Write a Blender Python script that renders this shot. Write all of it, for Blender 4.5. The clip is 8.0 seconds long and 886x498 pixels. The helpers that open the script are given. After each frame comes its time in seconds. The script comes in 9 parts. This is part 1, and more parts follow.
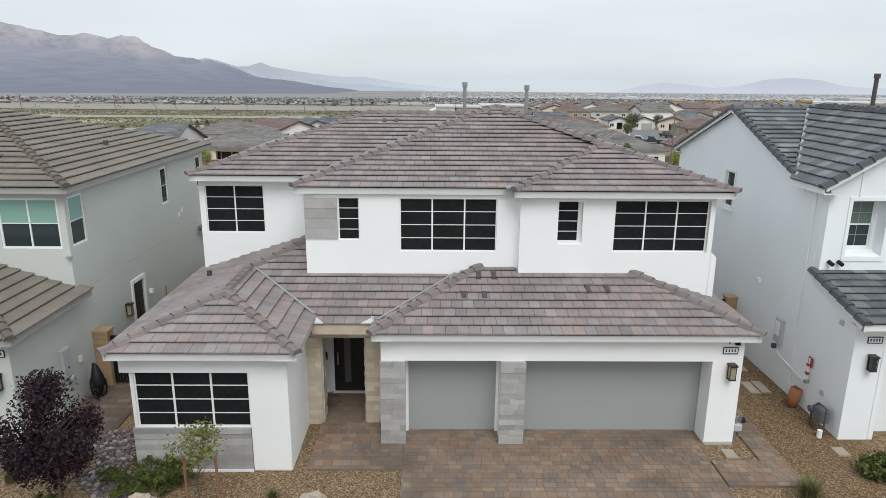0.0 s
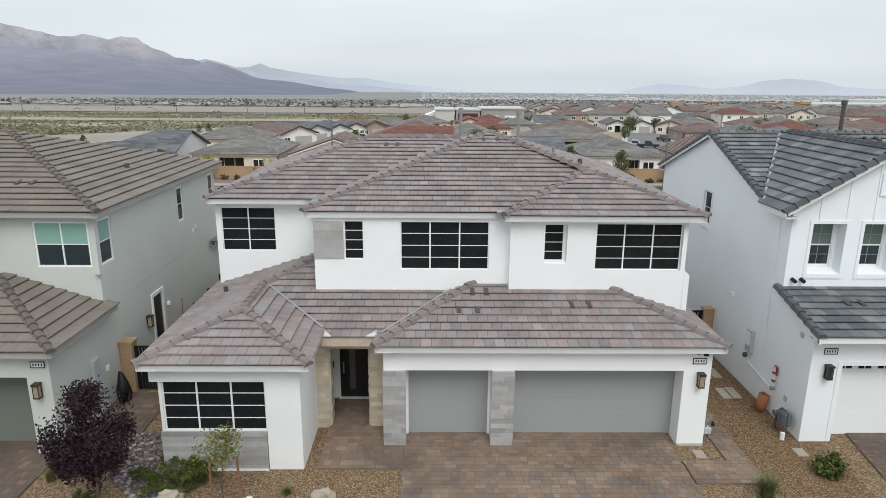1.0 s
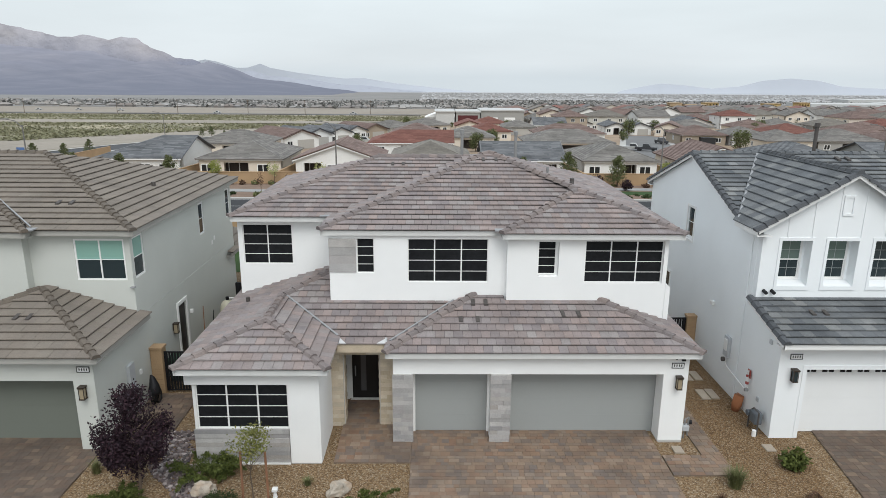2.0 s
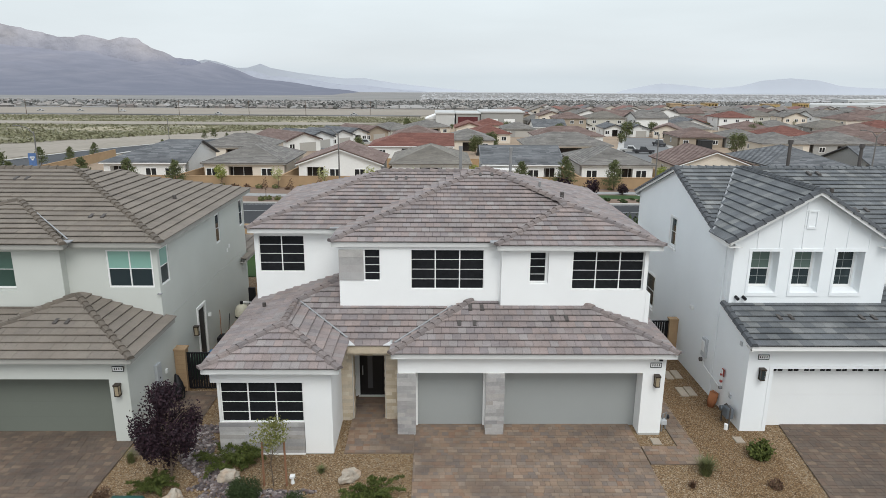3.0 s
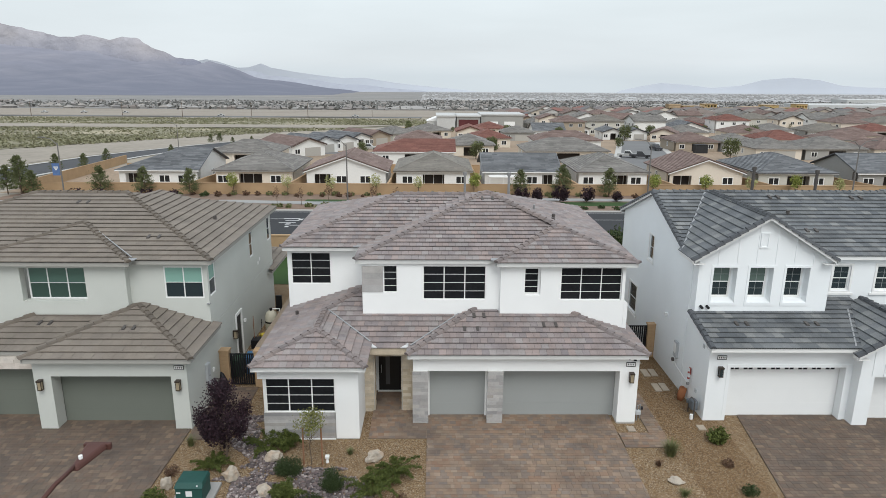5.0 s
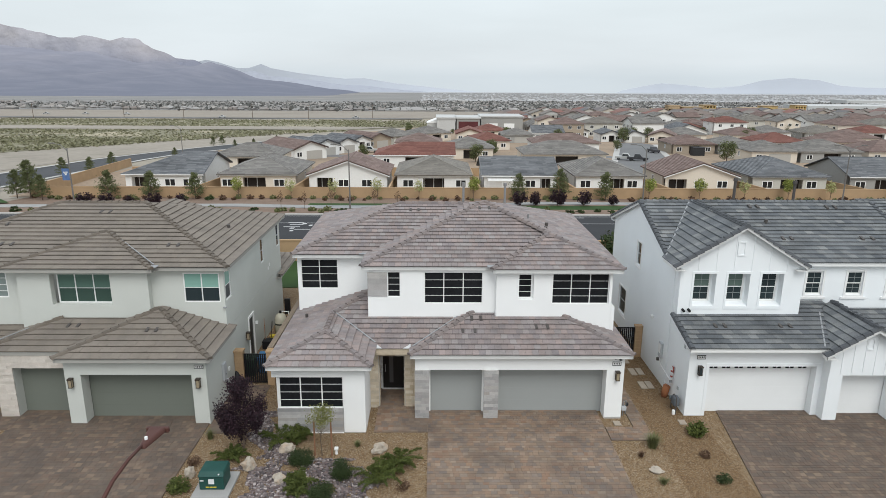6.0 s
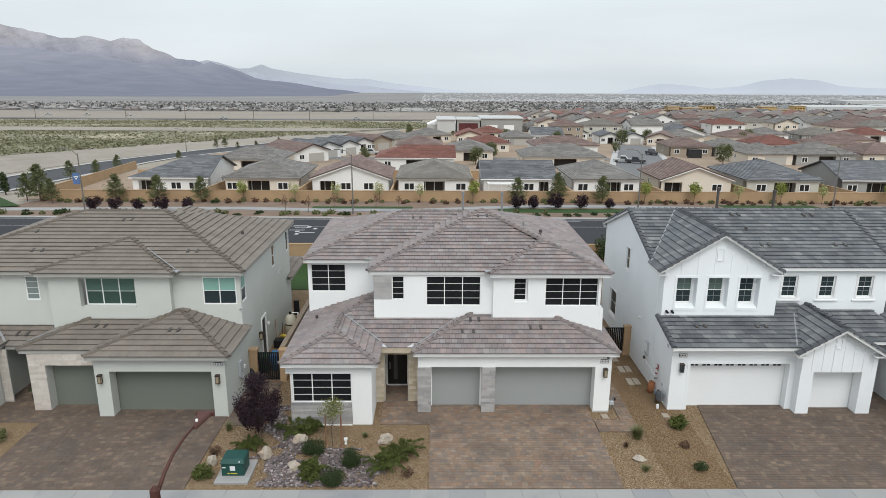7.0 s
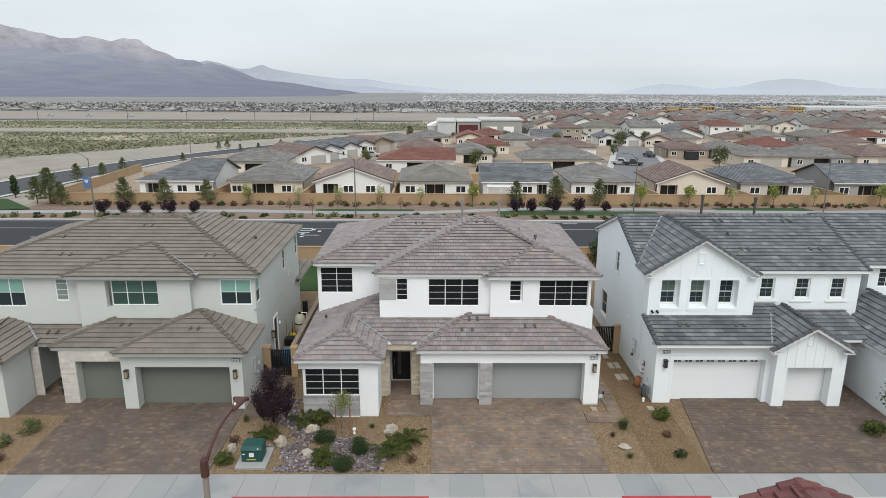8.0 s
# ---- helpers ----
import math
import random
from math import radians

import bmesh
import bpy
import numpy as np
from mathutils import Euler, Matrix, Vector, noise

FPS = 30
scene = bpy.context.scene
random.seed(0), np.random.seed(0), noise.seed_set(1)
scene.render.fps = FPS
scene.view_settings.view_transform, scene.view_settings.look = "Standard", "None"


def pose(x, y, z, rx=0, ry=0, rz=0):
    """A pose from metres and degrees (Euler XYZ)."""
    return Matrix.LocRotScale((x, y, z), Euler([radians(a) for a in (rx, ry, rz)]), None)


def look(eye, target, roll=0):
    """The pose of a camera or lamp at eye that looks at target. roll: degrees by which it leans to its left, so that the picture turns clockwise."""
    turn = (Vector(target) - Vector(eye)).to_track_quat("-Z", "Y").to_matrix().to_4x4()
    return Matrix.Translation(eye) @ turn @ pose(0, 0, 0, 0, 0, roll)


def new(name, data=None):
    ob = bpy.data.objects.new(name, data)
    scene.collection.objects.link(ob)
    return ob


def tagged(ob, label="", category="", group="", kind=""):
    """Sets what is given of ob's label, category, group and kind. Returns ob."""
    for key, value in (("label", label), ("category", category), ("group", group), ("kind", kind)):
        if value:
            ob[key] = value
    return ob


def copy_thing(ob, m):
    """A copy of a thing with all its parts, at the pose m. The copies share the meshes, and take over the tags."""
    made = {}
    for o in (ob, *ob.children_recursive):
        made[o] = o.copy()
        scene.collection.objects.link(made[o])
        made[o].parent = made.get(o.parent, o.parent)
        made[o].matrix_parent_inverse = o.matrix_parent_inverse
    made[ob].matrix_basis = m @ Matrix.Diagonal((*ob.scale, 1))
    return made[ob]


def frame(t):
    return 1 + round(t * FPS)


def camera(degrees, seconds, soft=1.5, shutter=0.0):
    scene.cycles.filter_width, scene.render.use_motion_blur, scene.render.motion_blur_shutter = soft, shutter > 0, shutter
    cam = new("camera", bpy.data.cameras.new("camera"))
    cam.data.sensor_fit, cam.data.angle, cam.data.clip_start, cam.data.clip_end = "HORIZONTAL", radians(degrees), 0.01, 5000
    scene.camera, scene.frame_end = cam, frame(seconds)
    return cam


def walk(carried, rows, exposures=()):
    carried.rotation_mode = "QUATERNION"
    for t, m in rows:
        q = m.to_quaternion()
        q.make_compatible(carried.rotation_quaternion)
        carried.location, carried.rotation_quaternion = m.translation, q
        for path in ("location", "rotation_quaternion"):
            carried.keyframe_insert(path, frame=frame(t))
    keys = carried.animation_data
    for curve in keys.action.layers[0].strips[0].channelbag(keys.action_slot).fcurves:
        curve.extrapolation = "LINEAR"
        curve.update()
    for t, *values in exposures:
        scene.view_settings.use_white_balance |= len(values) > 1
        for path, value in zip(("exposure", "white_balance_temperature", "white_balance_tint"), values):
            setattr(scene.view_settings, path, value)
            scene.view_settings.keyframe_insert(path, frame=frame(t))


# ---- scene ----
cam = camera(68.0, 8.0, soft=0.72)
METRES, EYE, TILT, LEAN, TURN = 18.0, 9.7, 0.0, 0.0, -0.8
ROWS = [
    (0.0, 0.0, 0.0, 0.0, 0.13, -14.77, -0.48),
    (0.5, 0.0049, -0.0426, 0.0266, 0.13, -14.72, -0.47),
    (1.0, 0.0047, -0.0902, 0.0563, 0.1, -14.7, -0.46),
    (1.5, -0.0016, -0.1422, 0.0846, 0.09, -14.7, -0.44),
    (3.0, -0.0017, -0.3089, 0.1653, 0.1, -14.72, -0.4),
    (3.5, -0.0083, -0.3672, 0.1863, 0.11, -14.74, -0.39),
    (4.0, -0.017, -0.4244, 0.2146, 0.11, -14.74, -0.38),
    (4.5, -0.0201, -0.4775, 0.2419, 0.12, -14.77, -0.38),
    (6.0, -0.0195, -0.646, 0.3173, 0.13, -14.74, -0.34),
    (6.5, -0.0202, -0.7066, 0.3428, 0.14, -14.72, -0.34),
    (7.0, -0.021, -0.7715, 0.3675, 0.15, -14.73, -0.34),
    (7.5, -0.0209, -0.8398, 0.3933, 0.16, -14.72, -0.33),
    (8.0, -0.0231, -0.905, 0.416, 0.16, -14.72, -0.33),
]
walk(cam, [(t, pose(0, 0, EYE, TILT, LEAN, TURN) @ pose(METRES * x, METRES * y, METRES * z, 90 + pitch, roll, yaw)) for t, x, y, z, yaw, pitch, roll in ROWS])

# ---- light: a thin bright overcast, brighter to the south ----
SUN_EL, SUN_AZ = radians(52), radians(168)   # azimuth clockwise from +y
world = bpy.data.worlds.new("sky")
scene.world = world
world.use_nodes = True
wn, wl = world.node_tree.nodes, world.node_tree.links
wn.clear()
w_out = wn.new("ShaderNodeOutputWorld")
w_bg = wn.new("ShaderNodeBackground")
w_sky = wn.new("ShaderNodeTexSky")
w_sky.sky_type = "NISHITA"
w_sky.sun_disc = False
w_sky.sun_elevation, w_sky.sun_rotation = SUN_EL, SUN_AZ
w_sky.dust_density, w_sky.air_density = 6.0, 1.0
w_tc = wn.new("ShaderNodeTexCoord")
w_sep = wn.new("ShaderNodeSeparateXYZ")
w_ramp = wn.new("ShaderNodeValToRGB")
w_ramp.color_ramp.elements[0].position = 0.0
w_ramp.color_ramp.elements[0].color = (0.66, 0.73, 0.775, 1)
w_ramp.color_ramp.elements[1].position = 1.0
w_ramp.color_ramp.elements[1].color = (0.90, 1.0, 1.10, 1)
for pos, col in ((0.02, (0.735, 0.795, 0.83, 1)), (0.10, (0.755, 0.83, 0.865, 1)), (0.25, (0.785, 0.85, 0.88, 1))):
    e = w_ramp.color_ramp.elements.new(pos)
    e.color = col
# soft streaks of cloud
w_map = wn.new("ShaderNodeMapping")
w_map.inputs["Scale"].default_value = (1.2, 1.2, 7.0)
w_noise = wn.new("ShaderNodeTexNoise")
w_noise.inputs["Scale"].default_value = 2.2
w_noise.inputs["Detail"].default_value = 5.0
w_mr = wn.new("ShaderNodeMapRange")
w_mr.inputs["From Min"].default_value, w_mr.inputs["From Max"].default_value = 0.3, 0.7
w_mr.inputs["To Min"].default_value, w_mr.inputs["To Max"].default_value = 0.95, 1.05
w_mul = wn.new("ShaderNodeVectorMath")
w_mul.operation = "SCALE"
w_skys = wn.new("ShaderNodeVectorMath")
w_skys.operation = "SCALE"
w_skys.inputs["Scale"].default_value = 0.012
w_add = wn.new("ShaderNodeVectorMath")
w_add.operation = "ADD"
wl.new(w_tc.outputs["Generated"], w_sep.inputs[0])
wl.new(w_sep.outputs["Z"], w_ramp.inputs["Fac"])
wl.new(w_tc.outputs["Generated"], w_map.inputs["Vector"])
wl.new(w_map.outputs[0], w_noise.inputs["Vector"])
wl.new(w_noise.outputs["Fac"], w_mr.inputs["Value"])
wl.new(w_ramp.outputs["Color"], w_mul.inputs[0])
wl.new(w_mr.outputs["Result"], w_mul.inputs["Scale"])
wl.new(w_sky.outputs["Color"], w_skys.inputs[0])
wl.new(w_mul.outputs[0], w_add.inputs[0])
wl.new(w_skys.outputs[0], w_add.inputs[1])
wl.new(w_add.outputs[0], w_bg.inputs["Color"])
w_bg.inputs["Strength"].default_value = 1.0
wl.new(w_bg.outputs[0], w_out.inputs[0])

sun_data = bpy.data.lights.new("sun", "SUN")
sun_data.energy, sun_data.angle, sun_data.color = 1.55, radians(35), (0.985, 0.99, 0.96)
sun = new("sun", sun_data)
sun_dir = Vector((math.sin(SUN_AZ) * math.cos(SUN_EL), math.cos(SUN_AZ) * math.cos(SUN_EL), math.sin(SUN_EL)))
sun.matrix_world = look(sun_dir * 60, (0, 0, 0))
scene.view_settings.exposure = 0.0


# ---- materials ----
def material(name, base, rough=0.8, metal=0.0, vary=0.12, scale=3.0, fine=60.0, bump=0.15, per=0.0, tint=None, spec=0.3, blotch=None, depth=0.02):
    """Two scales of noise in the colour, fine relief, and a step from piece to piece (per) towards tint."""
    m = bpy.data.materials.new(name)
    m.use_nodes = True
    n, l = m.node_tree.nodes, m.node_tree.links
    b = n["Principled BSDF"]
    b.inputs["Roughness"].default_value, b.inputs["Metallic"].default_value = rough, metal
    b.inputs["Specular IOR Level"].default_value = spec
    tc = n.new("ShaderNodeTexCoord")
    geo = n.new("ShaderNodeNewGeometry")
    src = geo.outputs["Position"]
    big = n.new("ShaderNodeTexNoise")
    big.inputs["Scale"].default_value, big.inputs["Detail"].default_value = scale, 4.0
    small = n.new("ShaderNodeTexNoise")
    small.inputs["Scale"].default_value, small.inputs["Detail"].default_value = fine, 3.0
    l.new(src, big.inputs["Vector"])
    l.new(src, small.inputs["Vector"])
    add = n.new("ShaderNodeMath")
    add.operation = "ADD"
    l.new(big.outputs["Fac"], add.inputs[0])
    l.new(small.outputs["Fac"], add.inputs[1])
    mr = n.new("ShaderNodeMapRange")
    mr.inputs["From Min"].default_value, mr.inputs["From Max"].default_value = 0.65, 1.35
    mr.inputs["To Min"].default_value, mr.inputs["To Max"].default_value = 1 - vary, 1 + vary
    l.new(add.outputs[0], mr.inputs["Value"])
    col = n.new("ShaderNodeRGB")
    col.outputs[0].default_value = (*base, 1)
    out = col.outputs[0]
    if per:
        info = n.new("ShaderNodeObjectInfo")
        both = n.new("ShaderNodeMath")
        both.operation = "ADD"
        l.new(info.outputs["Random"], both.inputs[0])
        l.new(geo.outputs["Random Per Island"], both.inputs[1])
        fr = n.new("ShaderNodeMath")
        fr.operation = "FRACT"
        l.new(both.outputs[0], fr.inputs[0])
        ramp = n.new("ShaderNodeValToRGB")
        ramp.color_ramp.interpolation = "LINEAR"
        ramp.color_ramp.elements[0].color = (*base, 1)
        ramp.color_ramp.elements[1].color = (*base, 1)
        for i, c in enumerate(tint):
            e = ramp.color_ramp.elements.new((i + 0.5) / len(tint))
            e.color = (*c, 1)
        l.new(fr.outputs[0], ramp.inputs["Fac"])
        mix = n.new("ShaderNodeMix")
        mix.data_type = "RGBA"
        mix.inputs["Factor"].default_value = per
        l.new(out, mix.inputs["A"])
        l.new(ramp.outputs["Color"], mix.inputs["B"])
        out = mix.outputs["Result"]
    if blotch:
        bl = n.new("ShaderNodeTexNoise")
        bl.inputs["Scale"].default_value, bl.inputs["Detail"].default_value = blotch[1], 6.0
        l.new(src, bl.inputs["Vector"])
        br = n.new("ShaderNodeMapRange")
        br.inputs["From Min"].default_value, br.inputs["From Max"].default_value = blotch[2], blotch[3]
        br.inputs["To Max"].default_value = blotch[4] if len(blotch) > 4 else 1.0
        l.new(bl.outputs["Fac"], br.inputs["Value"])
        bm_ = n.new("ShaderNodeMix")
        bm_.data_type = "RGBA"
        l.new(br.outputs["Result"], bm_.inputs["Factor"])
        l.new(out, bm_.inputs["A"])
        bm_.inputs["B"].default_value = (*blotch[0], 1)
        out = bm_.outputs["Result"]
    sc = n.new("ShaderNodeVectorMath")
    sc.operation = "SCALE"
    l.new(out, sc.inputs[0])
    l.new(mr.outputs["Result"], sc.inputs["Scale"])
    l.new(sc.outputs[0], b.inputs["Base Color"])
    if bump:
        bp = n.new("ShaderNodeBump")
        bp.inputs["Strength"].default_value, bp.inputs["Distance"].default_value = bump, depth
        l.new(small.outputs["Fac"], bp.inputs["Height"])
        l.new(bp.outputs[0], b.inputs["Normal"])
    return m


def glass_material(name, base, rough=0.06, spec=0.5):
    m = bpy.data.materials.new(name)
    m.use_nodes = True
    n, l = m.node_tree.nodes, m.node_tree.links
    b = n["Principled BSDF"]
    b.inputs["Base Color"].default_value = (*base, 1)
    b.inputs["Roughness"].default_value, b.inputs["Specular IOR Level"].default_value = rough, spec
    tex = n.new("ShaderNodeTexNoise")
    tex.inputs["Scale"].default_value = 1.3
    bp = n.new("ShaderNodeBump")
    bp.inputs["Strength"].default_value, bp.inputs["Distance"].default_value = 0.04, 0.02
    g = n.new("ShaderNodeNewGeometry")
    l.new(g.outputs["Position"], tex.inputs["Vector"])
    l.new(tex.outputs["Fac"], bp.inputs["Height"])
    l.new(bp.outputs[0], b.inputs["Normal"])
    return m


STUCCO_WHITE = material("stucco_white", (0.86, 0.865, 0.86), 0.9, vary=0.03, scale=0.7, fine=90, bump=0.25)
STUCCO_GREIGE = material("stucco_greige", (0.565, 0.58, 0.545), 0.9, vary=0.04, scale=0.7, fine=90, bump=0.25)
STUCCO_PALE = material("stucco_pale", (0.85, 0.875, 0.89), 0.9, vary=0.03, scale=0.7, fine=90, bump=0.25)
TRIM_WHITE = material("trim_white", (0.82, 0.82, 0.81), 0.6, vary=0.03, bump=0.02)
FASCIA_TAUPE = material("fascia_taupe", (0.37, 0.36, 0.335), 0.7, vary=0.05, bump=0.05)
FASCIA_GREY = material("fascia_grey", (0.62, 0.62, 0.61), 0.7, vary=0.05, bump=0.05)
TILE_MAUVE = material("tile_mauve", (0.25, 0.213, 0.206), 0.85, vary=0.25, scale=1.1, fine=30, bump=0.4, per=0.85,
                      tint=((0.268, 0.216, 0.20), (0.208, 0.185, 0.188), (0.31, 0.248, 0.229), (0.232, 0.204, 0.206), (0.296, 0.27, 0.261), (0.246, 0.206, 0.197)))
TILE_TAUPE = material("tile_taupe", (0.198, 0.171, 0.145), 0.85, vary=0.2, scale=1.0, fine=30, bump=0.4, per=0.6,
                      tint=((0.211, 0.179, 0.149), (0.180, 0.156, 0.134), (0.221, 0.193, 0.162), (0.194, 0.166, 0.145)))
TILE_SLATE = material("tile_slate", (0.137, 0.145, 0.152), 0.8, vary=0.3, scale=0.9, fine=30, bump=0.4, per=0.8,
                      tint=((0.094, 0.102, 0.113), (0.182, 0.189, 0.191), (0.12, 0.128, 0.139), (0.235, 0.238, 0.234), (0.10, 0.108, 0.117), (0.148, 0.154, 0.16)))
# caps darker than the tiles: shadow lines along the hips put into colour
TILE_MAUVE_CAP = material("tile_mauve_cap", (0.205, 0.175, 0.168), 0.85, vary=0.25, scale=1.4, fine=30, bump=0.4, per=0.8,
                          tint=((0.225, 0.183, 0.168), (0.17, 0.152, 0.153), (0.25, 0.205, 0.19), (0.19, 0.165, 0.163)))
TILE_TAUPE_CAP = material("tile_taupe_cap", (0.14, 0.118, 0.098), 0.85, vary=0.22, scale=1.2, fine=30, bump=0.4, per=0.6,
                          tint=((0.153, 0.127, 0.103), (0.122, 0.105, 0.09), (0.165, 0.14, 0.116)))
TILE_SLATE_EDGE = material("tile_slate_edge", (0.085, 0.09, 0.098), 0.8, vary=0.2, scale=1.2, fine=30, bump=0.3, per=0.6,
                           tint=((0.07, 0.075, 0.083), (0.105, 0.11, 0.118), (0.08, 0.084, 0.09)))
UNDERLAY = material("underlay", (0.03, 0.027, 0.027), 0.9, bump=0)
FLASHING = material("flashing", (0.34, 0.345, 0.355), 0.5, metal=0.3, vary=0.08, bump=0.03)
TRAY = material("tray_metal", (0.56, 0.56, 0.56), 0.5, metal=0.1, vary=0.06, bump=0.02)
SCREEN = material("solar_screen", (0.015, 0.016, 0.018), 0.55, vary=0.3, scale=1.5, fine=8, bump=0.02, spec=0.1)
GLASS_DARK = glass_material("glass_dark", (0.03, 0.042, 0.046))
BAR_GREY = material("bar_grey", (0.30, 0.32, 0.32), 0.6, vary=0.04, bump=0)
GLASS_TEAL = glass_material("glass_teal", (0.24, 0.42, 0.36), 0.12)
GLASS_BLIND = glass_material("glass_blind", (0.12, 0.165, 0.145), 0.12)
GLASS_DEEP = glass_material("glass_deep", (0.05, 0.085, 0.07), 0.1)
GLASS_PALE = glass_material("glass_pale", (0.22, 0.26, 0.25), 0.15)
GLASS_OLIVE = glass_material("glass_olive", (0.10, 0.17, 0.14), 0.1)
GARAGE_GREY = material("garage_grey", (0.33, 0.345, 0.34), 0.6, vary=0.03, scale=0.6, fine=40, bump=0.03)
GARAGE_GREEN = material("garage_green", (0.165, 0.18, 0.155), 0.6, vary=0.04, scale=0.6, fine=40, bump=0.03)
GARAGE_WHITE = material("garage_white", (0.84, 0.85, 0.85), 0.6, vary=0.03, scale=0.6, fine=40, bump=0.03)
STONE_GREY = material("stone_grey", (0.37, 0.36, 0.35), 0.85, vary=0.14, scale=3, fine=25, bump=0.25, per=0.9,
                      tint=((0.28, 0.275, 0.275), (0.42, 0.41, 0.405), (0.33, 0.305, 0.28), (0.48, 0.465, 0.455), (0.36, 0.34, 0.335), (0.26, 0.255, 0.26)))
STONE_TAN = material("stone_tan", (0.47, 0.39, 0.28), 0.85, vary=0.14, scale=3, fine=25, bump=0.4, per=0.9,
                     tint=((0.47, 0.39, 0.29), (0.60, 0.52, 0.41), (0.44, 0.38, 0.30), (0.65, 0.59, 0.49)))
STONE_CREAM = material("stone_cream", (0.56, 0.51, 0.46), 0.85, vary=0.12, scale=3, fine=25, bump=0.4, per=0.9,
                       tint=((0.50, 0.46, 0.41), (0.62, 0.57, 0.52), (0.54, 0.48, 0.43)))
PAVER = material("paver", (0.205, 0.156, 0.119), 0.85, vary=0.2, scale=1.3, fine=45, bump=0.3, per=0.9, blotch=((0.11, 0.086, 0.072), 0.45, 0.48, 0.68, 0.65),
                 tint=((0.25, 0.164, 0.112), (0.17, 0.135, 0.115), (0.268, 0.188, 0.13), (0.165, 0.136, 0.121), (0.285, 0.218, 0.163), (0.225, 0.138, 0.094)))
PAVER_DARK = material("paver_dark", (0.138, 0.106, 0.084), 0.85, vary=0.22, scale=1.3, fine=45, bump=0.3, per=0.85, blotch=((0.085, 0.07, 0.062), 0.5, 0.48, 0.7, 0.55),
                      tint=((0.162, 0.111, 0.083), (0.12, 0.094, 0.076), (0.215, 0.155, 0.113), (0.112, 0.09, 0.075), (0.148, 0.102, 0.076), (0.13, 0.102, 0.083)))
PAVER_BED = material("paver_bed", (0.185, 0.142, 0.11), 0.95, vary=0.2, bump=0.1)


def gravel_material(name, tones, size):
    """Single stones by cells, from dark to pale tones, with dark gaps between them."""
    m = material(name, tones[2], 0.95, vary=0.2, scale=0.8, fine=30, bump=0.5, depth=0.03)
    n, l = m.node_tree.nodes, m.node_tree.links
    vor = n.new("ShaderNodeTexVoronoi")
    vor.inputs["Scale"].default_value = 1.0 / size
    geo = n.new("ShaderNodeNewGeometry")
    ramp = n.new("ShaderNodeValToRGB")
    ramp.color_ramp.elements[0].color = (*tones[0], 1)
    ramp.color_ramp.elements[1].color = (*tones[4], 1)
    for pos, col in zip((0.3, 0.55, 0.8), tones[1:4]):
        e = ramp.color_ramp.elements.new(pos)
        e.color = (*col, 1)
    sep = n.new("ShaderNodeSeparateXYZ")
    gap = n.new("ShaderNodeMapRange")
    gap.inputs["From Min"].default_value, gap.inputs["From Max"].default_value = 0.3, 0.62
    gap.inputs["To Min"].default_value, gap.inputs["To Max"].default_value = 1.05, 0.6
    mul = n.new("ShaderNodeVectorMath")
    mul.operation = "SCALE"
    l.new(geo.outputs["Position"], vor.inputs["Vector"])
    l.new(vor.outputs["Color"], sep.inputs[0])
    l.new(sep.outputs["X"], ramp.inputs["Fac"])
    l.new(vor.outputs["Distance"], gap.inputs["Value"])
    l.new(ramp.outputs["Color"], mul.inputs[0])
    l.new(gap.outputs["Result"], mul.inputs["Scale"])
    l.new(mul.outputs[0], n["Principled BSDF"].inputs["Base Color"])
    return m


GRAVEL = gravel_material("gravel", ((0.12, 0.07, 0.037), (0.23, 0.143, 0.072), (0.28, 0.185, 0.10), (0.315, 0.228, 0.14), (0.43, 0.355, 0.262)), 0.035)
GRAVEL_RUST = gravel_material("gravel_rust", ((0.095, 0.052, 0.025), (0.19, 0.112, 0.052), (0.235, 0.145, 0.07), (0.265, 0.18, 0.102), (0.37, 0.295, 0.21)), 0.032)
SIDEWALK = material("sidewalk_concrete", (0.30, 0.30, 0.295), 0.9, vary=0.08, scale=0.5, fine=30, bump=0.1, per=0.5, blotch=((0.215, 0.222, 0.236), 0.4, 0.53, 0.66, 0.6), tint=((0.25, 0.252, 0.262), (0.36, 0.345, 0.325), (0.31, 0.302, 0.292)))
CONCRETE = material("concrete", (0.45, 0.44, 0.42), 0.9, vary=0.1, scale=0.6, fine=30, bump=0.15)
KERB_RED = material("kerb_red", (0.42, 0.05, 0.06), 0.7, vary=0.2, scale=3, bump=0.1)
ASPHALT = material("asphalt", (0.032, 0.033, 0.037), 0.9, vary=0.15, scale=0.15, fine=20, bump=0.2)
ROAD_WHITE = material("road_paint", (0.5, 0.5, 0.5), 0.8, vary=0.1, bump=0)
DESERT = material("desert", (0.315, 0.28, 0.235), 0.95, vary=0.18, scale=0.02, fine=0.25, bump=0, blotch=((0.27, 0.235, 0.175), 0.035, 0.45, 0.62))
BLOCK_WALL = material("block_wall", (0.41, 0.28, 0.165), 0.9, vary=0.12, scale=0.6, fine=20, bump=0.2)
BLACK_METAL = material("black_metal", (0.018, 0.018, 0.02), 0.5, metal=0.4, vary=0.1, bump=0)
BRONZE = material("bronze", (0.06, 0.045, 0.035), 0.45, metal=0.5, vary=0.1, bump=0)
DOOR_DARK = material("door_dark", (0.02, 0.018, 0.018), 0.4, vary=0.2, bump=0.02)
DOOR_GLASS = glass_material("door_glass", (0.10, 0.10, 0.105), 0.25)
# aerial haze over the ranges is put into these pale, bluish colours
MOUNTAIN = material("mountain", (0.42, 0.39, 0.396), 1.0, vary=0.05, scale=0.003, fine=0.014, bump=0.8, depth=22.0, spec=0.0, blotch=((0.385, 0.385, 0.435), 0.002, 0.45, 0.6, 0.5))
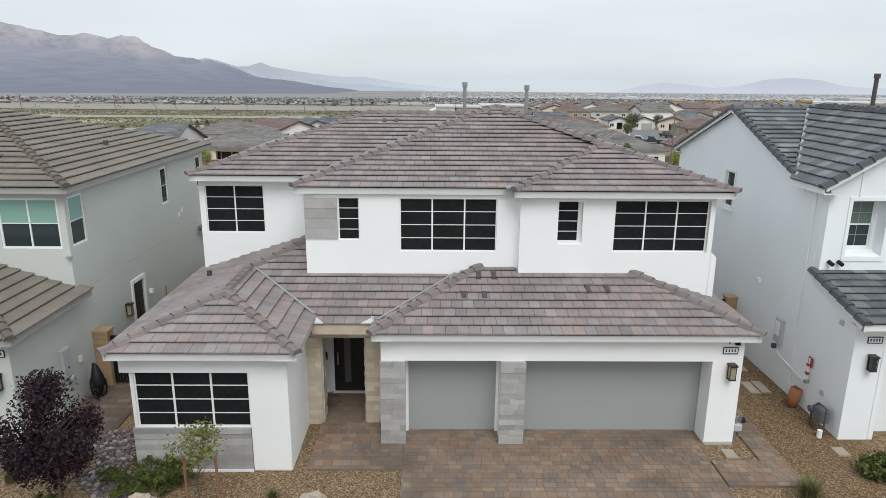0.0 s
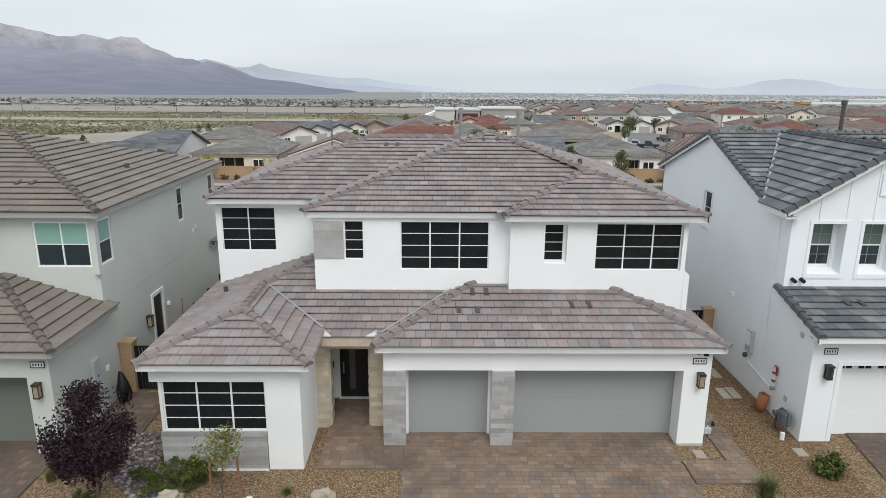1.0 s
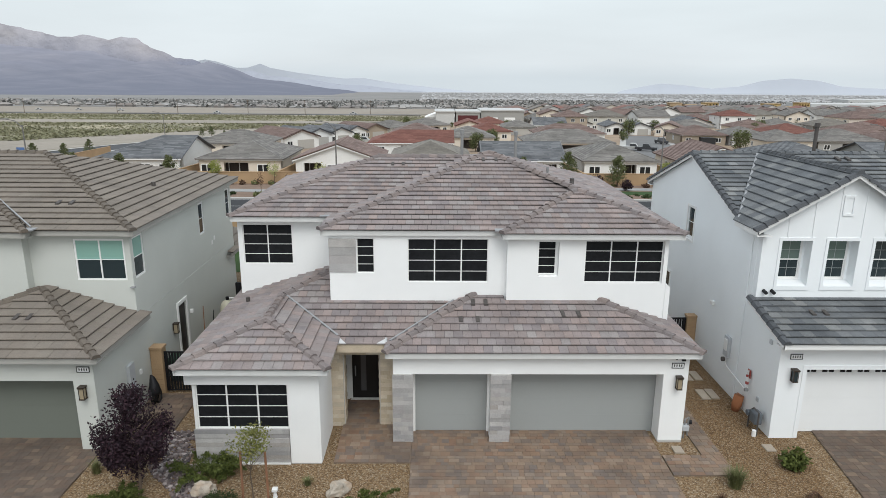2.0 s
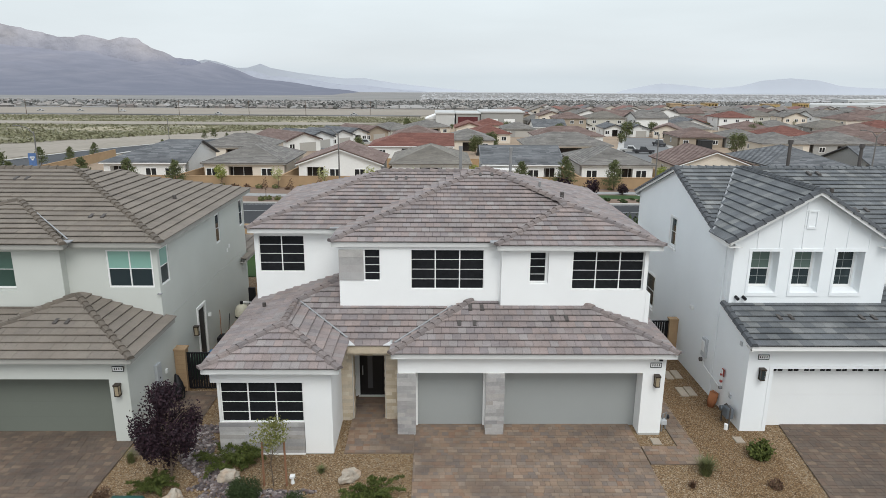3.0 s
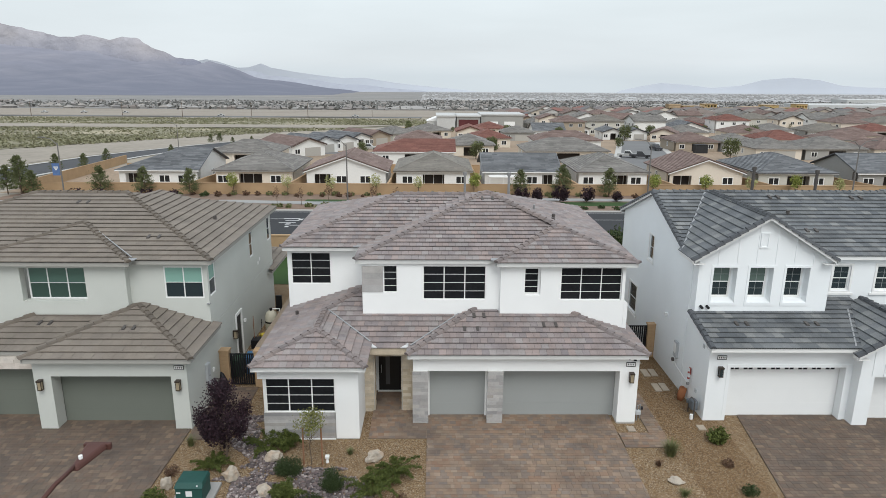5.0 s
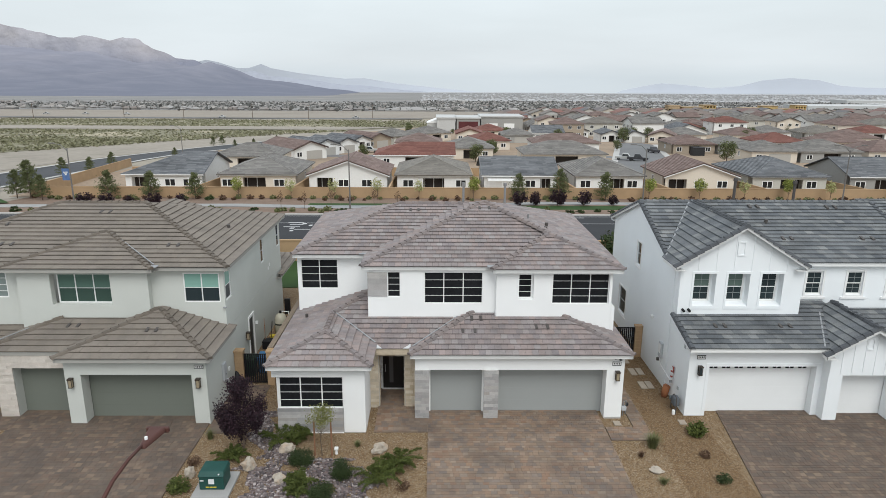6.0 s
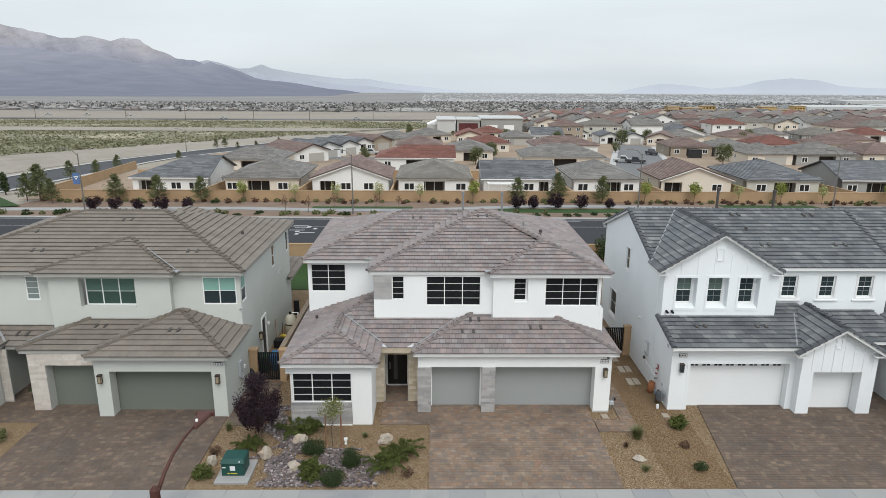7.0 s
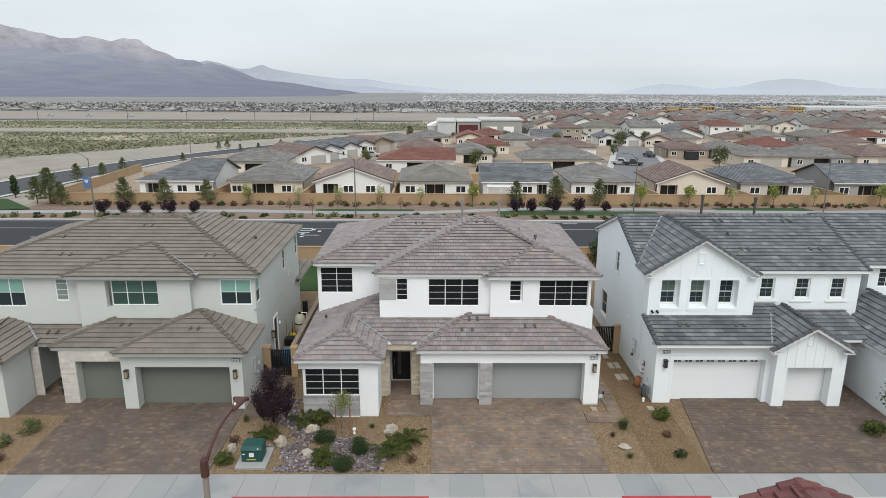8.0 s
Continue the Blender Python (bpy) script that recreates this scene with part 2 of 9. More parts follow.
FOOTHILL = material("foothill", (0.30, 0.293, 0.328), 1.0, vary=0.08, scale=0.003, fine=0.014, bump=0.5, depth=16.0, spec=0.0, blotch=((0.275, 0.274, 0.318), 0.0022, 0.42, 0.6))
# spur paler than the foothills: thicker haze painted into its colour
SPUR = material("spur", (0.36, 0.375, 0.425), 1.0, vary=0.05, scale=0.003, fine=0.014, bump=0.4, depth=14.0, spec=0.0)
# haze at the valley's end, painted as pale ground
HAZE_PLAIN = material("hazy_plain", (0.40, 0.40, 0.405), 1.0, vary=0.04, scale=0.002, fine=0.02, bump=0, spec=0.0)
# far ranges close to sky colour, their haze part of the base tone
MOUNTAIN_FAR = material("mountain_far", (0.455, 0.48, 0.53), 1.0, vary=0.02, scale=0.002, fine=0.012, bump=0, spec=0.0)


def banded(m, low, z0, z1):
    """Haze and shade put into the lower slope's colour by height, with ragged border."""
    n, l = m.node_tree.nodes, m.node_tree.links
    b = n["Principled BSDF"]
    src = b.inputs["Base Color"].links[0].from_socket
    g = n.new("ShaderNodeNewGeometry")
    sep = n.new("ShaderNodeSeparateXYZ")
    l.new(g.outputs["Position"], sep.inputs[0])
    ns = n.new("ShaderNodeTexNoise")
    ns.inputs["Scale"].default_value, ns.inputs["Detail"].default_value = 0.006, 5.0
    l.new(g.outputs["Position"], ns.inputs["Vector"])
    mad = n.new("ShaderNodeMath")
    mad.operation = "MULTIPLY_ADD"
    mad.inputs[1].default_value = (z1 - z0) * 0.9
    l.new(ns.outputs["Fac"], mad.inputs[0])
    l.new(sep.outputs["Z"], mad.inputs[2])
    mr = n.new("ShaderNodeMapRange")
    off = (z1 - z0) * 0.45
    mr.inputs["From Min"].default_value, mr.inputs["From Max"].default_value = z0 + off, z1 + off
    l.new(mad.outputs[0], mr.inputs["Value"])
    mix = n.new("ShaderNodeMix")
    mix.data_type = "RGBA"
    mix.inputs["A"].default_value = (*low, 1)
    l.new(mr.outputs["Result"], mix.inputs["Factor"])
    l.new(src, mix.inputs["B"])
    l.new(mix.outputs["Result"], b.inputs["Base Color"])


# sunlit crests above, hazed and shaded slopes below, painted as two tones
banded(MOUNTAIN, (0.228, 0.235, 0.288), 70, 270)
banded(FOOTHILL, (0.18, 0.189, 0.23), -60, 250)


# ---- mesh tools ----
class Shape:
    """Collects boxes and faces for one mesh."""

    def __init__(self):
        self.v, self.f = [], []

    def poly(self, pts):
        i = len(self.v)
        self.v += [tuple(p) for p in pts]
        self.f.append(tuple(range(i, i + len(pts))))

    def hexa(self, p):
        """Eight corners: four below (counterclockwise from above), four above."""
        i = len(self.v)
        self.v += [tuple(q) for q in p]
        self.f += [(i + 3, i + 2, i + 1, i), (i + 4, i + 5, i + 6, i + 7), (i, i + 1, i + 5, i + 4), (i + 1, i + 2, i + 6, i + 5), (i + 2, i + 3, i + 7, i + 6), (i + 3, i, i + 4, i + 7)]

    def box(self, x0, y0, z0, x1, y1, z1):
        self.hexa([(x0, y0, z0), (x1, y0, z0), (x1, y1, z0), (x0, y1, z0), (x0, y0, z1), (x1, y0, z1), (x1, y1, z1), (x0, y1, z1)])
        return self

    def fbox(self, facing, plane, u0, u1, w0, w1, d0, d1):
        """A box on a wall: u along it, w up, d out of it."""
        if facing == "F":
            self.box(u0, plane - d1, w0, u1, plane - d0, w1)
        elif facing == "B":
            self.box(u0, plane + d0, w0, u1, plane + d1, w1)
        elif facing == "R":
            self.box(plane + d0, u0, w0, plane + d1, u1, w1)
        else:
            self.box(plane - d1, u0, w0, plane - d0, u1, w1)
        return self

    def tube(self, pts, radii, sides=8, cap=True):
        rings = []
        for k, p in enumerate(pts):
            p = Vector(p)
            a = Vector(pts[max(k - 1, 0)])
            b = Vector(pts[min(k + 1, len(pts) - 1)])
            d = (b - a).normalized()
            up = Vector((0, 0, 1)) if abs(d.z) < 0.9 else Vector((1, 0, 0))
            s = d.cross(up).normalized()
            q = s.cross(d)
            r = radii[k] if isinstance(radii, (list, tuple)) else radii
            i = len(self.v)
            self.v += [tuple(p + r * (math.cos(2 * math.pi * j / sides) * s + math.sin(2 * math.pi * j / sides) * q)) for j in range(sides)]
            rings.append(i)
        for a, b in zip(rings, rings[1:]):
            for j in range(sides):
                self.f.append((a + j, a + (j + 1) % sides, b + (j + 1) % sides, b + j))
        if cap:
            self.f.append(tuple(rings[0] + j for j in range(sides - 1, -1, -1)))
            self.f.append(tuple(rings[-1] + j for j in range(sides)))
        return self

    def mesh(self, name, mat, smooth=False):
        me = bpy.data.meshes.new(name)
        me.from_pydata(self.v, [], self.f)
        me.materials.append(mat)
        if smooth:
            me.polygons.foreach_set("use_smooth", [True] * len(me.polygons))
        me.update()
        return me


def part(name, shape, mat, parent=None, label="", smooth=False, bevel=0.0):
    ob = new(name, shape.mesh(name, mat, smooth))
    if parent:
        ob.parent = parent
    if label:
        ob["label"] = label
    if bevel:
        md = ob.modifiers.new("edge", "BEVEL")
        md.width, md.segments, md.limit_method = bevel, 2, "ANGLE"
    return ob


def thing(name, label, category, group="", kind="", at=(0, 0, 0)):
    ob = tagged(new(name), label, category, group, kind)
    ob.empty_display_size = 0.2
    ob.location = at
    return ob


def panel(facing, plane, u0, u1, w0, w1, d0, d1, holes=()):
    """One sheet with openings (u0, u1, w0, w1), from depth d0 to d1 out of the plane."""
    us = sorted({round(q, 4) for q in (u0, u1, *[min(max(h[i], u0), u1) for h in holes for i in (0, 1)])})
    ws = sorted({round(q, 4) for q in (w0, w1, *[min(max(h[i], w0), w1) for h in holes for i in (2, 3)])})
    solid = {}
    for i, (a, b) in enumerate(zip(us, us[1:])):
        for j, (c, d) in enumerate(zip(ws, ws[1:])):
            m, n = (a + b) / 2, (c + d) / 2
            solid[i, j] = not any(h[0] < m < h[1] and h[2] < n < h[3] for h in holes)
    s, index = Shape(), {}

    def at(i, j, k):
        if (i, j, k) not in index:
            index[i, j, k] = len(s.v)
            u, w, d = us[i], ws[j], (d0, d1)[k]
            s.v.append({"F": (u, plane - d, w), "B": (u, plane + d, w), "R": (plane + d, u, w), "L": (plane - d, u, w)}[facing])
        return index[i, j, k]

    for (i, j), full in solid.items():
        if not full:
            continue
        s.f.append((at(i, j, 1), at(i + 1, j, 1), at(i + 1, j + 1, 1), at(i, j + 1, 1)))
        s.f.append((at(i, j, 0), at(i, j + 1, 0), at(i + 1, j + 1, 0), at(i + 1, j, 0)))
        for di, dj, p, q in ((-1, 0, (0, 0), (0, 1)), (1, 0, (1, 1), (1, 0)), (0, -1, (1, 0), (0, 0)), (0, 1, (0, 1), (1, 1))):
            if not solid.get((i + di, j + dj)):
                s.f.append((at(i + p[0], j + p[1], 0), at(i + q[0], j + q[1], 0), at(i + q[0], j + q[1], 1), at(i + p[0], j + p[1], 1)))
    return s


def wall(parent, mat, facing, plane, u0, u1, w0, w1, thick, holes=(), name="wall"):
    """A wall with openings; thick goes inwards from the plane."""
    return part(name, panel(facing, plane, u0, u1, w0, w1, -thick, 0, holes), mat, parent)


def window(parent, facing, plane, u0, u1, w0, w1, cols=1, rows=1, glass=None, frame_mat=None, bar=0.045, edge=0.06, depth=0.0, label="", tops=None, trim=0.0):
    """A window set back by depth: frame with bars, panes behind; trim: a flat surround on the wall."""
    g = glass or GLASS_DARK
    fm = frame_mat or TRIM_WHITE
    holes = []
    for i in range(cols):
        a = u0 + edge if i == 0 else u0 + (u1 - u0) * i / cols + bar / 2
        b = u1 - edge if i == cols - 1 else u0 + (u1 - u0) * (i + 1) / cols - bar / 2
        for j in range(rows):
            c = w0 + edge if j == 0 else w0 + (w1 - w0) * j / rows + bar * 0.22
            d = w1 - edge if j == rows - 1 else w0 + (w1 - w0) * (j + 1) / rows - bar * 0.22
            holes.append((a, b, c, d))
    win = part("window", panel(facing, plane, u0, u1, w0, w1, -depth - 0.06, -depth + 0.008, holes), fm, parent, label)
    if trim:
        part("surround", panel(facing, plane, u0 - trim, u1 + trim, w0 - trim, w1 + trim, 0.002, 0.03, [(u0, u1, w0, w1)]), fm, win)
        part("sill", Shape().fbox(facing, plane, u0 - trim * 1.6, u1 + trim * 1.6, w0 - trim - 0.09, w0 - trim, 0.002, 0.06), fm, win)
    half = w0 + (w1 - w0) * 0.5
    for i in range(cols):
        a, b = u0 + (u1 - u0) * i / cols + bar / 2, u0 + (u1 - u0) * (i + 1) / cols - bar / 2
        a, b = max(a, u0 + edge), min(b, u1 - edge)
        if tops:
            part("pane", Shape().fbox(facing, plane, a, b, half, w1 - edge, -depth - 0.04, -depth - 0.02), tops, win)
            part("pane", Shape().fbox(facing, plane, a, b, w0 + edge, half, -depth - 0.045, -depth - 0.025), g, win)
        else:
            part("pane", Shape().fbox(facing, plane, a, b, w0 + edge, w1 - edge, -depth - 0.03, -depth - 0.006), g, win)
    return win


def sash_window(parent, facing, plane, u0, u1, w0, w1, depth=0.0, trim=0.0, upper=None):
    """A double-hung window: two sashes, the upper proud of the lower, each with a fine cross of bars and a drawn blind."""
    mid, m = (w0 + w1) / 2, (u0 + u1) / 2
    win = part("window", panel(facing, plane, u0, u1, w0, w1, -depth - 0.09, -depth + 0.008, [(u0 + 0.045, u1 - 0.045, w0 + 0.045, w1 - 0.045)]), TRIM_WHITE, parent)
    if trim:
        part("surround", panel(facing, plane, u0 - trim, u1 + trim, w0 - trim, w1 + trim, 0.002, 0.03, [(u0, u1, w0, w1)]), TRIM_WHITE, win)
        part("sill", Shape().fbox(facing, plane, u0 - trim * 2.2, u1 + trim * 2.2, w0 - trim - 0.09, w0 - trim, 0.002, 0.07), TRIM_WHITE, win)
    for a, b, d in ((mid - 0.03, w1 - 0.045, 0.0), (w0 + 0.045, mid + 0.03, 0.035)):
        sash = part("sash", panel(facing, plane, u0 + 0.045, u1 - 0.045, a, b, -depth - d - 0.04, -depth - d - 0.005, [(u0 + 0.075, u1 - 0.075, a + 0.045, b - 0.035)]), TRIM_WHITE, win)
        for f in ("v", "h"):
            q = (m - 0.008, m + 0.008, a + 0.045, b - 0.035) if f == "v" else (u0 + 0.075, u1 - 0.075, (a + b) / 2 - 0.008, (a + b) / 2 + 0.008)
            part("glazing_bar", Shape().fbox(facing, plane, *q, -depth - d - 0.034, -depth - d - 0.018), BAR_GREY, sash)
        part("pane", Shape().fbox(facing, plane, u0 + 0.06, u1 - 0.06, a + 0.03, b - 0.02, -depth - d - 0.03, -depth - d - 0.022), upper if upper and d == 0.0 else GLASS_DARK, sash)
    return win


# ---- tiled roofs ----
class Roof:
    """Bodies are rectangles with sloping sides: each a dict of x0 x1 y0 y1 z s and sides. Where several meet the highest shows."""

    def __init__(self, bodies, holes=()):
        self.bodies, self.holes = bodies, holes

    def at(self, x, y):
        for a, b, c, d in self.holes:
            if a < x < b and c < y < d:
                return (-9, None)
        best = (-9, None)
        for k, o in enumerate(self.bodies):
            if not (o["x0"] - 1e-6 <= x <= o["x1"] + 1e-6 and o["y0"] - 1e-6 <= y <= o["y1"] + 1e-6):
                continue
            low = (99, None)
            for side in o["sides"]:
                d = {"F": y - o["y0"], "B": o["y1"] - y, "L": x - o["x0"], "R": o["x1"] - x}[side]
                z = o.get("z" + side, o["z"]) + o.get("s" + side, o["s"]) * d
                if z < low[0]:
                    low = (z, (k, side))
            if low[0] > best[0] and low[1]:
                best = low
        return best

    def spans(self, k, side, v, step=0.06):
        o = self.bodies[k]
        lo, hi = (o["x0"], o["x1"]) if side in "FB" else (o["y0"], o["y1"])
        place = {"F": lambda u: (u, o["y0"] + v), "B": lambda u: (u, o["y1"] - v), "L": lambda u: (o["x0"] + v, u), "R": lambda u: (o["x1"] - v, u)}[side]
        n = max(int((hi - lo) / step), 2)
        out, start = [], None
        prev = lo
        for i in range(n + 1):
            u = lo + (hi - lo) * i / n
            own = self.at(*place(u))[1] == (k, side)
            if own and start is None:
                a, b = prev, u
                for _ in range(6):
                    m = (a + b) / 2
                    a, b = (a, m) if self.at(*place(m))[1] == (k, side) else (m, b)
                start = b
            if not own and start is not None:
                a, b = prev, u
                for _ in range(6):
                    m = (a + b) / 2
                    a, b = (m, b) if self.at(*place(m))[1] == (k, side) else (a, m)
                out.append((start, a))
                start = None
            prev = u
        if start is not None:
            out.append((start, hi))
        return out

    def courses(self, k, side, expo):
        o = self.bodies[k]
        s = o.get("s" + side, o["s"])
        z0 = o.get("z" + side, o["z"])
        e = expo / math.sqrt(1 + s * s)
        vmax = ((o["y1"] - o["y0"]) if side in "FB" else (o["x1"] - o["x0"]))
        v = 0.0
        row = 0
        while v < vmax:
            low = self.spans(k, side, v + 0.012)
            top = self.spans(k, side, v + e - 0.012)
            for a0, b0 in low:
                fit = [t for t in top if min(t[1], b0) - max(t[0], a0) > 0.02]
                part_way = 1.0
                while not fit and part_way > 0.25 and b0 - a0 > 1.2:
                    part_way -= 0.12
                    fit = [t for t in self.spans(k, side, v + e * part_way) if min(t[1], b0) - max(t[0], a0) > (b0 - a0) * 0.5]
                if fit:
                    a1, b1 = min(t[0] for t in fit), max(t[1] for t in fit)
                    if a1 - a0 > 0.7:
                        yield row, v, v + e * 0.7, a0, a1, a0, a1, z0, s
                        a0 = a1
                    if b0 - b1 > 0.7:
                        yield row, v, v + e * 0.7, b1, b0, b1, b0, z0, s
                        b0 = b1
                    yield row, v, v + e * part_way, a0, b0, a1, b1, z0, s
                elif b0 - a0 > 0.05:
                    m = (a0 + b0) / 2
                    yield row, v, v + e * 0.6, a0, b0, m - 0.01, m + 0.01, z0, s
            v += e
            row += 1

    def point(self, k, side, u, v, z):
        o = self.bodies[k]
        return {"F": (u, o["y0"] + v, z), "B": (u, o["y1"] - v, z), "L": (o["x0"] + v, u, z), "R": (o["x1"] - v, u, z)}[side]


def tiled_roof(parent, roof, tile_mat, width=0.31, expo=0.36, near=None, thick=0.036, label="", edge_mat=None):
    """Deck, tiles and eaves of a roof under parent. near(x, y): where tiles are single parts."""
    rnd = random.Random(7)
    deck, rest, single = Shape(), Shape(), []
    edges = []
    for k, o in enumerate(roof.bodies):
        for side in o["sides"]:
            flip = side in "BL"
            for row, v0, v1, a0, b0, a1, b1, z0, s in roof.courses(k, side, expo):
                pts = [roof.point(k, side, a0, v0, z0 + s * v0 - 0.005), roof.point(k, side, b0, v0, z0 + s * v0 - 0.005), roof.point(k, side, b1, v1, z0 + s * v1 - 0.005), roof.point(k, side, a1, v1, z0 + s * v1 - 0.005)]
                deck.poly(pts[::-1] if flip else pts)
                if row == 0:
                    for q0, q1 in ((-0.19, -0.01),):
                        p = [roof.point(k, side, a0, 0.03, z0 + q0), roof.point(k, side, b0, 0.03, z0 + q0), roof.point(k, side, b0, 0.07, z0 + q0), roof.point(k, side, a0, 0.07, z0 + q0),
                             roof.point(k, side, a0, 0.03, z0 + q1), roof.point(k, side, b0, 0.03, z0 + q1), roof.point(k, side, b0, 0.07, z0 + q1), roof.point(k, side, a0, 0.07, z0 + q1)]
                        sh = Shape()
                        sh.hexa(p)
                        edges.append(("fascia", sh))
                        p = [roof.point(k, side, a0, 0.07, z0 - 0.19), roof.point(k, side, b0, 0.07, z0 - 0.19), roof.point(k, side, b0, 0.55, z0 - 0.19), roof.point(k, side, a0, 0.55, z0 - 0.19),
                             roof.point(k, side, a0, 0.07, z0 - 0.17), roof.point(k, side, b0, 0.07, z0 - 0.17), roof.point(k, side, b0, 0.55, z0 - 0.17), roof.point(k, side, a0, 0.55, z0 - 0.17)]
                        sh = Shape()
                        sh.hexa(p)
                        edges.append(("soffit", sh))
                off = (row % 2) * width / 2 + rnd.uniform(-0.03, 0.03)
                u = math.floor((min(a0, a1) - off) / width) * width + off
                over = 0.03 if row == 0 else 0.0
                while u < max(b0, b1):
                    ua, ub = u + 0.0045, u + width - 0.0045
                    bl, br = min(max(ua, a0), b0), min(max(ub, a0), b0)
                    tl, tr = min(max(ua, a1), b1), min(max(ub, a1), b1)
                    u += width
                    if br - bl < 0.03 and tr - tl < 0.03:
                        continue
                    lift = rnd.uniform(-0.004, 0.006)
                    vb, vt = v0 - over - 0.012, v1 + 0.01
                    zb, zt = z0 + s * vb, z0 + s * vt
                    p = [roof.point(k, side, *q) for q in ((bl, vb, zb + 0.042), (br, vb, zb + 0.042), (tr, vt, zt - 0.012), (tl, vt, zt - 0.012),
                                                           (bl, vb, zb + 0.04 + thick + lift), (br, vb, zb + 0.04 + thick + lift), (tr, vt, zt + 0.012), (tl, vt, zt + 0.012))]
                    if flip:
                        p = [p[1], p[0], p[3], p[2], p[5], p[4], p[7], p[6]]
                    c = (sum(q[0] for q in p) / 8, sum(q[1] for q in p) / 8)
                    if near and near(*c) and len(single) < 300:
                        single.append(p)
                    else:
                        rest.hexa(p)
    body = part("roof", deck, UNDERLAY, parent, label)
    bm = bmesh.new()
    bm.from_mesh(body.data)
    bmesh.ops.remove_doubles(bm, verts=bm.verts[:], dist=0.06)
    bm.to_mesh(body.data)
    bm.free()
    for n, sh in edges:
        part(n, sh, edge_mat or FASCIA_GREY, body)
    tagged(part("roof_tiles", rest, tile_mat, body), kind="stuff")
    return body, single


def single_tiles(body, single, mat):
    for p in single:
        s = Shape()
        s.hexa(p)
        part("roof_tile", s, mat, body)


def caps(parent, a, b, mat, step=0.36, width=0.15, drop=0.06):
    """Overlapping cap tiles along a hip or ridge from a (low) to b."""
    a, b = Vector(a), Vector(b)
    d = b - a
    n = max(int(d.length / step), 1)
    d.normalize()
    side = d.cross(Vector((0, 0, 1))).normalized()
    up = side.cross(d)
    st = (b - a).length / n
    me = None
    turn = Matrix((d, side, up)).transposed().to_4x4()
    s = Shape()
    rows = []
    for x, h, w in ((-0.03, 0.135, width), (st, 0.085, width * 0.88)):
        rows += [(x, -w, h - drop - 0.075), (x, -w * 0.6, h - 0.02), (x, 0, h), (x, w * 0.6, h - 0.02), (x, w, h - drop - 0.075)]
    s.v = rows
    s.f = [(j, j + 1, 6 + j, 5 + j) for j in range(4)] + [(0, 4, 3, 2, 1), (5, 6, 7, 8, 9), (0, 5, 9, 4)]
    me = s.mesh("ridge_tile", mat)
    for i in range(n):
        ob = new("ridge_tile", me)
        ob.parent = parent
        ob.matrix_basis = Matrix.Translation(a + d * (i * st)) @ turn


def strip(parent, a, b, mat, width=0.05, name="flashing", h=0.03):
    """A flat metal strip from a to b."""
    a, b = Vector(a), Vector(b)
    d = (b - a).normalized()
    side = d.cross(Vector((0, 0, 1))).normalized() * width
    up = side.normalized().cross(d) * h
    s = Shape()
    s.hexa([a - side, a + side, b + side, b - side, a - side + up, a + side + up, b + side + up, b - side + up])
    return part(name, s, mat, parent)


# ---- ground ----
PROFILE = ((-400, -0.2), (7.78, -0.2), (7.9, -0.03), (33, -0.03), (44, -0.3), (49, -0.62), (55, -1.05), (78, -2.9), (95, -4.0), (110, -4.6), (1000, -31.0), (2200, -55.0), (4950, -98.0))


def ground_z(y):
    for (a, za), (b, zb) in zip(PROFILE, PROFILE[1:]):
        if y <= b:
            return za + (zb - za) * (max(y, a) - a) / (b - a)
    return PROFILE[-1][1]


def graded(lo, hi, fine_lo, fine_hi, step, grow):
    out = []
    x = fine_lo
    while x < fine_hi:
        out.append(x)
        x += step
    up, s = fine_hi, step
    while up < hi:
        out.append(up)
        s *= grow
        up += s
    out.append(hi)
    dn, s = fine_lo, step
    while True:
        s *= grow
        dn -= s
        if dn <= lo:
            break
        out.append(dn)
    out.append(lo)
    return sorted(set(out))


gx = graded(-4800, 4800, -40, 40, 5, 1.3)
gy = sorted(set(graded(-400, 4950, -20, 120, 5, 1.25) + [p[0] for p in PROFILE]))
gs = Shape()
gs.v = [(x, y, ground_z(y)) for y in gy for x in gx]
w = len(gx)
gs.f = [(j * w + i, j * w + i + 1, (j + 1) * w + i + 1, (j + 1) * w + i) for j in range(len(gy) - 1) for i in range(w - 1)]
tagged(part("ground", gs, DESERT), "pale sandy desert ground sloping down to the valley", "ground", kind="structure")


def slab(name, x0, x1, y0, y1, mat, lift, label, category, thick=0.1, cuts=1):
    """A level or sloping sheet that follows the ground, thick enough to sit in it."""
    s = Shape()
    ys = [y0] + [p[0] for p in PROFILE if y0 < p[0] < y1] + [y1]
    for a, b in zip(ys, ys[1:]):
        za, zb = ground_z(a + 1e-4) + lift, ground_z(b - 1e-4) + lift
        s.hexa([(x0, a, za - thick), (x1, a, za - thick), (x1, b, zb - thick), (x0, b, zb - thick), (x0, a, za), (x1, a, za), (x1, b, zb), (x0, b, zb)])
    return tagged(part(name, s, mat), label, category, kind="structure")


slab("gravel_bed", -60, 60, 9.56, 44, GRAVEL, 0.025, "tan decorative gravel in the front yards", "gravel")
slab("gravel_bed", 9.3, 11.86, 9.57, 22.8, GRAVEL_RUST, 0.031, "rust-brown gravel strip between the two white houses", "gravel")
slab("road", -120, 120, -1.8, 7.6, ASPHALT, 0.02, "dark grey asphalt residential street", "road")
tagged(part("kerb", Shape().box(-120, 7.6, -0.4, 120, 7.859, 0.004), CONCRETE), "pale grey concrete kerb and gutter", "kerb", kind="structure")

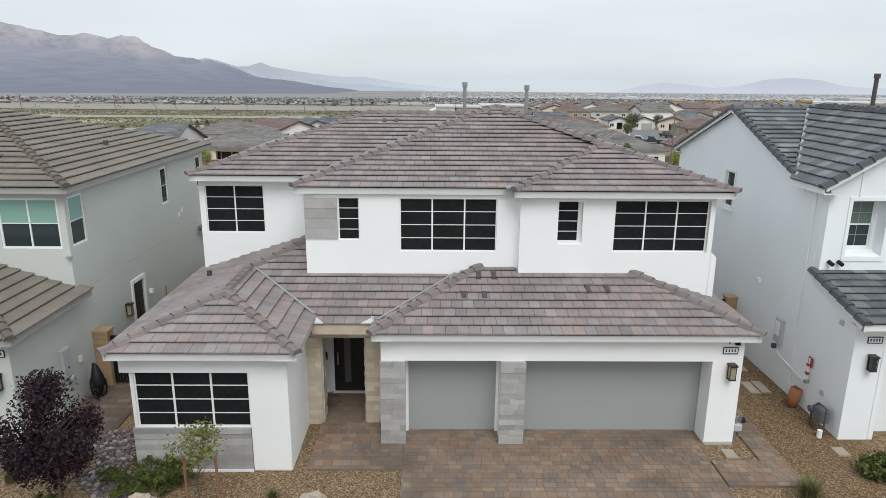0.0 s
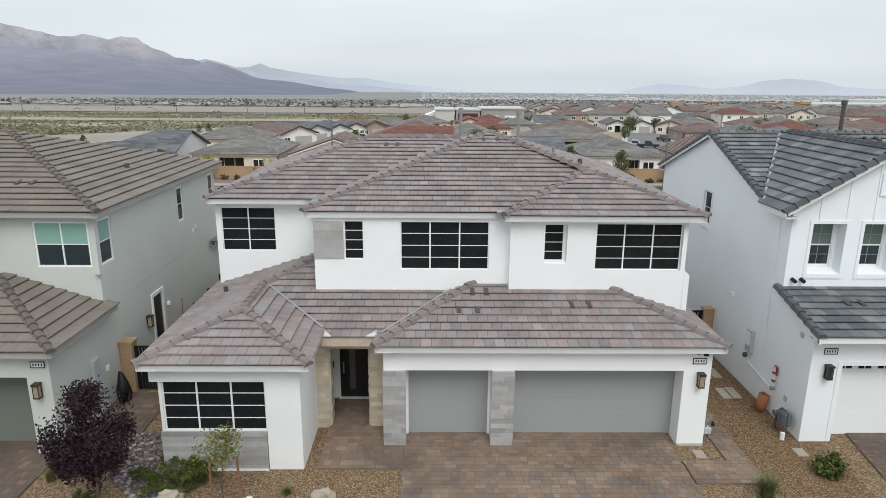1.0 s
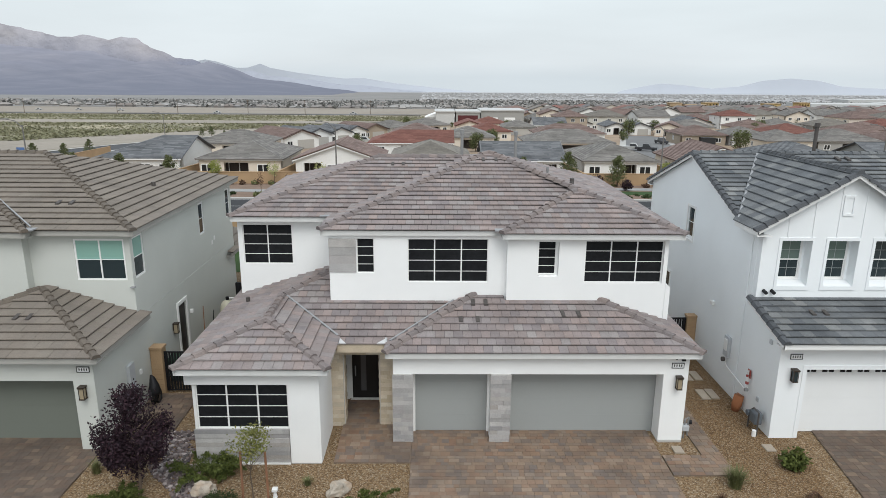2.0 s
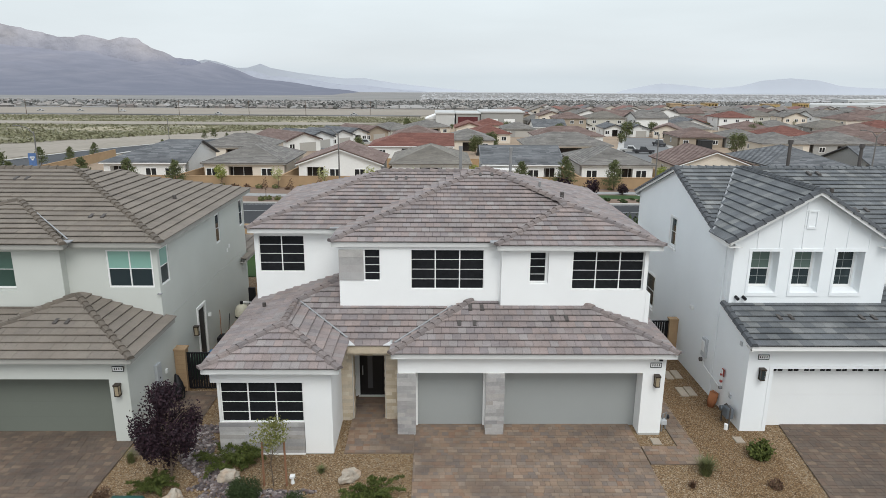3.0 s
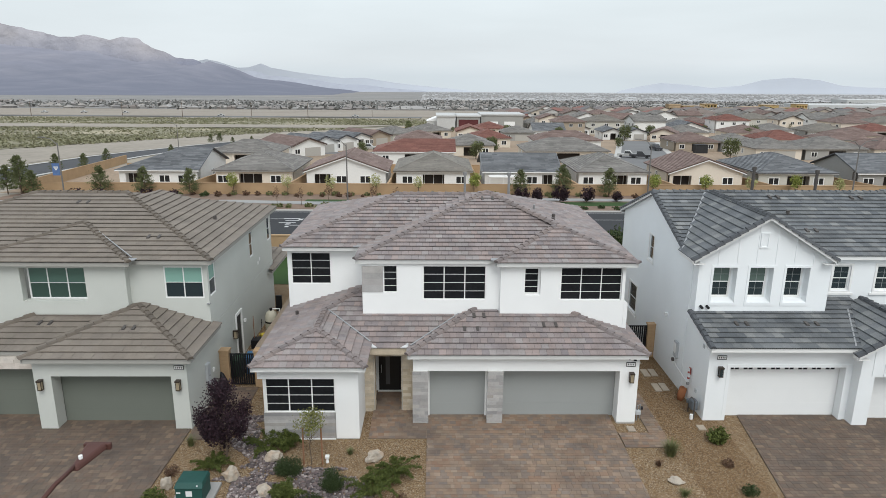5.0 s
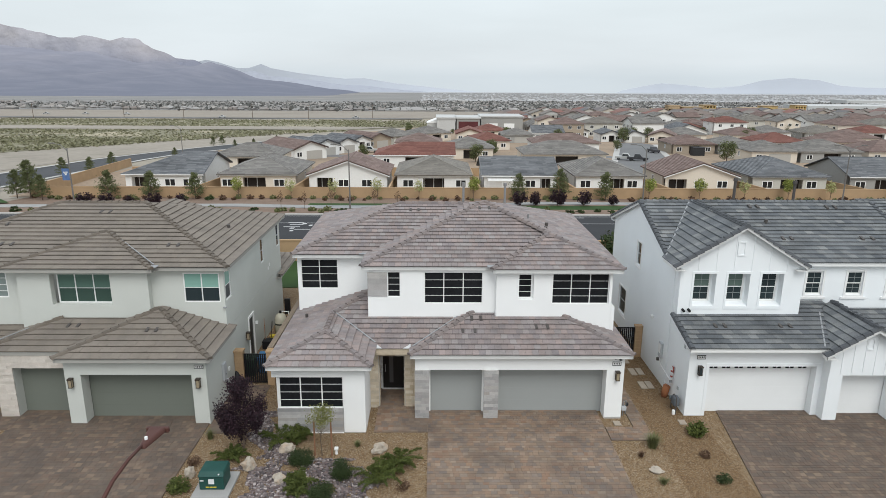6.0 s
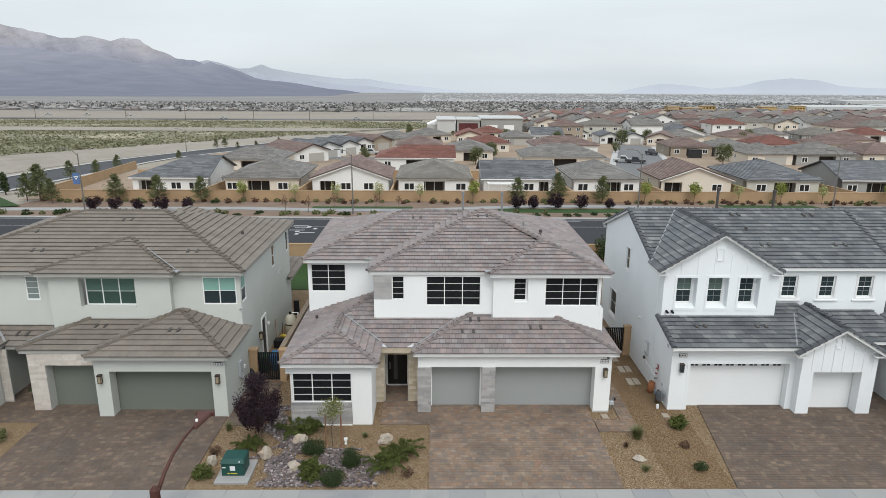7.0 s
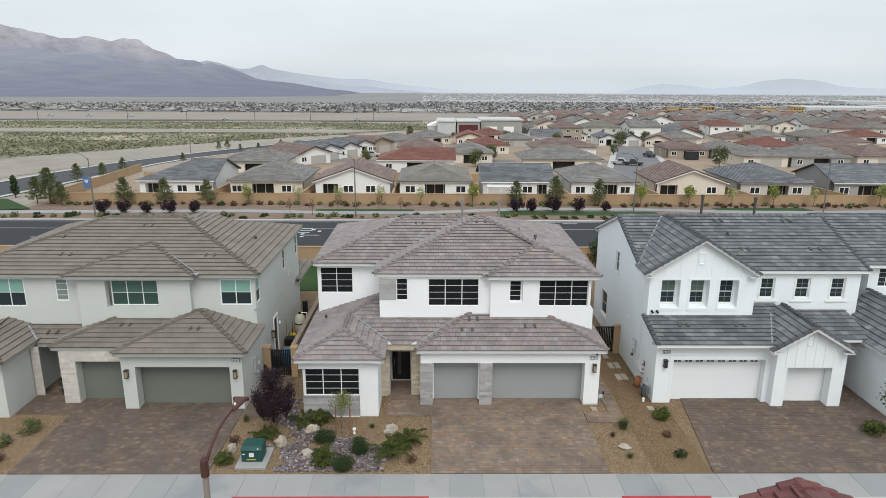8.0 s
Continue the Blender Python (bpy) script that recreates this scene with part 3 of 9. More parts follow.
# pavement of square concrete flags with narrow joints
walkway = part("pavement", Shape().box(-120, 7.86, -0.2, 120, 9.56, -0.02), CONCRETE)
tagged(walkway, "pale grey concrete pavement with scored joints", "pavement", kind="structure")
px0 = -60.0
prnd = random.Random(3)
while px0 < 60:
    part("concrete_flag", Shape().box(px0 + 0.006, 7.87, -0.02, px0 + 1.494, 9.55, prnd.uniform(0.0, 0.004)), SIDEWALK, walkway)
    px0 += 1.5
for x0, x1 in ((-9.15, -0.87), (7.3, 11.1)):
    tagged(part("kerb_paint", Shape().box(x0, 7.56, -0.15, x1, 7.93, 0.012), KERB_RED), "red painted no-parking length of kerb", "kerb", kind="structure")

# the wide road behind the gardens, its far pavement and verge
slab("back_road", -500, 500, 49.0, 74.2, ASPHALT, 0.03, "dark asphalt avenue behind the houses", "road")
slab("back_kerb", -500, 500, 74.2, 75.0, CONCRETE, 0.16, "pale concrete kerb of the avenue", "kerb", thick=0.3)
slab("back_kerb_near", -500, 500, 48.3, 49.0, CONCRETE, 0.12, "pale concrete kerb of the avenue", "kerb", thick=0.3)
bp = Shape()
bp_mid = ((-500, 82.0), (-66, 82.4), (-45, 83.6), (-30, 84.4), (-18, 82.8), (-3, 82.8), (6, 85.6), (16, 88.0), (32, 87.6), (45, 85.2), (60, 84.8), (75, 86.4), (500, 87))
for (xa, ya), (xb, yb) in zip(bp_mid, bp_mid[1:]):
    bp.hexa([(x, y + o, ground_z(y + o) + h) for h in (-0.1, 0.13) for x, y, o in ((xa, ya, -1.5), (xb, yb, -1.5), (xb, yb, 1.5), (xa, ya, 1.5))])
tagged(part("back_pavement", bp, SIDEWALK), "pale concrete footpath winding beside the avenue", "pavement", kind="structure")


# ---- the white house ----
main_house = thing("house", "white stucco two-storey house with mauve-brown tiled hip roofs", "house")
# upper roof
up = Roof([dict(x0=-4.02, x1=8.47, y0=18.45, y1=31.0, z=6.62, s=0.32, sides="FLRB"),
           dict(x0=2.22, x1=8.47, y0=17.98, y1=31.0, z=6.62, s=0.32, sides="FLRB"),
           dict(x0=-7.75, x1=8.47, y0=20.6, y1=31.0, z=6.62, s=0.32, sides="FLRB")])
up_body, up_single = tiled_roof(main_house, up, TILE_MAUVE, 0.30, 0.36)


def hip(body, x, y, z, dx, dy, s, d, mat):
    caps(body, (x, y, z + 0.02), (x + dx * d, y + dy * d, z + s * d + 0.02), mat)


hip(up_body, -4.02, 18.45, 6.62, 1, 1, 0.32, 6.2, TILE_MAUVE_CAP)
hip(up_body, 2.22, 17.98, 6.62, 1, 1, 0.32, 3.1, TILE_MAUVE_CAP)
hip(up_body, 8.47, 17.98, 6.62, -1, 1, 0.32, 3.1, TILE_MAUVE_CAP)
caps(up_body, (5.35, 21.1, 7.63), (2.23, 24.72, 8.64), TILE_MAUVE_CAP)
hip(up_body, -7.75, 20.6, 6.62, 1, 1, 0.32, 5.2, TILE_MAUVE_CAP)
caps(up_body, (-2.55, 25.8, 8.3), (1.6, 25.8, 8.3), TILE_MAUVE_CAP)
# lower roof
low = Roof([dict(x0=-7.75, x1=-3.2, y0=14.25, y1=18.98, z=3.38, s=0.33, sides="FLR"),
            dict(x0=-7.75, x1=3.0, y0=16.4, y1=22.5, z=3.38, zF=3.28, s=0.33, sides="FL"),
            dict(x0=-1.62, x1=8.48, y0=15.65, y1=22.0, z=3.3, s=0.325, sides="FLR")],
           holes=[(-3.75, 2.45, 18.6, 40), (2.4, 8.05, 18.3, 40), (-7.6, -3.6, 21.05, 40)])
low_body, low_single = tiled_roof(main_house, low, TILE_MAUVE, 0.30, 0.36, near=lambda x, y: y < 17.6 and -1.7 < x < 6)
hip(low_body, -7.75, 14.25, 3.38, 1, 1, 0.33, 2.27, TILE_MAUVE_CAP)
hip(low_body, -3.2, 14.25, 3.38, -1, 1, 0.33, 2.27, TILE_MAUVE_CAP)
caps(low_body, (-5.48, 16.52, 4.13), (-5.48, 18.9, 4.13), TILE_MAUVE_CAP)
caps(low_body, (-5.4, 18.9, 4.13), (-3.8, 20.6, 4.67), TILE_MAUVE_CAP)
hip(low_body, -1.62, 15.65, 3.3, 1, 1, 0.325, 3.0, TILE_MAUVE_CAP)
hip(low_body, 8.48, 15.65, 3.3, -1, 1, 0.325, 2.75, TILE_MAUVE_CAP)
# valleys
strip(low_body, (-3.25, 16.75, 3.45), (-5.4, 18.88, 4.15), FLASHING, 0.035, h=0.04)
strip(low_body, (-1.5, 16.45, 3.39), (0.62, 18.55, 4.06), FLASHING, 0.035, h=0.04)

GF, WF, UM, UR, UL = 15.98, 14.75, 18.6, 18.3, 21.05
# wing
wall(main_house, STUCCO_WHITE, "F", WF - 0.08, -7.6, -3.55, 0.04, 3.25, 0.1, [(-7.61, -4.5, 0.04, 2.7)])
wall(main_house, STUCCO_WHITE, "F", WF + 0.022, -7.42, -3.75, 0.0, 3.2, 0.15, [(-7.4, -4.5, 1.2, 2.7)])
wall(main_house, STUCCO_WHITE, "R", -3.55, WF + 0.022, 18.9, 0.0, 3.25, 0.2)
wall(main_house, STUCCO_WHITE, "L", -7.42, WF + 0.173, 30.6, 0.0, 3.3, 0.2)
part("soffit_band", Shape().box(-7.6, WF + 0.022, 2.71, -7.422, 21.0, 3.24), STUCCO_WHITE, main_house)
# garage front: openings with deep reveals
wall(main_house, STUCCO_WHITE, "F", GF, -1.39, 8.2, 0.0, 3.2, 0.64, [(-0.76, 1.79, 0, 2.44), (2.42, 7.4, 0, 2.44)])
wall(main_house, STUCCO_WHITE, "R", 8.2, GF + 0.64, 30.6, 0.0, 3.25, 0.2)
wall(main_house, STUCCO_WHITE, "L", -1.39, GF + 0.64, 18.9, 0.0, 3.2, 0.2)
# entry recess
wall(main_house, STUCCO_WHITE, "F", 18.95, -3.55, -1.39, 0.0, 3.2, 0.2, [(-3.1, -2.05, 0.05, 2.45)])
# upper walls
wall(main_house, STUCCO_WHITE, "F", UM, -3.74, 2.45, 3.2, 6.5, 0.2, [(-1.0, 1.815, 4.72, 6.29), (-2.78, -2.17, 5.05, 6.30)])
wall(main_house, STUCCO_WHITE, "F", UR, 2.45, 8.03, 3.2, 6.5, 0.28, [(5.165, 7.89, 4.795, 6.307), (3.54, 4.24, 5.03, 6.28)])
wall(main_house, STUCCO_WHITE, "F", UL, -7.6, -3.6, 3.2, 6.5, 0.2, [(-7.415, -5.53, 4.68, 6.236)])
wall(main_house, STUCCO_WHITE, "L", -3.74, UM + 0.2, UL, 3.2, 6.5, 0.2)
wall(main_house, STUCCO_WHITE, "L", -7.6, UL + 0.2, 30.6, 3.3, 6.5, 0.2)
wall(main_house, STUCCO_WHITE, "R", 8.03, UR + 0.2, 30.6, 3.25, 6.5, 0.2)
wall(main_house, STUCCO_WHITE, "L", 2.45, UR + 0.28, UM, 3.2, 6.5, 0.2)
wall(main_house, STUCCO_WHITE, "B", 30.6, -7.6, 8.2, 0.0, 6.5, 0.2)
# thicker lower course of the upper storey with a sloping ledge
ledge = Shape()
ledge.hexa([(8.031, UR - 0.02, 3.1), (8.2, UR - 0.02, 3.1), (8.2, 24, 3.1), (8.031, 24, 3.1), (8.031, UR - 0.02, 4.82), (8.2, UR - 0.02, 4.66), (8.2, 24, 4.66), (8.031, 24, 4.82)])
part("wall_ledge", ledge, STUCCO_WHITE, main_house)
part("base_trim", Shape().box(-7.44, WF - 0.1, -0.02, -4.52, WF - 0.03, 0.05), TRIM_WHITE, main_house)
part("base_trim", Shape().box(-4.5, WF - 0.06, -0.02, -3.57, WF - 0.02, 0.04), CONCRETE, main_house)
# windows
part("window_jamb", Shape().box(-7.41, WF + 0.0, 1.19, -7.322, WF + 0.1, 2.705), TRIM_WHITE, main_house)
window(main_house, "F", WF + 0.02, -7.32, -4.515, 1.2, 2.69, 3, 4, SCREEN, depth=0.02, edge=0.04, bar=0.05)
window(main_house, "F", UM, -1.0, 1.815, 4.72, 6.29, 3, 4, SCREEN, depth=0.08, edge=0.03, bar=0.045)
window(main_house, "F", UM, -2.78, -2.17, 5.05, 6.30, 1, 4, SCREEN, depth=0.08, edge=0.03)
window(main_house, "F", UR, 5.165, 7.89, 4.795, 6.307, 3, 4, SCREEN, depth=0.15, edge=0.03, bar=0.045)
part("window_jamb", Shape().box(4.165, UR + 0.2, 5.0, 4.26, UR + 0.29, 6.3), STUCCO_WHITE, main_house)
part("window_sill", Shape().box(3.53, UR + 0.06, 5.0, 4.25, UR + 0.285, 5.07), STUCCO_WHITE, main_house)
window(main_house, "F", UR, 3.53, 4.17, 5.07, 6.28, 1, 4, SCREEN, depth=0.22, edge=0.03)
window(main_house, "F", UL, -7.415, -5.53, 4.68, 6.236, 2, 4, SCREEN, depth=0.05, edge=0.03, bar=0.045)


def garage_door(parent, y, x0, x1, h, mat, rows=4, lites=0, face="F"):
    """A sectional door of flat panels with fine joints."""
    door = part("garage_door", Shape().box(x0 - 0.05, y + 0.03, 0.0, x1 + 0.05, y + 0.06, h + 0.1), mat, parent)
    for i in range(rows):
        a, b = 0.012 + h * i / rows, h * (i + 1) / rows + 0.0105
        part("panel", Shape().box(x0, y, a, x1, y + 0.028, b), mat, door)
    return door


garage_door(main_house, GF + 0.66, -0.80, 1.83, 2.46, GARAGE_GREY)
garage_door(main_house, GF + 0.66, 2.38, 7.44, 2.46, GARAGE_GREY)


def clad(parent, facing, plane, u0, u1, w0, w1, mat, depth=0.05, lo=0.35, hi=0.8, course=0.15, seed=1, name="stone"):
    """Courses of ledge stones on a wall, each a piece."""
    r = random.Random(seed)
    part("stone_backing", Shape().fbox(facing, plane, u0, u1, w0, w1, 0.0, depth * 0.55), CONCRETE, parent)
    n = max(round((w1 - w0) / course), 1)
    h = (w1 - w0) / n
    for j in range(n):
        u = u0
        while u < u1 - 0.02:
            e = min(u + r.uniform(lo, hi), u1)
            if u1 - e < 0.12:
                e = u1
            part(name, Shape().fbox(facing, plane, u + 0.001, e - 0.001, w0 + j * h + 0.001, w0 + (j + 1) * h - 0.001, 0.0, depth + r.uniform(-0.01, 0.012)), mat, parent)
            u = e


stone_band = part("stone_wainscot", Shape().box(-7.41, WF - 0.02, 0.0, -4.53, WF - 0.002, 1.19), CONCRETE, main_house, "grey ledge stone below the window")
clad(stone_band, "F", WF - 0.02, -7.43, -4.52, 0.0, 1.19, STONE_GREY, lo=0.5, hi=1.2, seed=2)
upper_stone = part("stone_panel", Shape().box(-3.72, UM - 0.02, 5.1, -2.8, UM - 0.002, 6.3), CONCRETE, main_house, "grey stone panel beside the narrow window")
clad(upper_stone, "F", UM - 0.02, -3.74, -2.8, 5.1, 6.3, STONE_GREY, depth=0.03, lo=0.9, hi=1.0, course=0.31, seed=4)
for x0, x1 in ((-1.41, -0.74), (1.77, 2.44)):
    post = part("stone_pier", Shape().box(x0 + 0.02, GF - 0.04, 0.0, x1 - 0.02, GF - 0.002, 2.44), CONCRETE, main_house, "grey ledge stone pier of the garage")
    clad(post, "F", GF - 0.04, x0, x1, 0.0, 2.44, STONE_GREY, seed=int(x0 * 10) + 30, lo=0.25, hi=0.6)
# entry: tan stone piers and lintel
EY = 17.05
for x0, x1 in ((-3.56, -3.15), (-1.89, -1.4)):
    post = part("entry_pier", Shape().box(x0 + 0.02, EY + 0.02, 0.0, x1 - 0.02, EY + 0.45, 3.1), STUCCO_WHITE, main_house, "tan ledge stone pier at the entry")
    clad(post, "F", EY, x0, x1, 0.0, 3.1, STONE_TAN, seed=int(x0 * 10) + 60, lo=0.2, hi=0.41)
    clad(post, "R" if x0 < -3 else "L", x1 if x0 < -3 else x0, EY, EY + 0.45, 0.0, 2.66, STONE_TAN, seed=int(x0 * 10) + 61, lo=0.2, hi=0.45)
lintel = part("entry_lintel", Shape().box(-3.15, EY + 0.02, 2.66, -1.89, EY + 0.45, 3.1), STUCCO_WHITE, main_house, "tan stone lintel over the entry")
clad(lintel, "F", EY, -3.15, -1.89, 2.66, 3.1, STONE_TAN, seed=9, lo=0.3, hi=0.6)
# front door
fd = part("front_door", Shape().box(-3.1, 18.98, 0.05, -2.05, 19.04, 2.45), DOOR_DARK, main_house, "dark door with a frosted glass strip")
part("glass", Shape().box(-2.78, 18.965, 0.35, -2.58, 18.985, 2.25), DOOR_GLASS, fd)
part("handle", Shape().box(-3.0, 18.93, 0.95, -2.96, 18.98, 1.35), FLASHING, fd)
part("threshold", Shape().box(-3.15, 18.8, 0.0, -2.0, 18.95, 0.06), TRIM_WHITE, fd)


# ---- the greige house ----
left_house = thing("house", "greige stucco two-storey house with taupe tiled hip roofs", "house")
lup = Roof([dict(x0=-27.4, x1=-10.35, y0=18.4, y1=30.8, z=6.57, s=0.312, sides="FLRB"),
            dict(x0=-20.95, x1=-13.8, y0=18.05, y1=30.8, z=6.57, s=0.285, sides="FLR")])
lup_body, _ = tiled_roof(left_house, lup, TILE_TAUPE, 0.42, 0.40, edge_mat=FASCIA_TAUPE)
hip(lup_body, -10.35, 18.4, 6.57, -1, 1, 0.312, 6.2, TILE_TAUPE_CAP)
hip(lup_body, -27.4, 18.4, 6.57, 1, 1, 0.312, 6.2, TILE_TAUPE_CAP)
caps(lup_body, (-16.55, 24.6, 8.5), (-21.2, 24.6, 8.5), TILE_TAUPE_CAP)
hip(lup_body, -20.95, 18.05, 6.57, 1, 1, 0.285, 3.57, TILE_TAUPE_CAP)
hip(lup_body, -13.8, 18.05, 6.57, -1, 1, 0.285, 3.57, TILE_TAUPE_CAP)
llow = Roof([dict(x0=-17.2, x1=-10.34, y0=15.05, y1=22.0, z=3.37, s=0.33, sides="FLR"),
             dict(x0=-20.9, x1=-13.9, y0=16.0, y1=22.0, z=3.3, s=0.3, sides="FL"),
             dict(x0=-26.6, x1=-18.5, y0=17.2, y1=22.0, z=3.0, s=0.33, sides="F"),
             dict(x0=-26.9, x1=-22.3, y0=14.2, y1=22.0, z=3.15, s=0.33, sides="FLR")],
            holes=[(-27.0, -10.8, 18.8, 40), (-20.4, -14.2, 18.45, 40), (-10.81, -10.3, 19.05, 40)])
llow_body, llow_single = tiled_roof(left_house, llow, TILE_TAUPE, 0.42, 0.40, near=lambda x, y: y < 17.5 and x > -17.3, edge_mat=FASCIA_TAUPE)
hip(llow_body, -17.2, 15.05, 3.37, 1, 1, 0.33, 3.4, TILE_TAUPE_CAP)
hip(llow_body, -10.34, 15.05, 3.37, -1, 1, 0.33, 3.4, TILE_TAUPE_CAP)
hip(llow_body, -20.9, 16.0, 3.3, 1, 1, 0.3, 2.45, TILE_TAUPE_CAP)
hip(llow_body, -22.3, 14.2, 3.15, -1, 1, 0.33, 2.3, TILE_TAUPE_CAP)
LF = 15.45
wall(left_house, STUCCO_GREIGE, "F", LF, -17.0, -10.7, 0.0, 3.27, 0.64, [(-16.29, -11.37, 0, 2.44)])
wall(left_house, STUCCO_GREIGE, "F", LF + 0.7, -20.5, -17.0, 0.0, 3.2, 0.5, [(-19.7, -17.0, 0, 2.44)])
wall(left_house, STUCCO_GREIGE, "R", -10.7, LF + 0.64, 30.4, 0.0, 3.27, 0.2, [(22.3, 23.2, 0.0, 2.47)])
wall(left_house, STUCCO_GREIGE, "F", 18.45, -20.4, -14.2, 2.9, 6.45, 0.35, [(-18.85, -16.0, 4.66, 6.2)])
wall(left_house, STUCCO_GREIGE, "F", 18.8, -27.0, -20.4, 2.9, 6.45, 0.2, [(-26.0, -23.5, 4.58, 6.22), (-21.8, -21.1, 4.92, 6.22)])
wall(left_house, STUCCO_GREIGE, "F", 18.8, -14.2, -10.905, 2.9, 6.45, 0.2, [(-12.66, -10.91, 4.69, 6.19)])
wall(left_house, STUCCO_GREIGE, "R", -10.705, 18.8, 30.4, 3.28, 6.45, 0.2, [(19.0, 19.85, 4.69, 6.19), (25.6, 26.25, 4.68, 6.15), (29.5, 30.15, 4.68, 6.15)])
wall(left_house, STUCCO_GREIGE, "B", 30.4, -27.0, -10.71, 0.0, 6.45, 0.2)
wall(left_house, STUCCO_GREIGE, "F", 14.6, -26.6, -22.6, 0.0, 3.1, 0.2)
wall(left_house, STUCCO_GREIGE, "R", -22.6, 14.8, 19.5, 0.0, 3.1, 0.2)
wall(left_house, STUCCO_GREIGE, "F", 19.3, -22.6, -20.5, 0.0, 3.1, 0.2)
wall(left_house, STUCCO_GREIGE, "L", -20.5, 16.65, 19.5, 0.0, 3.2, 0.2)
window(left_house, "F", 18.45, -18.68, -16.06, 4.68, 6.18, 3, 2, GLASS_DEEP, tops=GLASS_OLIVE, depth=0.3)
window(left_house, "F", 18.8, -12.66, -10.91, 4.69, 6.19, 2, 2, GLASS_DARK, tops=GLASS_TEAL, depth=0.03)
window(left_house, "F", 18.8, -26.0, -23.5, 4.58, 6.22, 3, 2, GLASS_DARK, tops=GLASS_TEAL, depth=0.03)
window(left_house, "F", 18.8, -21.8, -21.1, 4.92, 6.22, 1, 4, GLASS_PALE, tops=GLASS_PALE, depth=0.03)
window(left_house, "R", -10.705, 19.0, 19.85, 4.69, 6.19, 1, 2, GLASS_DARK, tops=GLASS_TEAL, depth=0.03)
window(left_house, "R", -10.705, 25.6, 26.25, 4.68, 6.15, 1, 2, GLASS_DARK, depth=0.03, edge=0.09)
window(left_house, "R", -10.705, 29.5, 30.15, 4.68, 6.15, 1, 2, GLASS_DARK, depth=0.03, edge=0.09)
garage_door(left_house, LF + 0.68, -16.3, -11.35, 2.46, GARAGE_GREEN)
garage_door(left_house, LF + 1.2, -19.75, -16.95, 2.46, GARAGE_GREEN)

# ---- the white house with slate-grey gables ----
right_house = thing("house", "white stucco two-storey house with dark slate-grey gabled roofs", "house")
RZ = 6.72
rup = Roof([dict(x0=11.05, x1=24.2, y0=19.3, y1=30.4, z=RZ - 0.1, s=0.363, sides="FB"),
            dict(x0=10.85, x1=17.25, y0=17.98, y1=24.8, z=RZ + 0.04, s=0.62, sides="LR")], holes=[(10.7, 11.049, 19.75, 40)])
rup_body, _ = tiled_roof(right_house, rup, TILE_SLATE, 0.40, 0.36, edge_mat=TRIM_WHITE)
caps(rup_body, (11.1, 24.85, RZ - 0.1 + 0.363 * 5.55), (24.2, 24.85, RZ - 0.1 + 0.363 * 5.55), TILE_SLATE)
caps(rup_body, (14.05, 17.98, RZ + 2.01), (14.05, 24.5, RZ + 2.01), TILE_SLATE_EDGE)
rlow = Roof([dict(x0=11.05, x1=19.0, y0=15.65, y1=22.0, z=3.62, s=0.25, sides="F"),
             dict(x0=17.0, x1=21.4, y0=15.3, y1=19.0, z=3.42, s=0.6, sides="LR"),
             dict(x0=19.0, x1=23.2, y0=16.9, y1=22.0, z=3.42, s=0.3, sides="F")],
            holes=[(11.3, 17.2, 18.3, 40), (17.0, 24.0, 19.5, 40), (10.7, 11.31, 18.42, 40)])
rlow_body, rlow_single = tiled_roof(right_house, rlow, TILE_SLATE, 0.40, 0.36, near=lambda x, y: y < 18.4 and x < 17.3, edge_mat=TRIM_WHITE)
caps(rlow_body, (19.2, 15.3, 4.74), (19.2, 19.0, 4.74), TILE_SLATE_EDGE)
RF = 16.2
wall(right_house, STUCCO_PALE, "F", RF, 11.25, 17.5, 0.0, 3.55, 0.4, [(12.2, 17.2, 0, 2.52)])
wall(right_house, STUCCO_PALE, "F", 15.7, 17.5, 21.25, 0.0, 3.5, 0.6, [(18.15, 20.55, 0, 2.3)])
wall(right_house, STUCCO_PALE, "L", 11.25, 18.6, 30.1, 0.0, 6.6, 0.2, [(24.3, 25.05, 4.95, 6.3), (26.5, 27.95, 1.1, 2.75)])
wall(right_house, STUCCO_PALE, "F", 18.3, 11.26, 17.2, 3.2, 6.6, 0.42, [(11.93, 12.98, 4.72, 6.36), (13.56, 14.61, 4.72, 6.36), (15.19, 16.24, 4.72, 6.36)])
wall(right_house, STUCCO_PALE, "F", 19.6, 17.2, 23.9, 3.0, 6.6, 0.2, [(x - 0.07, x + 0.75, 4.86, 6.1) for x in (18.2, 20.25, 22.3)])
wall(right_house, STUCCO_PALE, "R", 17.2, 18.6, 19.6, 3.2, 6.6, 0.2)
wall(right_house, STUCCO_PALE, "R", 23.9, 19.8, 30.1, 0.0, 6.6, 0.2)
wall(right_house, STUCCO_PALE, "R", 21.25, 16.3, 17.5, 0.0, 3.4, 0.2)
wall(right_house, STUCCO_PALE, "F", 19.4, 21.25, 23.9, 0.0, 3.2, 0.2)
wall(right_house, STUCCO_PALE, "B", 30.1, 11.3, 23.9, 0.0, 6.6, 0.2)
# gable ends
def prism(parent, pts, offset, mat, name="gable"):
    """A flat polygon given depth by the offset vector."""
    s = Shape()
    n = len(pts)
    s.v = [tuple(p) for p in pts] + [tuple(Vector(p) + Vector(offset)) for p in pts]
    s.f = [tuple(range(n)), tuple(range(2 * n - 1, n - 1, -1))] + [(i, (i + 1) % n, n + (i + 1) % n, n + i) for i in range(n)]
    return part(name, s, mat, parent)


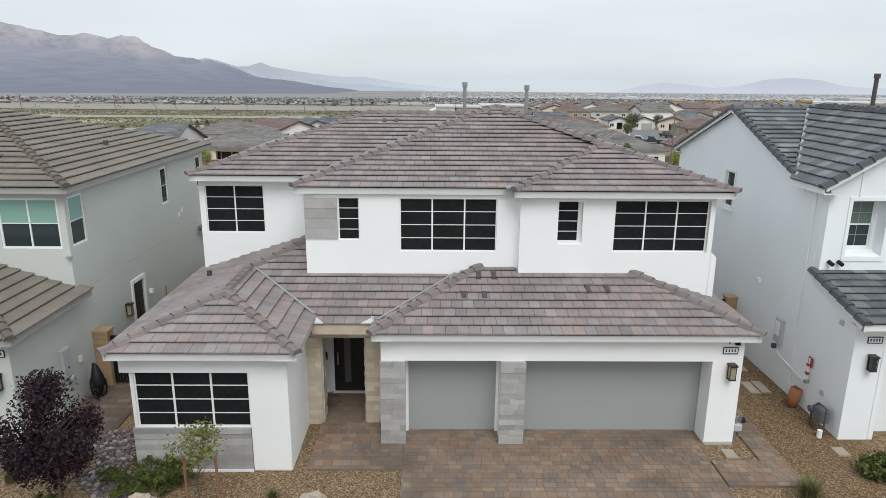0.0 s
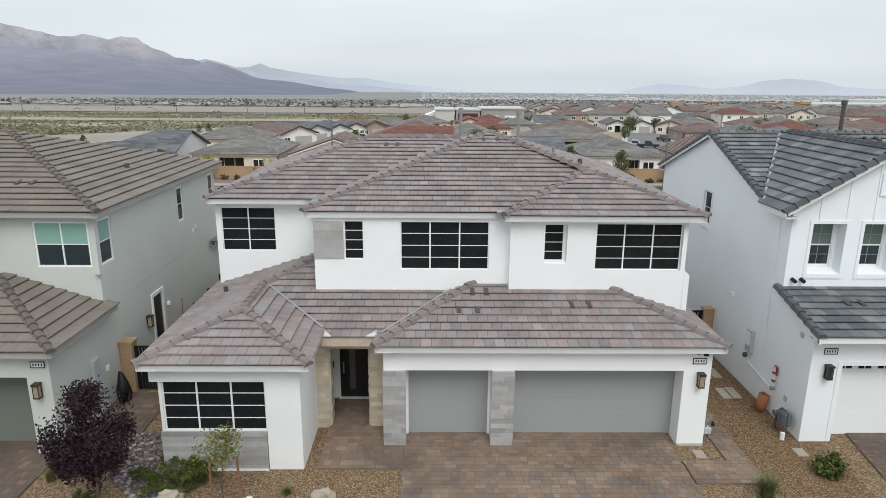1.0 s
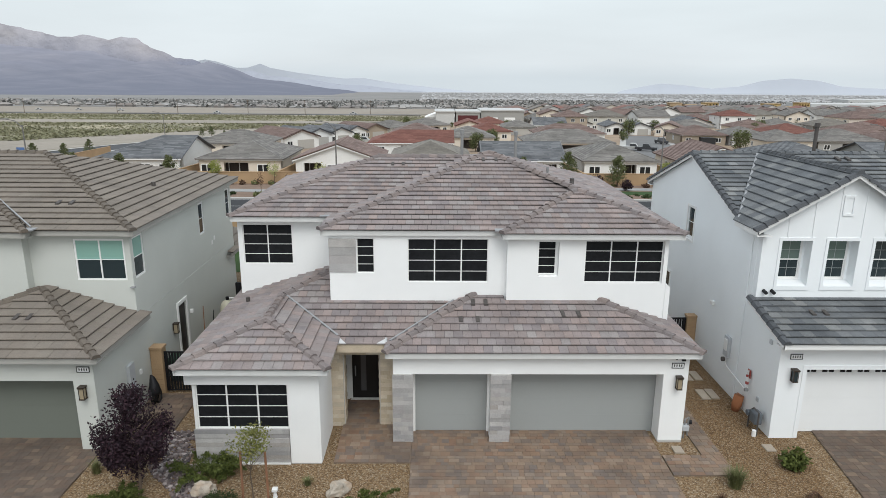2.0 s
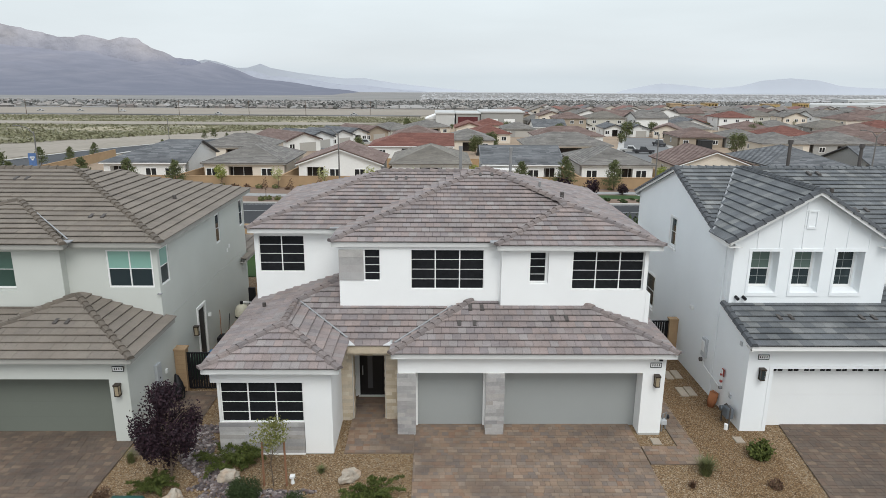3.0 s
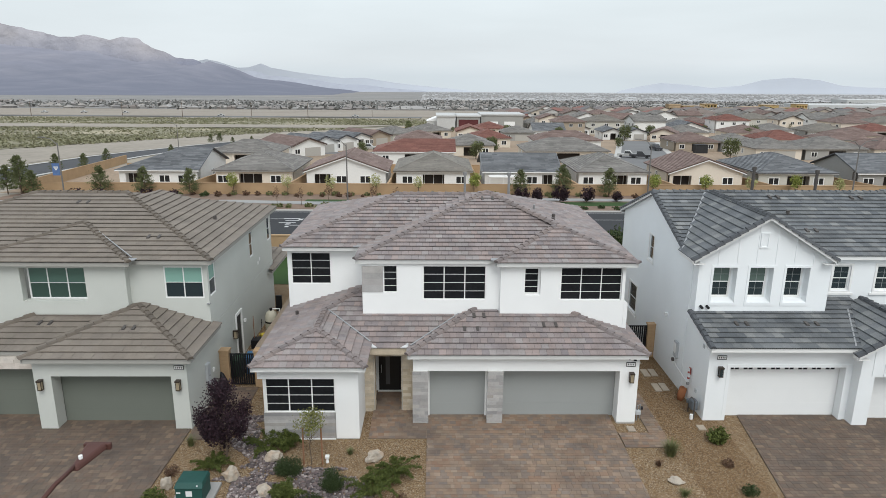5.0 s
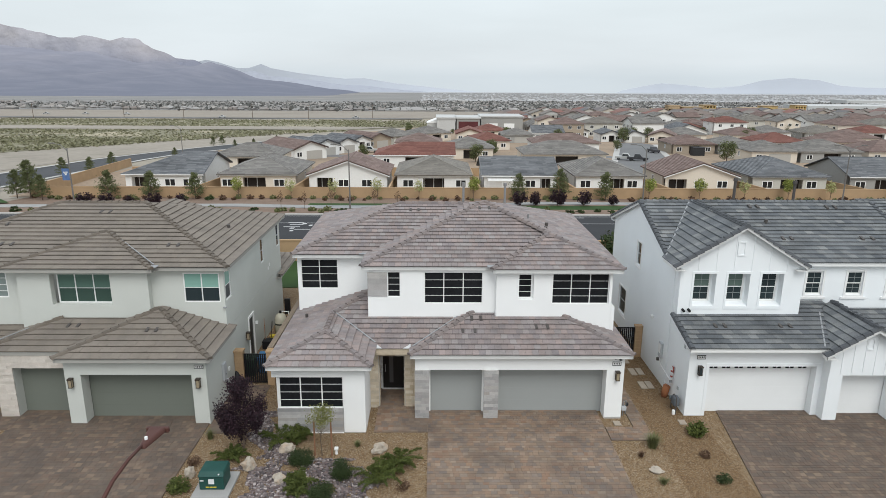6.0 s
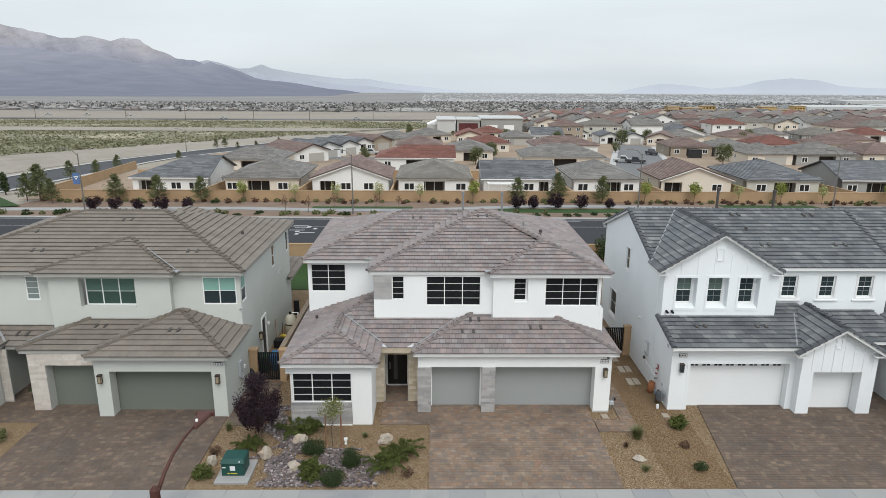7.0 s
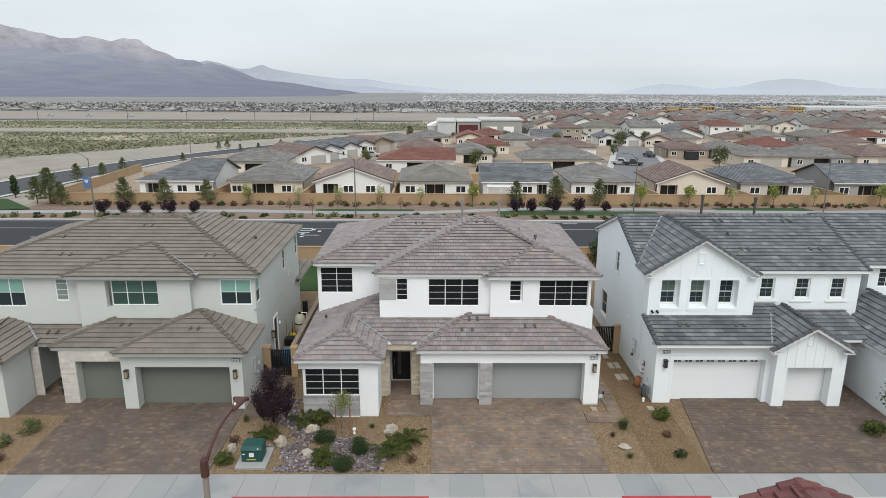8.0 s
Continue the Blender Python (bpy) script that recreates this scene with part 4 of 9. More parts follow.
def barge(parent, a, b, out, mat=None, drop=0.2):
    """A white board under a roof's sloping edge."""
    a, b = Vector(a), Vector(b)
    d = Vector((0, 0, -drop))
    return prism(parent, [a, b, b + d, a + d], out, mat or TRIM_WHITE, "barge_board")


prism(right_house, [(11.25, 18.3, 6.6), (17.2, 18.3, 6.6), (17.2, 18.3, 6.72), (14.05, 18.3, 8.67), (11.25, 18.3, 6.93)], (0, 0.2, 0), STUCCO_PALE)
prism(right_house, [(17.5, 15.7, 3.5), (20.9, 15.7, 3.5), (20.9, 15.7, 3.6), (19.2, 15.7, 4.62), (17.5, 15.7, 3.6)], (0, 0.2, 0), STUCCO_PALE)
prism(right_house, [(11.25, 19.3, 6.6), (11.25, 30.3, 6.6), (11.25, 24.85, 8.54)], (0.2, 0, 0), STUCCO_PALE)
prism(right_house, [(11.25, 16.6, 0), (11.25, 18.6, 0), (11.25, 18.6, 4.3), (11.25, 18.3, 4.25), (11.25, 16.6, 3.83)], (0.2, 0, 0), STUCCO_PALE, "wall")
prism(right_house, [(23.9, 19.3, 6.6), (23.9, 30.3, 6.6), (23.9, 24.85, 8.5)], (-0.2, 0, 0), STUCCO_PALE)
G0, G1 = RZ + 0.04, RZ + 2.02
barge(rup_body, (10.85, 17.98, G0 - 0.01), (14.05, 17.98, G1 - 0.01), (0, 0.04, 0), drop=0.15)
barge(rup_body, (17.25, 17.98, G0 - 0.01), (14.05, 17.98, G1 - 0.01), (0, 0.04, 0), drop=0.15)
caps(rup_body, (10.85, 18.06, G0), (14.05, 18.06, G1), TILE_SLATE_EDGE)
caps(rup_body, (17.25, 18.06, G0), (14.05, 18.06, G1), TILE_SLATE_EDGE)
M0, M1 = RZ - 0.1, RZ - 0.1 + 0.363 * 5.55
barge(rup_body, (11.05, 19.3, M0 - 0.01), (11.05, 24.85, M1 - 0.01), (0.04, 0, 0), drop=0.14)
barge(rup_body, (11.05, 30.4, M0 - 0.01), (11.05, 24.85, M1 - 0.01), (0.04, 0, 0), drop=0.14)
caps(rup_body, (11.12, 19.3, M0), (11.12, 24.85, M1), TILE_SLATE_EDGE)
caps(rup_body, (11.12, 30.4, M0), (11.12, 24.85, M1), TILE_SLATE_EDGE)
barge(rup_body, (24.2, 19.3, M0 - 0.01), (24.2, 24.85, M1 - 0.01), (-0.04, 0, 0))
caps(rup_body, (24.15, 19.3, M0), (24.15, 24.85, M1), TILE_SLATE_EDGE)
caps(rlow_body, (11.1, 15.65, 3.62), (11.1, 18.4, 4.3), TILE_SLATE_EDGE)
barge(rlow_body, (11.05, 15.65, 3.61), (11.05, 18.4, 4.29), (0.04, 0, 0))
barge(rlow_body, (17.0, 15.3, 3.41), (19.2, 15.3, 4.73), (0, 0.04, 0))
barge(rlow_body, (21.4, 15.3, 3.41), (19.2, 15.3, 4.73), (0, 0.04, 0))
caps(rlow_body, (17.0, 15.36, 3.42), (19.2, 15.36, 4.74), TILE_SLATE_EDGE)
caps(rlow_body, (21.4, 15.36, 3.42), (19.2, 15.36, 4.74), TILE_SLATE_EDGE)
strip(rup_body, (11.0, 19.72, 6.86), (13.83, 24.7, 8.63), FLASHING, 0.045, h=0.03)
strip(rlow_body, (17.15, 15.75, 3.68), (18.35, 18.5, 4.37), FLASHING, 0.03, h=0.03)
for x, blind in ((11.93, GLASS_BLIND), (13.56, GLASS_BLIND), (15.19, None)):
    sash_window(right_house, "F", 18.3, x + 0.1, x + 0.98, 4.84, 6.34, depth=0.42, upper=blind)
    sill = Shape()
    sill.hexa([(x, 18.302, 4.6), (x + 1.05, 18.302, 4.6), (x + 1.05, 18.75, 4.6), (x, 18.75, 4.6), (x, 18.302, 4.73), (x + 1.05, 18.302, 4.73), (x + 1.05, 18.75, 4.84), (x, 18.75, 4.84)])
    part("window_sill", sill, STUCCO_PALE, right_house)
    for a, b in ((x - 0.001, x + 0.1), (x + 0.98, x + 1.051)):
        part("window_jamb", Shape().box(a, 18.7, 4.7, b, 18.86, 6.4), STUCCO_PALE, right_house)
    part("surround", panel("F", 18.3, x - 0.1, x + 1.15, 4.58, 6.47, 0.002, 0.03, [(x, x + 1.05, 4.72, 6.36)]), STUCCO_PALE, right_house)
for x in (18.2, 20.25, 22.3):
    sash_window(right_house, "F", 19.6, x - 0.07, x + 0.75, 4.86, 6.1, depth=0.06, trim=0.1)
window(right_house, "L", 11.25, 24.3, 25.05, 4.95, 6.3, 1, 2, GLASS_DARK, depth=0.05, trim=0.08)
window(right_house, "L", 11.25, 26.5, 27.95, 1.1, 2.75, 1, 2, GLASS_DARK, depth=0.05, trim=0.1)
garage_door(right_house, RF + 0.42, 12.16, 17.24, 2.54, GARAGE_WHITE)
garage_door(right_house, 16.34, 18.1, 20.6, 2.32, GARAGE_WHITE)



# ---- plants and stones ----
def leaf_material(name, base, tints, rough=0.7):
    return material(name, base, rough, vary=0.2, scale=2.0, fine=25, bump=0, per=0.9, tint=tints, spec=0.25)


LEAF_PLUM = leaf_material("leaf_plum", (0.026, 0.014, 0.02), ((0.036, 0.015, 0.022), (0.016, 0.01, 0.015), (0.05, 0.024, 0.032), (0.022, 0.014, 0.02)))
LEAF_DARK = leaf_material("leaf_dark", (0.036, 0.055, 0.019), ((0.026, 0.044, 0.014), (0.052, 0.072, 0.024), (0.036, 0.053, 0.02)))
LEAF_JUNIPER = leaf_material("leaf_juniper", (0.075, 0.092, 0.022), ((0.11, 0.128, 0.03), (0.045, 0.062, 0.016), (0.075, 0.092, 0.022)))
LEAF_BRIGHT = leaf_material("leaf_bright", (0.15, 0.158, 0.045), ((0.185, 0.185, 0.052), (0.105, 0.12, 0.036), (0.215, 0.205, 0.065)))
LEAF_LIME = leaf_material("leaf_lime", (0.24, 0.27, 0.06), ((0.28, 0.30, 0.075), (0.18, 0.22, 0.05), (0.32, 0.33, 0.09)))
LEAF_PALE = leaf_material("leaf_pale", (0.34, 0.35, 0.15), ((0.38, 0.38, 0.17), (0.28, 0.30, 0.11), (0.40, 0.39, 0.19)))
LEAF_PINE = leaf_material("leaf_pine", (0.11, 0.128, 0.052), ((0.078, 0.096, 0.04), (0.145, 0.157, 0.07), (0.115, 0.122, 0.053)))
LEAF_DRY = leaf_material("leaf_dry", (0.125, 0.138, 0.055), ((0.16, 0.165, 0.068), (0.09, 0.108, 0.042), (0.175, 0.165, 0.08)))
LEAF_BROWN = leaf_material("leaf_brown", (0.11, 0.065, 0.04), ((0.13, 0.07, 0.045), (0.09, 0.055, 0.035)))
SCRUB = leaf_material("scrub_leaf", (0.20, 0.195, 0.118), ((0.22, 0.212, 0.13), (0.17, 0.172, 0.10), (0.235, 0.218, 0.142)))
BARK = material("bark", (0.13, 0.095, 0.07), 0.9, vary=0.2, bump=0.4)
STAKE = material("stake_wood", (0.26, 0.13, 0.075), 0.85, vary=0.2, bump=0.2)
BOULDER = material("boulder", (0.40, 0.35, 0.29), 0.9, vary=0.16, scale=4, fine=30, bump=0.5, blotch=((0.42, 0.33, 0.25), 3.0, 0.5, 0.65))
RIVER = material("river_stone", (0.155, 0.13, 0.126), 0.8, vary=0.15, scale=5, fine=40, bump=0.2, per=0.95,
                 tint=((0.05, 0.043, 0.045), (0.18, 0.142, 0.135), (0.09, 0.071, 0.074), (0.40, 0.35, 0.335), (0.06, 0.053, 0.056), (0.15, 0.107, 0.10), (0.23, 0.19, 0.178)))
LAWN = material("lawn", (0.028, 0.062, 0.014), 0.9, vary=0.25, scale=0.5, fine=15, bump=0.3)
BARKMULCH = material("verge_mulch", (0.20, 0.14, 0.105), 0.95, vary=0.25, scale=0.5, fine=6, bump=0.2)


def leaves(points, size, rnd, flat=0.0, stretch=1.5):
    """Small folded leaf blades at the points."""
    n = len(points)
    r = np.random.RandomState(rnd)
    a = r.normal(size=(n, 3))
    a[:, 2] *= 1 - flat
    a /= np.linalg.norm(a, axis=1)[:, None] + 1e-9
    b = np.cross(a, r.normal(size=(n, 3)))
    b /= np.linalg.norm(b, axis=1)[:, None] + 1e-9
    c = np.cross(a, b)
    s = size * r.uniform(0.6, 1.4, (n, 1))
    p = np.asarray(points)
    quad = np.stack([p - a * s * stretch * 0.5, p + b * s * 0.42 + c * s * 0.12, p + a * s * stretch * 0.5, p - b * s * 0.42 + c * s * 0.12], 1).reshape(-1, 3)
    sh = Shape()
    sh.v = [tuple(q) for q in quad.tolist()]
    sh.f = [(4 * i, 4 * i + 1, 4 * i + 2, 4 * i + 3) for i in range(n)]
    return sh


def cloud(n, c, rad, seed, shell=0.55, lump=0.35, keep=None):
    """Points in an uneven, gappy crown round c."""
    r = np.random.RandomState(seed)
    out = []
    c, rad = np.array(c, float), np.array(rad, float)
    clumps = r.normal(size=(14, 3))
    clumps /= np.linalg.norm(clumps, axis=1)[:, None]
    clumps *= r.uniform(0.35, 0.95, (14, 1))
    while len(out) < n:
        k = clumps[r.randint(14)]
        q = k + r.normal(size=3) * lump * 0.6
        d = np.linalg.norm(q)
        if d > 1.12 or (d < shell and r.rand() < 0.55):
            continue
        if keep and not keep(q):
            continue
        out.append(c + q * rad)
    return np.array(out)


def shrub(name, at, r, h, mat, label, n=700, leaf=0.07, seed=1, group=""):
    pts = cloud(n, (0, 0, h * 0.5), (r, r, h * 0.55), seed, lump=0.5)
    pts[:, 2] = np.maximum(pts[:, 2], 0.02)
    ob = tagged(new(name, leaves(pts, leaf, seed).mesh(name, mat)), label, "shrub", group)
    ob.location = at
    return ob


def juniper(at, r, mat, label, seed=1, arms=13, leaf=0.038):
    """Low arching branches with feathered side twigs, bare at the heart."""
    q = np.random.RandomState(seed)
    pts = []
    for i in range(arms):
        a = 2 * math.pi * (i + q.uniform(-0.4, 0.4)) / arms
        length, rise = r * q.uniform(0.5, 1.3), q.uniform(0.1, 0.5)
        for t in np.linspace(0.12, 1, 22):
            x, y = math.cos(a) * length * t, math.sin(a) * length * t
            z = 0.05 + rise * math.sin(t * 2.3)
            reach = 0.24 * (1.15 - t) * q.uniform(0.6, 1.2)
            for sg in (-1, 1):
                b = a + sg * q.uniform(0.5, 0.95)
                for k in np.linspace(0, 1, 6):
                    pts.append((x + math.cos(b) * reach * k + q.normal() * 0.014, y + math.sin(b) * reach * k + q.normal() * 0.014, max(z + 0.07 * k * q.uniform(-0.4, 1.0) + q.normal() * 0.014, 0.015)))
    ob = tagged(new("juniper", leaves(np.array(pts), leaf, seed, stretch=2.4).mesh("juniper", mat)), label, "shrub", "junipers in the front yard")
    ob.location = at
    return ob


def tuft(name, at, r, h, mat, label, blades=160, seed=1):
    """A clump of arching blades."""
    q = random.Random(seed)
    s = Shape()
    for _ in range(blades):
        a, lean, hh = q.uniform(0, 2 * math.pi), q.uniform(0.1, 1.0) * r, h * q.uniform(0.6, 1.1)
        x, y = q.gauss(0, r * 0.15), q.gauss(0, r * 0.15)
        dx, dy = math.cos(a), math.sin(a)
        w = 0.008
        p = [(x + dx * lean * t ** 1.6, y + dy * lean * t ** 1.6, hh * (t - 0.25 * t * t)) for t in (0, 0.5, 1)]
        i = len(s.v)
        for (px_, py_, pz_), ww in zip(p, (w, w, 0.002)):
            s.v += [(px_ - dy * ww, py_ + dx * ww, pz_), (px_ + dy * ww, py_ - dx * ww, pz_)]
        s.f += [(i, i + 1, i + 3, i + 2), (i + 2, i + 3, i + 5, i + 4)]
    ob = tagged(new(name, s.mesh(name, mat)), label, "grass")
    ob.location = at
    return ob


def tree(name, at, height, crown_r, mat, label, seed=1, n=2500, leaf=0.08, trunk=0.05, low=0.3, squash=1.0, group="", shell=0.4, bark=None, lump=0.42, vase=0.0):
    """A tapered trunk with limbs and a gappy crown; parts under an empty at its base."""
    ob = thing(name, label, "tree", group, at=at)
    q = random.Random(seed)
    wood = Shape()
    top = height * 0.72
    bend = [(q.uniform(-0.04, 0.04) * height * t, q.uniform(-0.04, 0.04) * height * t, top * t) for t in (0, 0.25, 0.5, 0.75, 1)]
    wood.tube(bend, [trunk, trunk * 0.85, trunk * 0.7, trunk * 0.5, trunk * 0.25], 7)
    for i in range(9):
        t = q.uniform(low * 0.9, 0.85)
        a = q.uniform(0, 2 * math.pi)
        z = top * t
        length = crown_r * q.uniform(0.5, 0.9)
        p0 = (bend[2][0] * t, bend[2][1] * t, z)
        p1 = (p0[0] + math.cos(a) * length * 0.5, p0[1] + math.sin(a) * length * 0.5, z + length * 0.45)
        p2 = (p0[0] + math.cos(a) * length, p0[1] + math.sin(a) * length, z + length * 0.8)
        wood.tube([p0, p1, p2], [trunk * 0.4, trunk * 0.26, trunk * 0.1], 5)
    part("trunk", wood, bark or BARK, ob)
    cz = height * (low + 1) / 2
    pts = cloud(n, (0, 0, cz), (crown_r, crown_r, height * (1 - low) / 2 * squash), seed, shell=shell, lump=lump)
    # narrower towards the foot of the crown
    rel = np.clip((pts[:, 2] - height * low) / (height * (1 - low)), 0, 1)
    pts[:, :2] *= (1 - vase * (1 - rel) ** 1.6)[:, None]
    part("crown", leaves(pts, leaf, seed), mat, ob)
    return ob


def conifer(at, height, r, mat, label, seed=1, n=4200, leaf=0.095, group=""):
    """A pine: whorls of rising boughs, shorter towards the tip, with tufts of needles along them."""
    ob = thing("pine_tree", label, "tree", group, at=at)
    part("trunk", Shape().tube([(0, 0, 0), (0.05, 0, height * 0.5), (0, 0, height * 0.95)], [0.12, 0.08, 0.02], 6), BARK, ob)
    q = np.random.RandomState(seed)
    boughs = []
    for k in range(15):
        t = (k + q.uniform(-0.3, 0.3)) / 15
        for _ in range(6):
            boughs.append((q.uniform(0, 2 * math.pi), max(t, 0.0), r * (1 - max(t, 0.0)) ** 0.8 * q.uniform(0.55, 1.2) + 0.1))
    pts = []
    while len(pts) < n:
        a, t, reach = boughs[q.randint(len(boughs))]
        d = reach * q.uniform(0.1, 1) ** 0.6
        pts.append((math.cos(a) * d + q.normal() * 0.13, math.sin(a) * d + q.normal() * 0.13, height * (0.19 + 0.79 * t) + 0.35 * d * (0.4 + t) + q.normal() * 0.12))
    part("crown", leaves(np.array(pts), leaf, seed, stretch=2.0), mat, ob)
    return ob


def rock_shape(rx, ry, rz, seed, div=2, rough=0.28):
    bm = bmesh.new()
    bmesh.ops.create_icosphere(bm, subdivisions=div, radius=1.0)
    s = Shape()
    for v in bm.verts:
        k = 1 + rough * noise.noise(v.co * 1.4 + Vector((seed * 3.1, 0, 0))) + rough * 0.5 * noise.noise(v.co * 3.1 + Vector((0, seed * 2.3, 0)))
        s.v.append((v.co.x * rx * k, v.co.y * ry * k, v.co.z * rz * k))
    s.f = [tuple(v.index for v in f.verts) for f in bm.faces]
    bm.free()
    return s


def boulder(at, rx, ry, rz, seed, label):
    ob = tagged(new("boulder", rock_shape(rx * 0.92, ry * 0.92, rz, seed, 3, 0.42).mesh("boulder", BOULDER)), label, "rock", "boulders in the gravel yard")
    ob.location = (at[0], at[1], rz * 0.55)
    ob.rotation_euler = (0, 0, seed)
    return ob


# ---- front yards ----
E0 = -0.005
tree("plum_tree", (-8.55, 13.2, E0), 3.25, 1.14, LEAF_PLUM, "purple-leaf plum tree with a thin trunk in gravel", 5, n=10500, leaf=0.06, trunk=0.045, low=0.12, shell=0.12, lump=0.3, vase=0.5)
sap = tree("young_tree", (-5.2, 12.85, E0), 2.3, 0.74, LEAF_BRIGHT, "thin young tree with sparse yellow-green leaves and stakes", 9, n=1000, leaf=0.055, trunk=0.024, low=0.6, shell=0.3, vase=0.3)
for x in (-0.3, 0.42):
    part("stake", Shape().tube([(x, 0.02, 0), (x * 0.96, 0.02, 1.55)], 0.034, 8), STAKE, sap)
for at, r, h, seed in (((-5.95, 12.25), 0.5, 0.62, 1), ((-4.15, 11.35), 0.47, 0.7, 2), ((-4.75, 10.05), 0.5, 0.5, 3)):
    shrub("rounded_shrub", (*at, E0), r, h, LEAF_DARK, "dense dark green rounded shrub in stones", 5200, 0.034, seed, "rounded shrubs")
for at, r, seed in (((-7.1, 14.0), 0.95, 1), ((-6.4, 14.1), 0.6, 7), ((-2.75, 11.0), 0.9, 2), ((-2.0, 12.3), 0.95, 3), ((-2.4, 11.6), 0.7, 8), ((-5.7, 10.3), 0.7, 4), ((-8.95, 12.7), 0.7, 5), ((-5.9, 10.8), 0.5, 6)):
    juniper((*at, E0), r, LEAF_JUNIPER, "spreading green juniper with feathery branches", seed)
tuft("grass_clump", (-10.3, 14.2, E0), 0.3, 0.55, LEAF_DRY, "small clump of green-yellow grass", seed=1)
tuft("grass_clump", (-3.8, 13.6, E0), 0.25, 0.3, LEAF_DRY, "small clump of green-yellow grass", seed=2)
shrub("shrub", (-10.25, 10.45, E0), 0.42, 0.5, LEAF_JUNIPER, "olive green shrub beside a utility box", 1200, 0.055, 11)
shrub("shrub", (-10.25, 12.15, E0), 0.26, 0.4, LEAF_BROWN, "small reddish-brown shrub in gravel", 350, 0.05, 12)
shrub("shrub", (-1.7, 10.5, E0), 0.3, 0.35, LEAF_BROWN, "small sparse brown shrub in gravel", 260, 0.05, 13)
for i, (x, y, rx, ry, rz) in enumerate(((-8.0, 11.95, 0.32, 0.27, 0.3), (-10.2, 11.4, 0.24, 0.21, 0.26), (-6.7, 13.15, 0.38, 0.27, 0.26), (-2.85, 13.2, 0.42, 0.27, 0.23), (-6.6, 11.1, 0.36, 0.26, 0.17), (-5.5, 10.9, 0.28, 0.2, 0.16), (8.5, 11.7, 0.26, 0.3, 0.08))):
    boulder((x, y), rx, ry, rz, i + 1, "pale cream landscape boulder in gravel")

# bed of river stones
rr = random.Random(21)
river = Shape()
base = [rock_shape(1, 1, 0.6, k, 1, 0.25) for k in range(4)]
placed = 0
while placed < 5200:
    x, y = rr.uniform(-9.2, -2.2), rr.uniform(9.75, 16.6)
    mid = -6.9 - (y - 12.6) * 0.52 if y > 12.6 else -5.6
    half = 0.75 if y > 12.6 else (2.9 - max(0, 12.4 - y) * 0.1 if y < 12.0 else 1.6)
    if abs(x - mid) > half + 0.25 * math.sin(y * 5 + x * 3) or (x < -7.9 and y < 11.8) or (x > -7.75 and y > 14.6):
        continue
    if y < 12.2 and math.sin(x * 1.9 + 1.0) * math.cos(y * 2.1) > 0.72:
        continue
    s = rr.choice((0.035, 0.045, 0.05, 0.06, 0.07, 0.09))
    b = base[rr.randrange(4)]
    a = rr.uniform(0, 6.28)
    ca, sa = math.cos(a) * s, math.sin(a) * s
    i = len(river.v)
    river.v += [(x + vx * ca - vy * sa * 0.7, y + vx * sa + vy * ca * 0.7, s * 0.35 + vz * s) for vx, vy, vz in b.v]
    river.f += [tuple(k + i for k in f) for f in b.f]
    placed += 1
tagged(part("river_stones", river, RIVER), "bed of rounded grey and mauve river stones", "stones", kind="stuff")

# right-hand yard strip
tuft("grass_clump", (8.9, 13.45, E0), 0.45, 0.75, LEAF_DRY, "feathery olive green grass clump in gravel", 420, 3)
shrub("shrub", (11.2, 14.5, E0), 0.42, 0.6, LEAF_JUNIPER, "leafy green shrub in gravel", 800, 0.08, 15)
shrub("shrub", (10.9, 12.75, E0), 0.24, 0.25, LEAF_BROWN, "small pink-flowering shrub in gravel", 260, 0.05, 16)
shrub("shrub", (10.9, 10.9, E0), 0.3, 0.35, LEAF_DARK, "small dark green shrub in gravel", 500, 0.05, 17)
tuft("grass_clump", (8.5, 10.85, E0), 0.28, 0.35, LEAF_DRY, "small spiky grass clump in gravel", 140, 4)
tuft("grass_clump", (8.2, 12.75, E0), 0.22, 0.3, LEAF_BROWN, "small brown grass clump in gravel", 100, 5)
# beyond the neighbours' drives
shrub("shrub", (-20.8, 13.2, E0), 0.55, 0.6, LEAF_DRY, "olive green shrub in gravel", 900, 0.07, 18)
shrub("shrub", (-21.4, 11.9, E0), 0.5, 0.5, LEAF_DRY, "dry olive shrub in gravel", 800, 0.07, 19)
shrub("shrub", (-20.8, 10.6, E0), 0.4, 0.4, LEAF_BROWN, "brownish shrub in gravel", 500, 0.06, 20)
shrub("shrub", (21.4, 12.9, E0), 0.6, 0.6, LEAF_JUNIPER, "green shrub in gravel", 1000, 0.08, 21)
tree("young_tree", (22.0, 12.6, E0), 3.0, 0.8, LEAF_DARK, "thin young tree with sparse dark green leaves", 23, n=700, leaf=0.1, trunk=0.03, low=0.4)
SLAB_TAN = material("slab_tan", (0.36, 0.31, 0.25), 0.9, vary=0.14, scale=2, fine=25, bump=0.2)

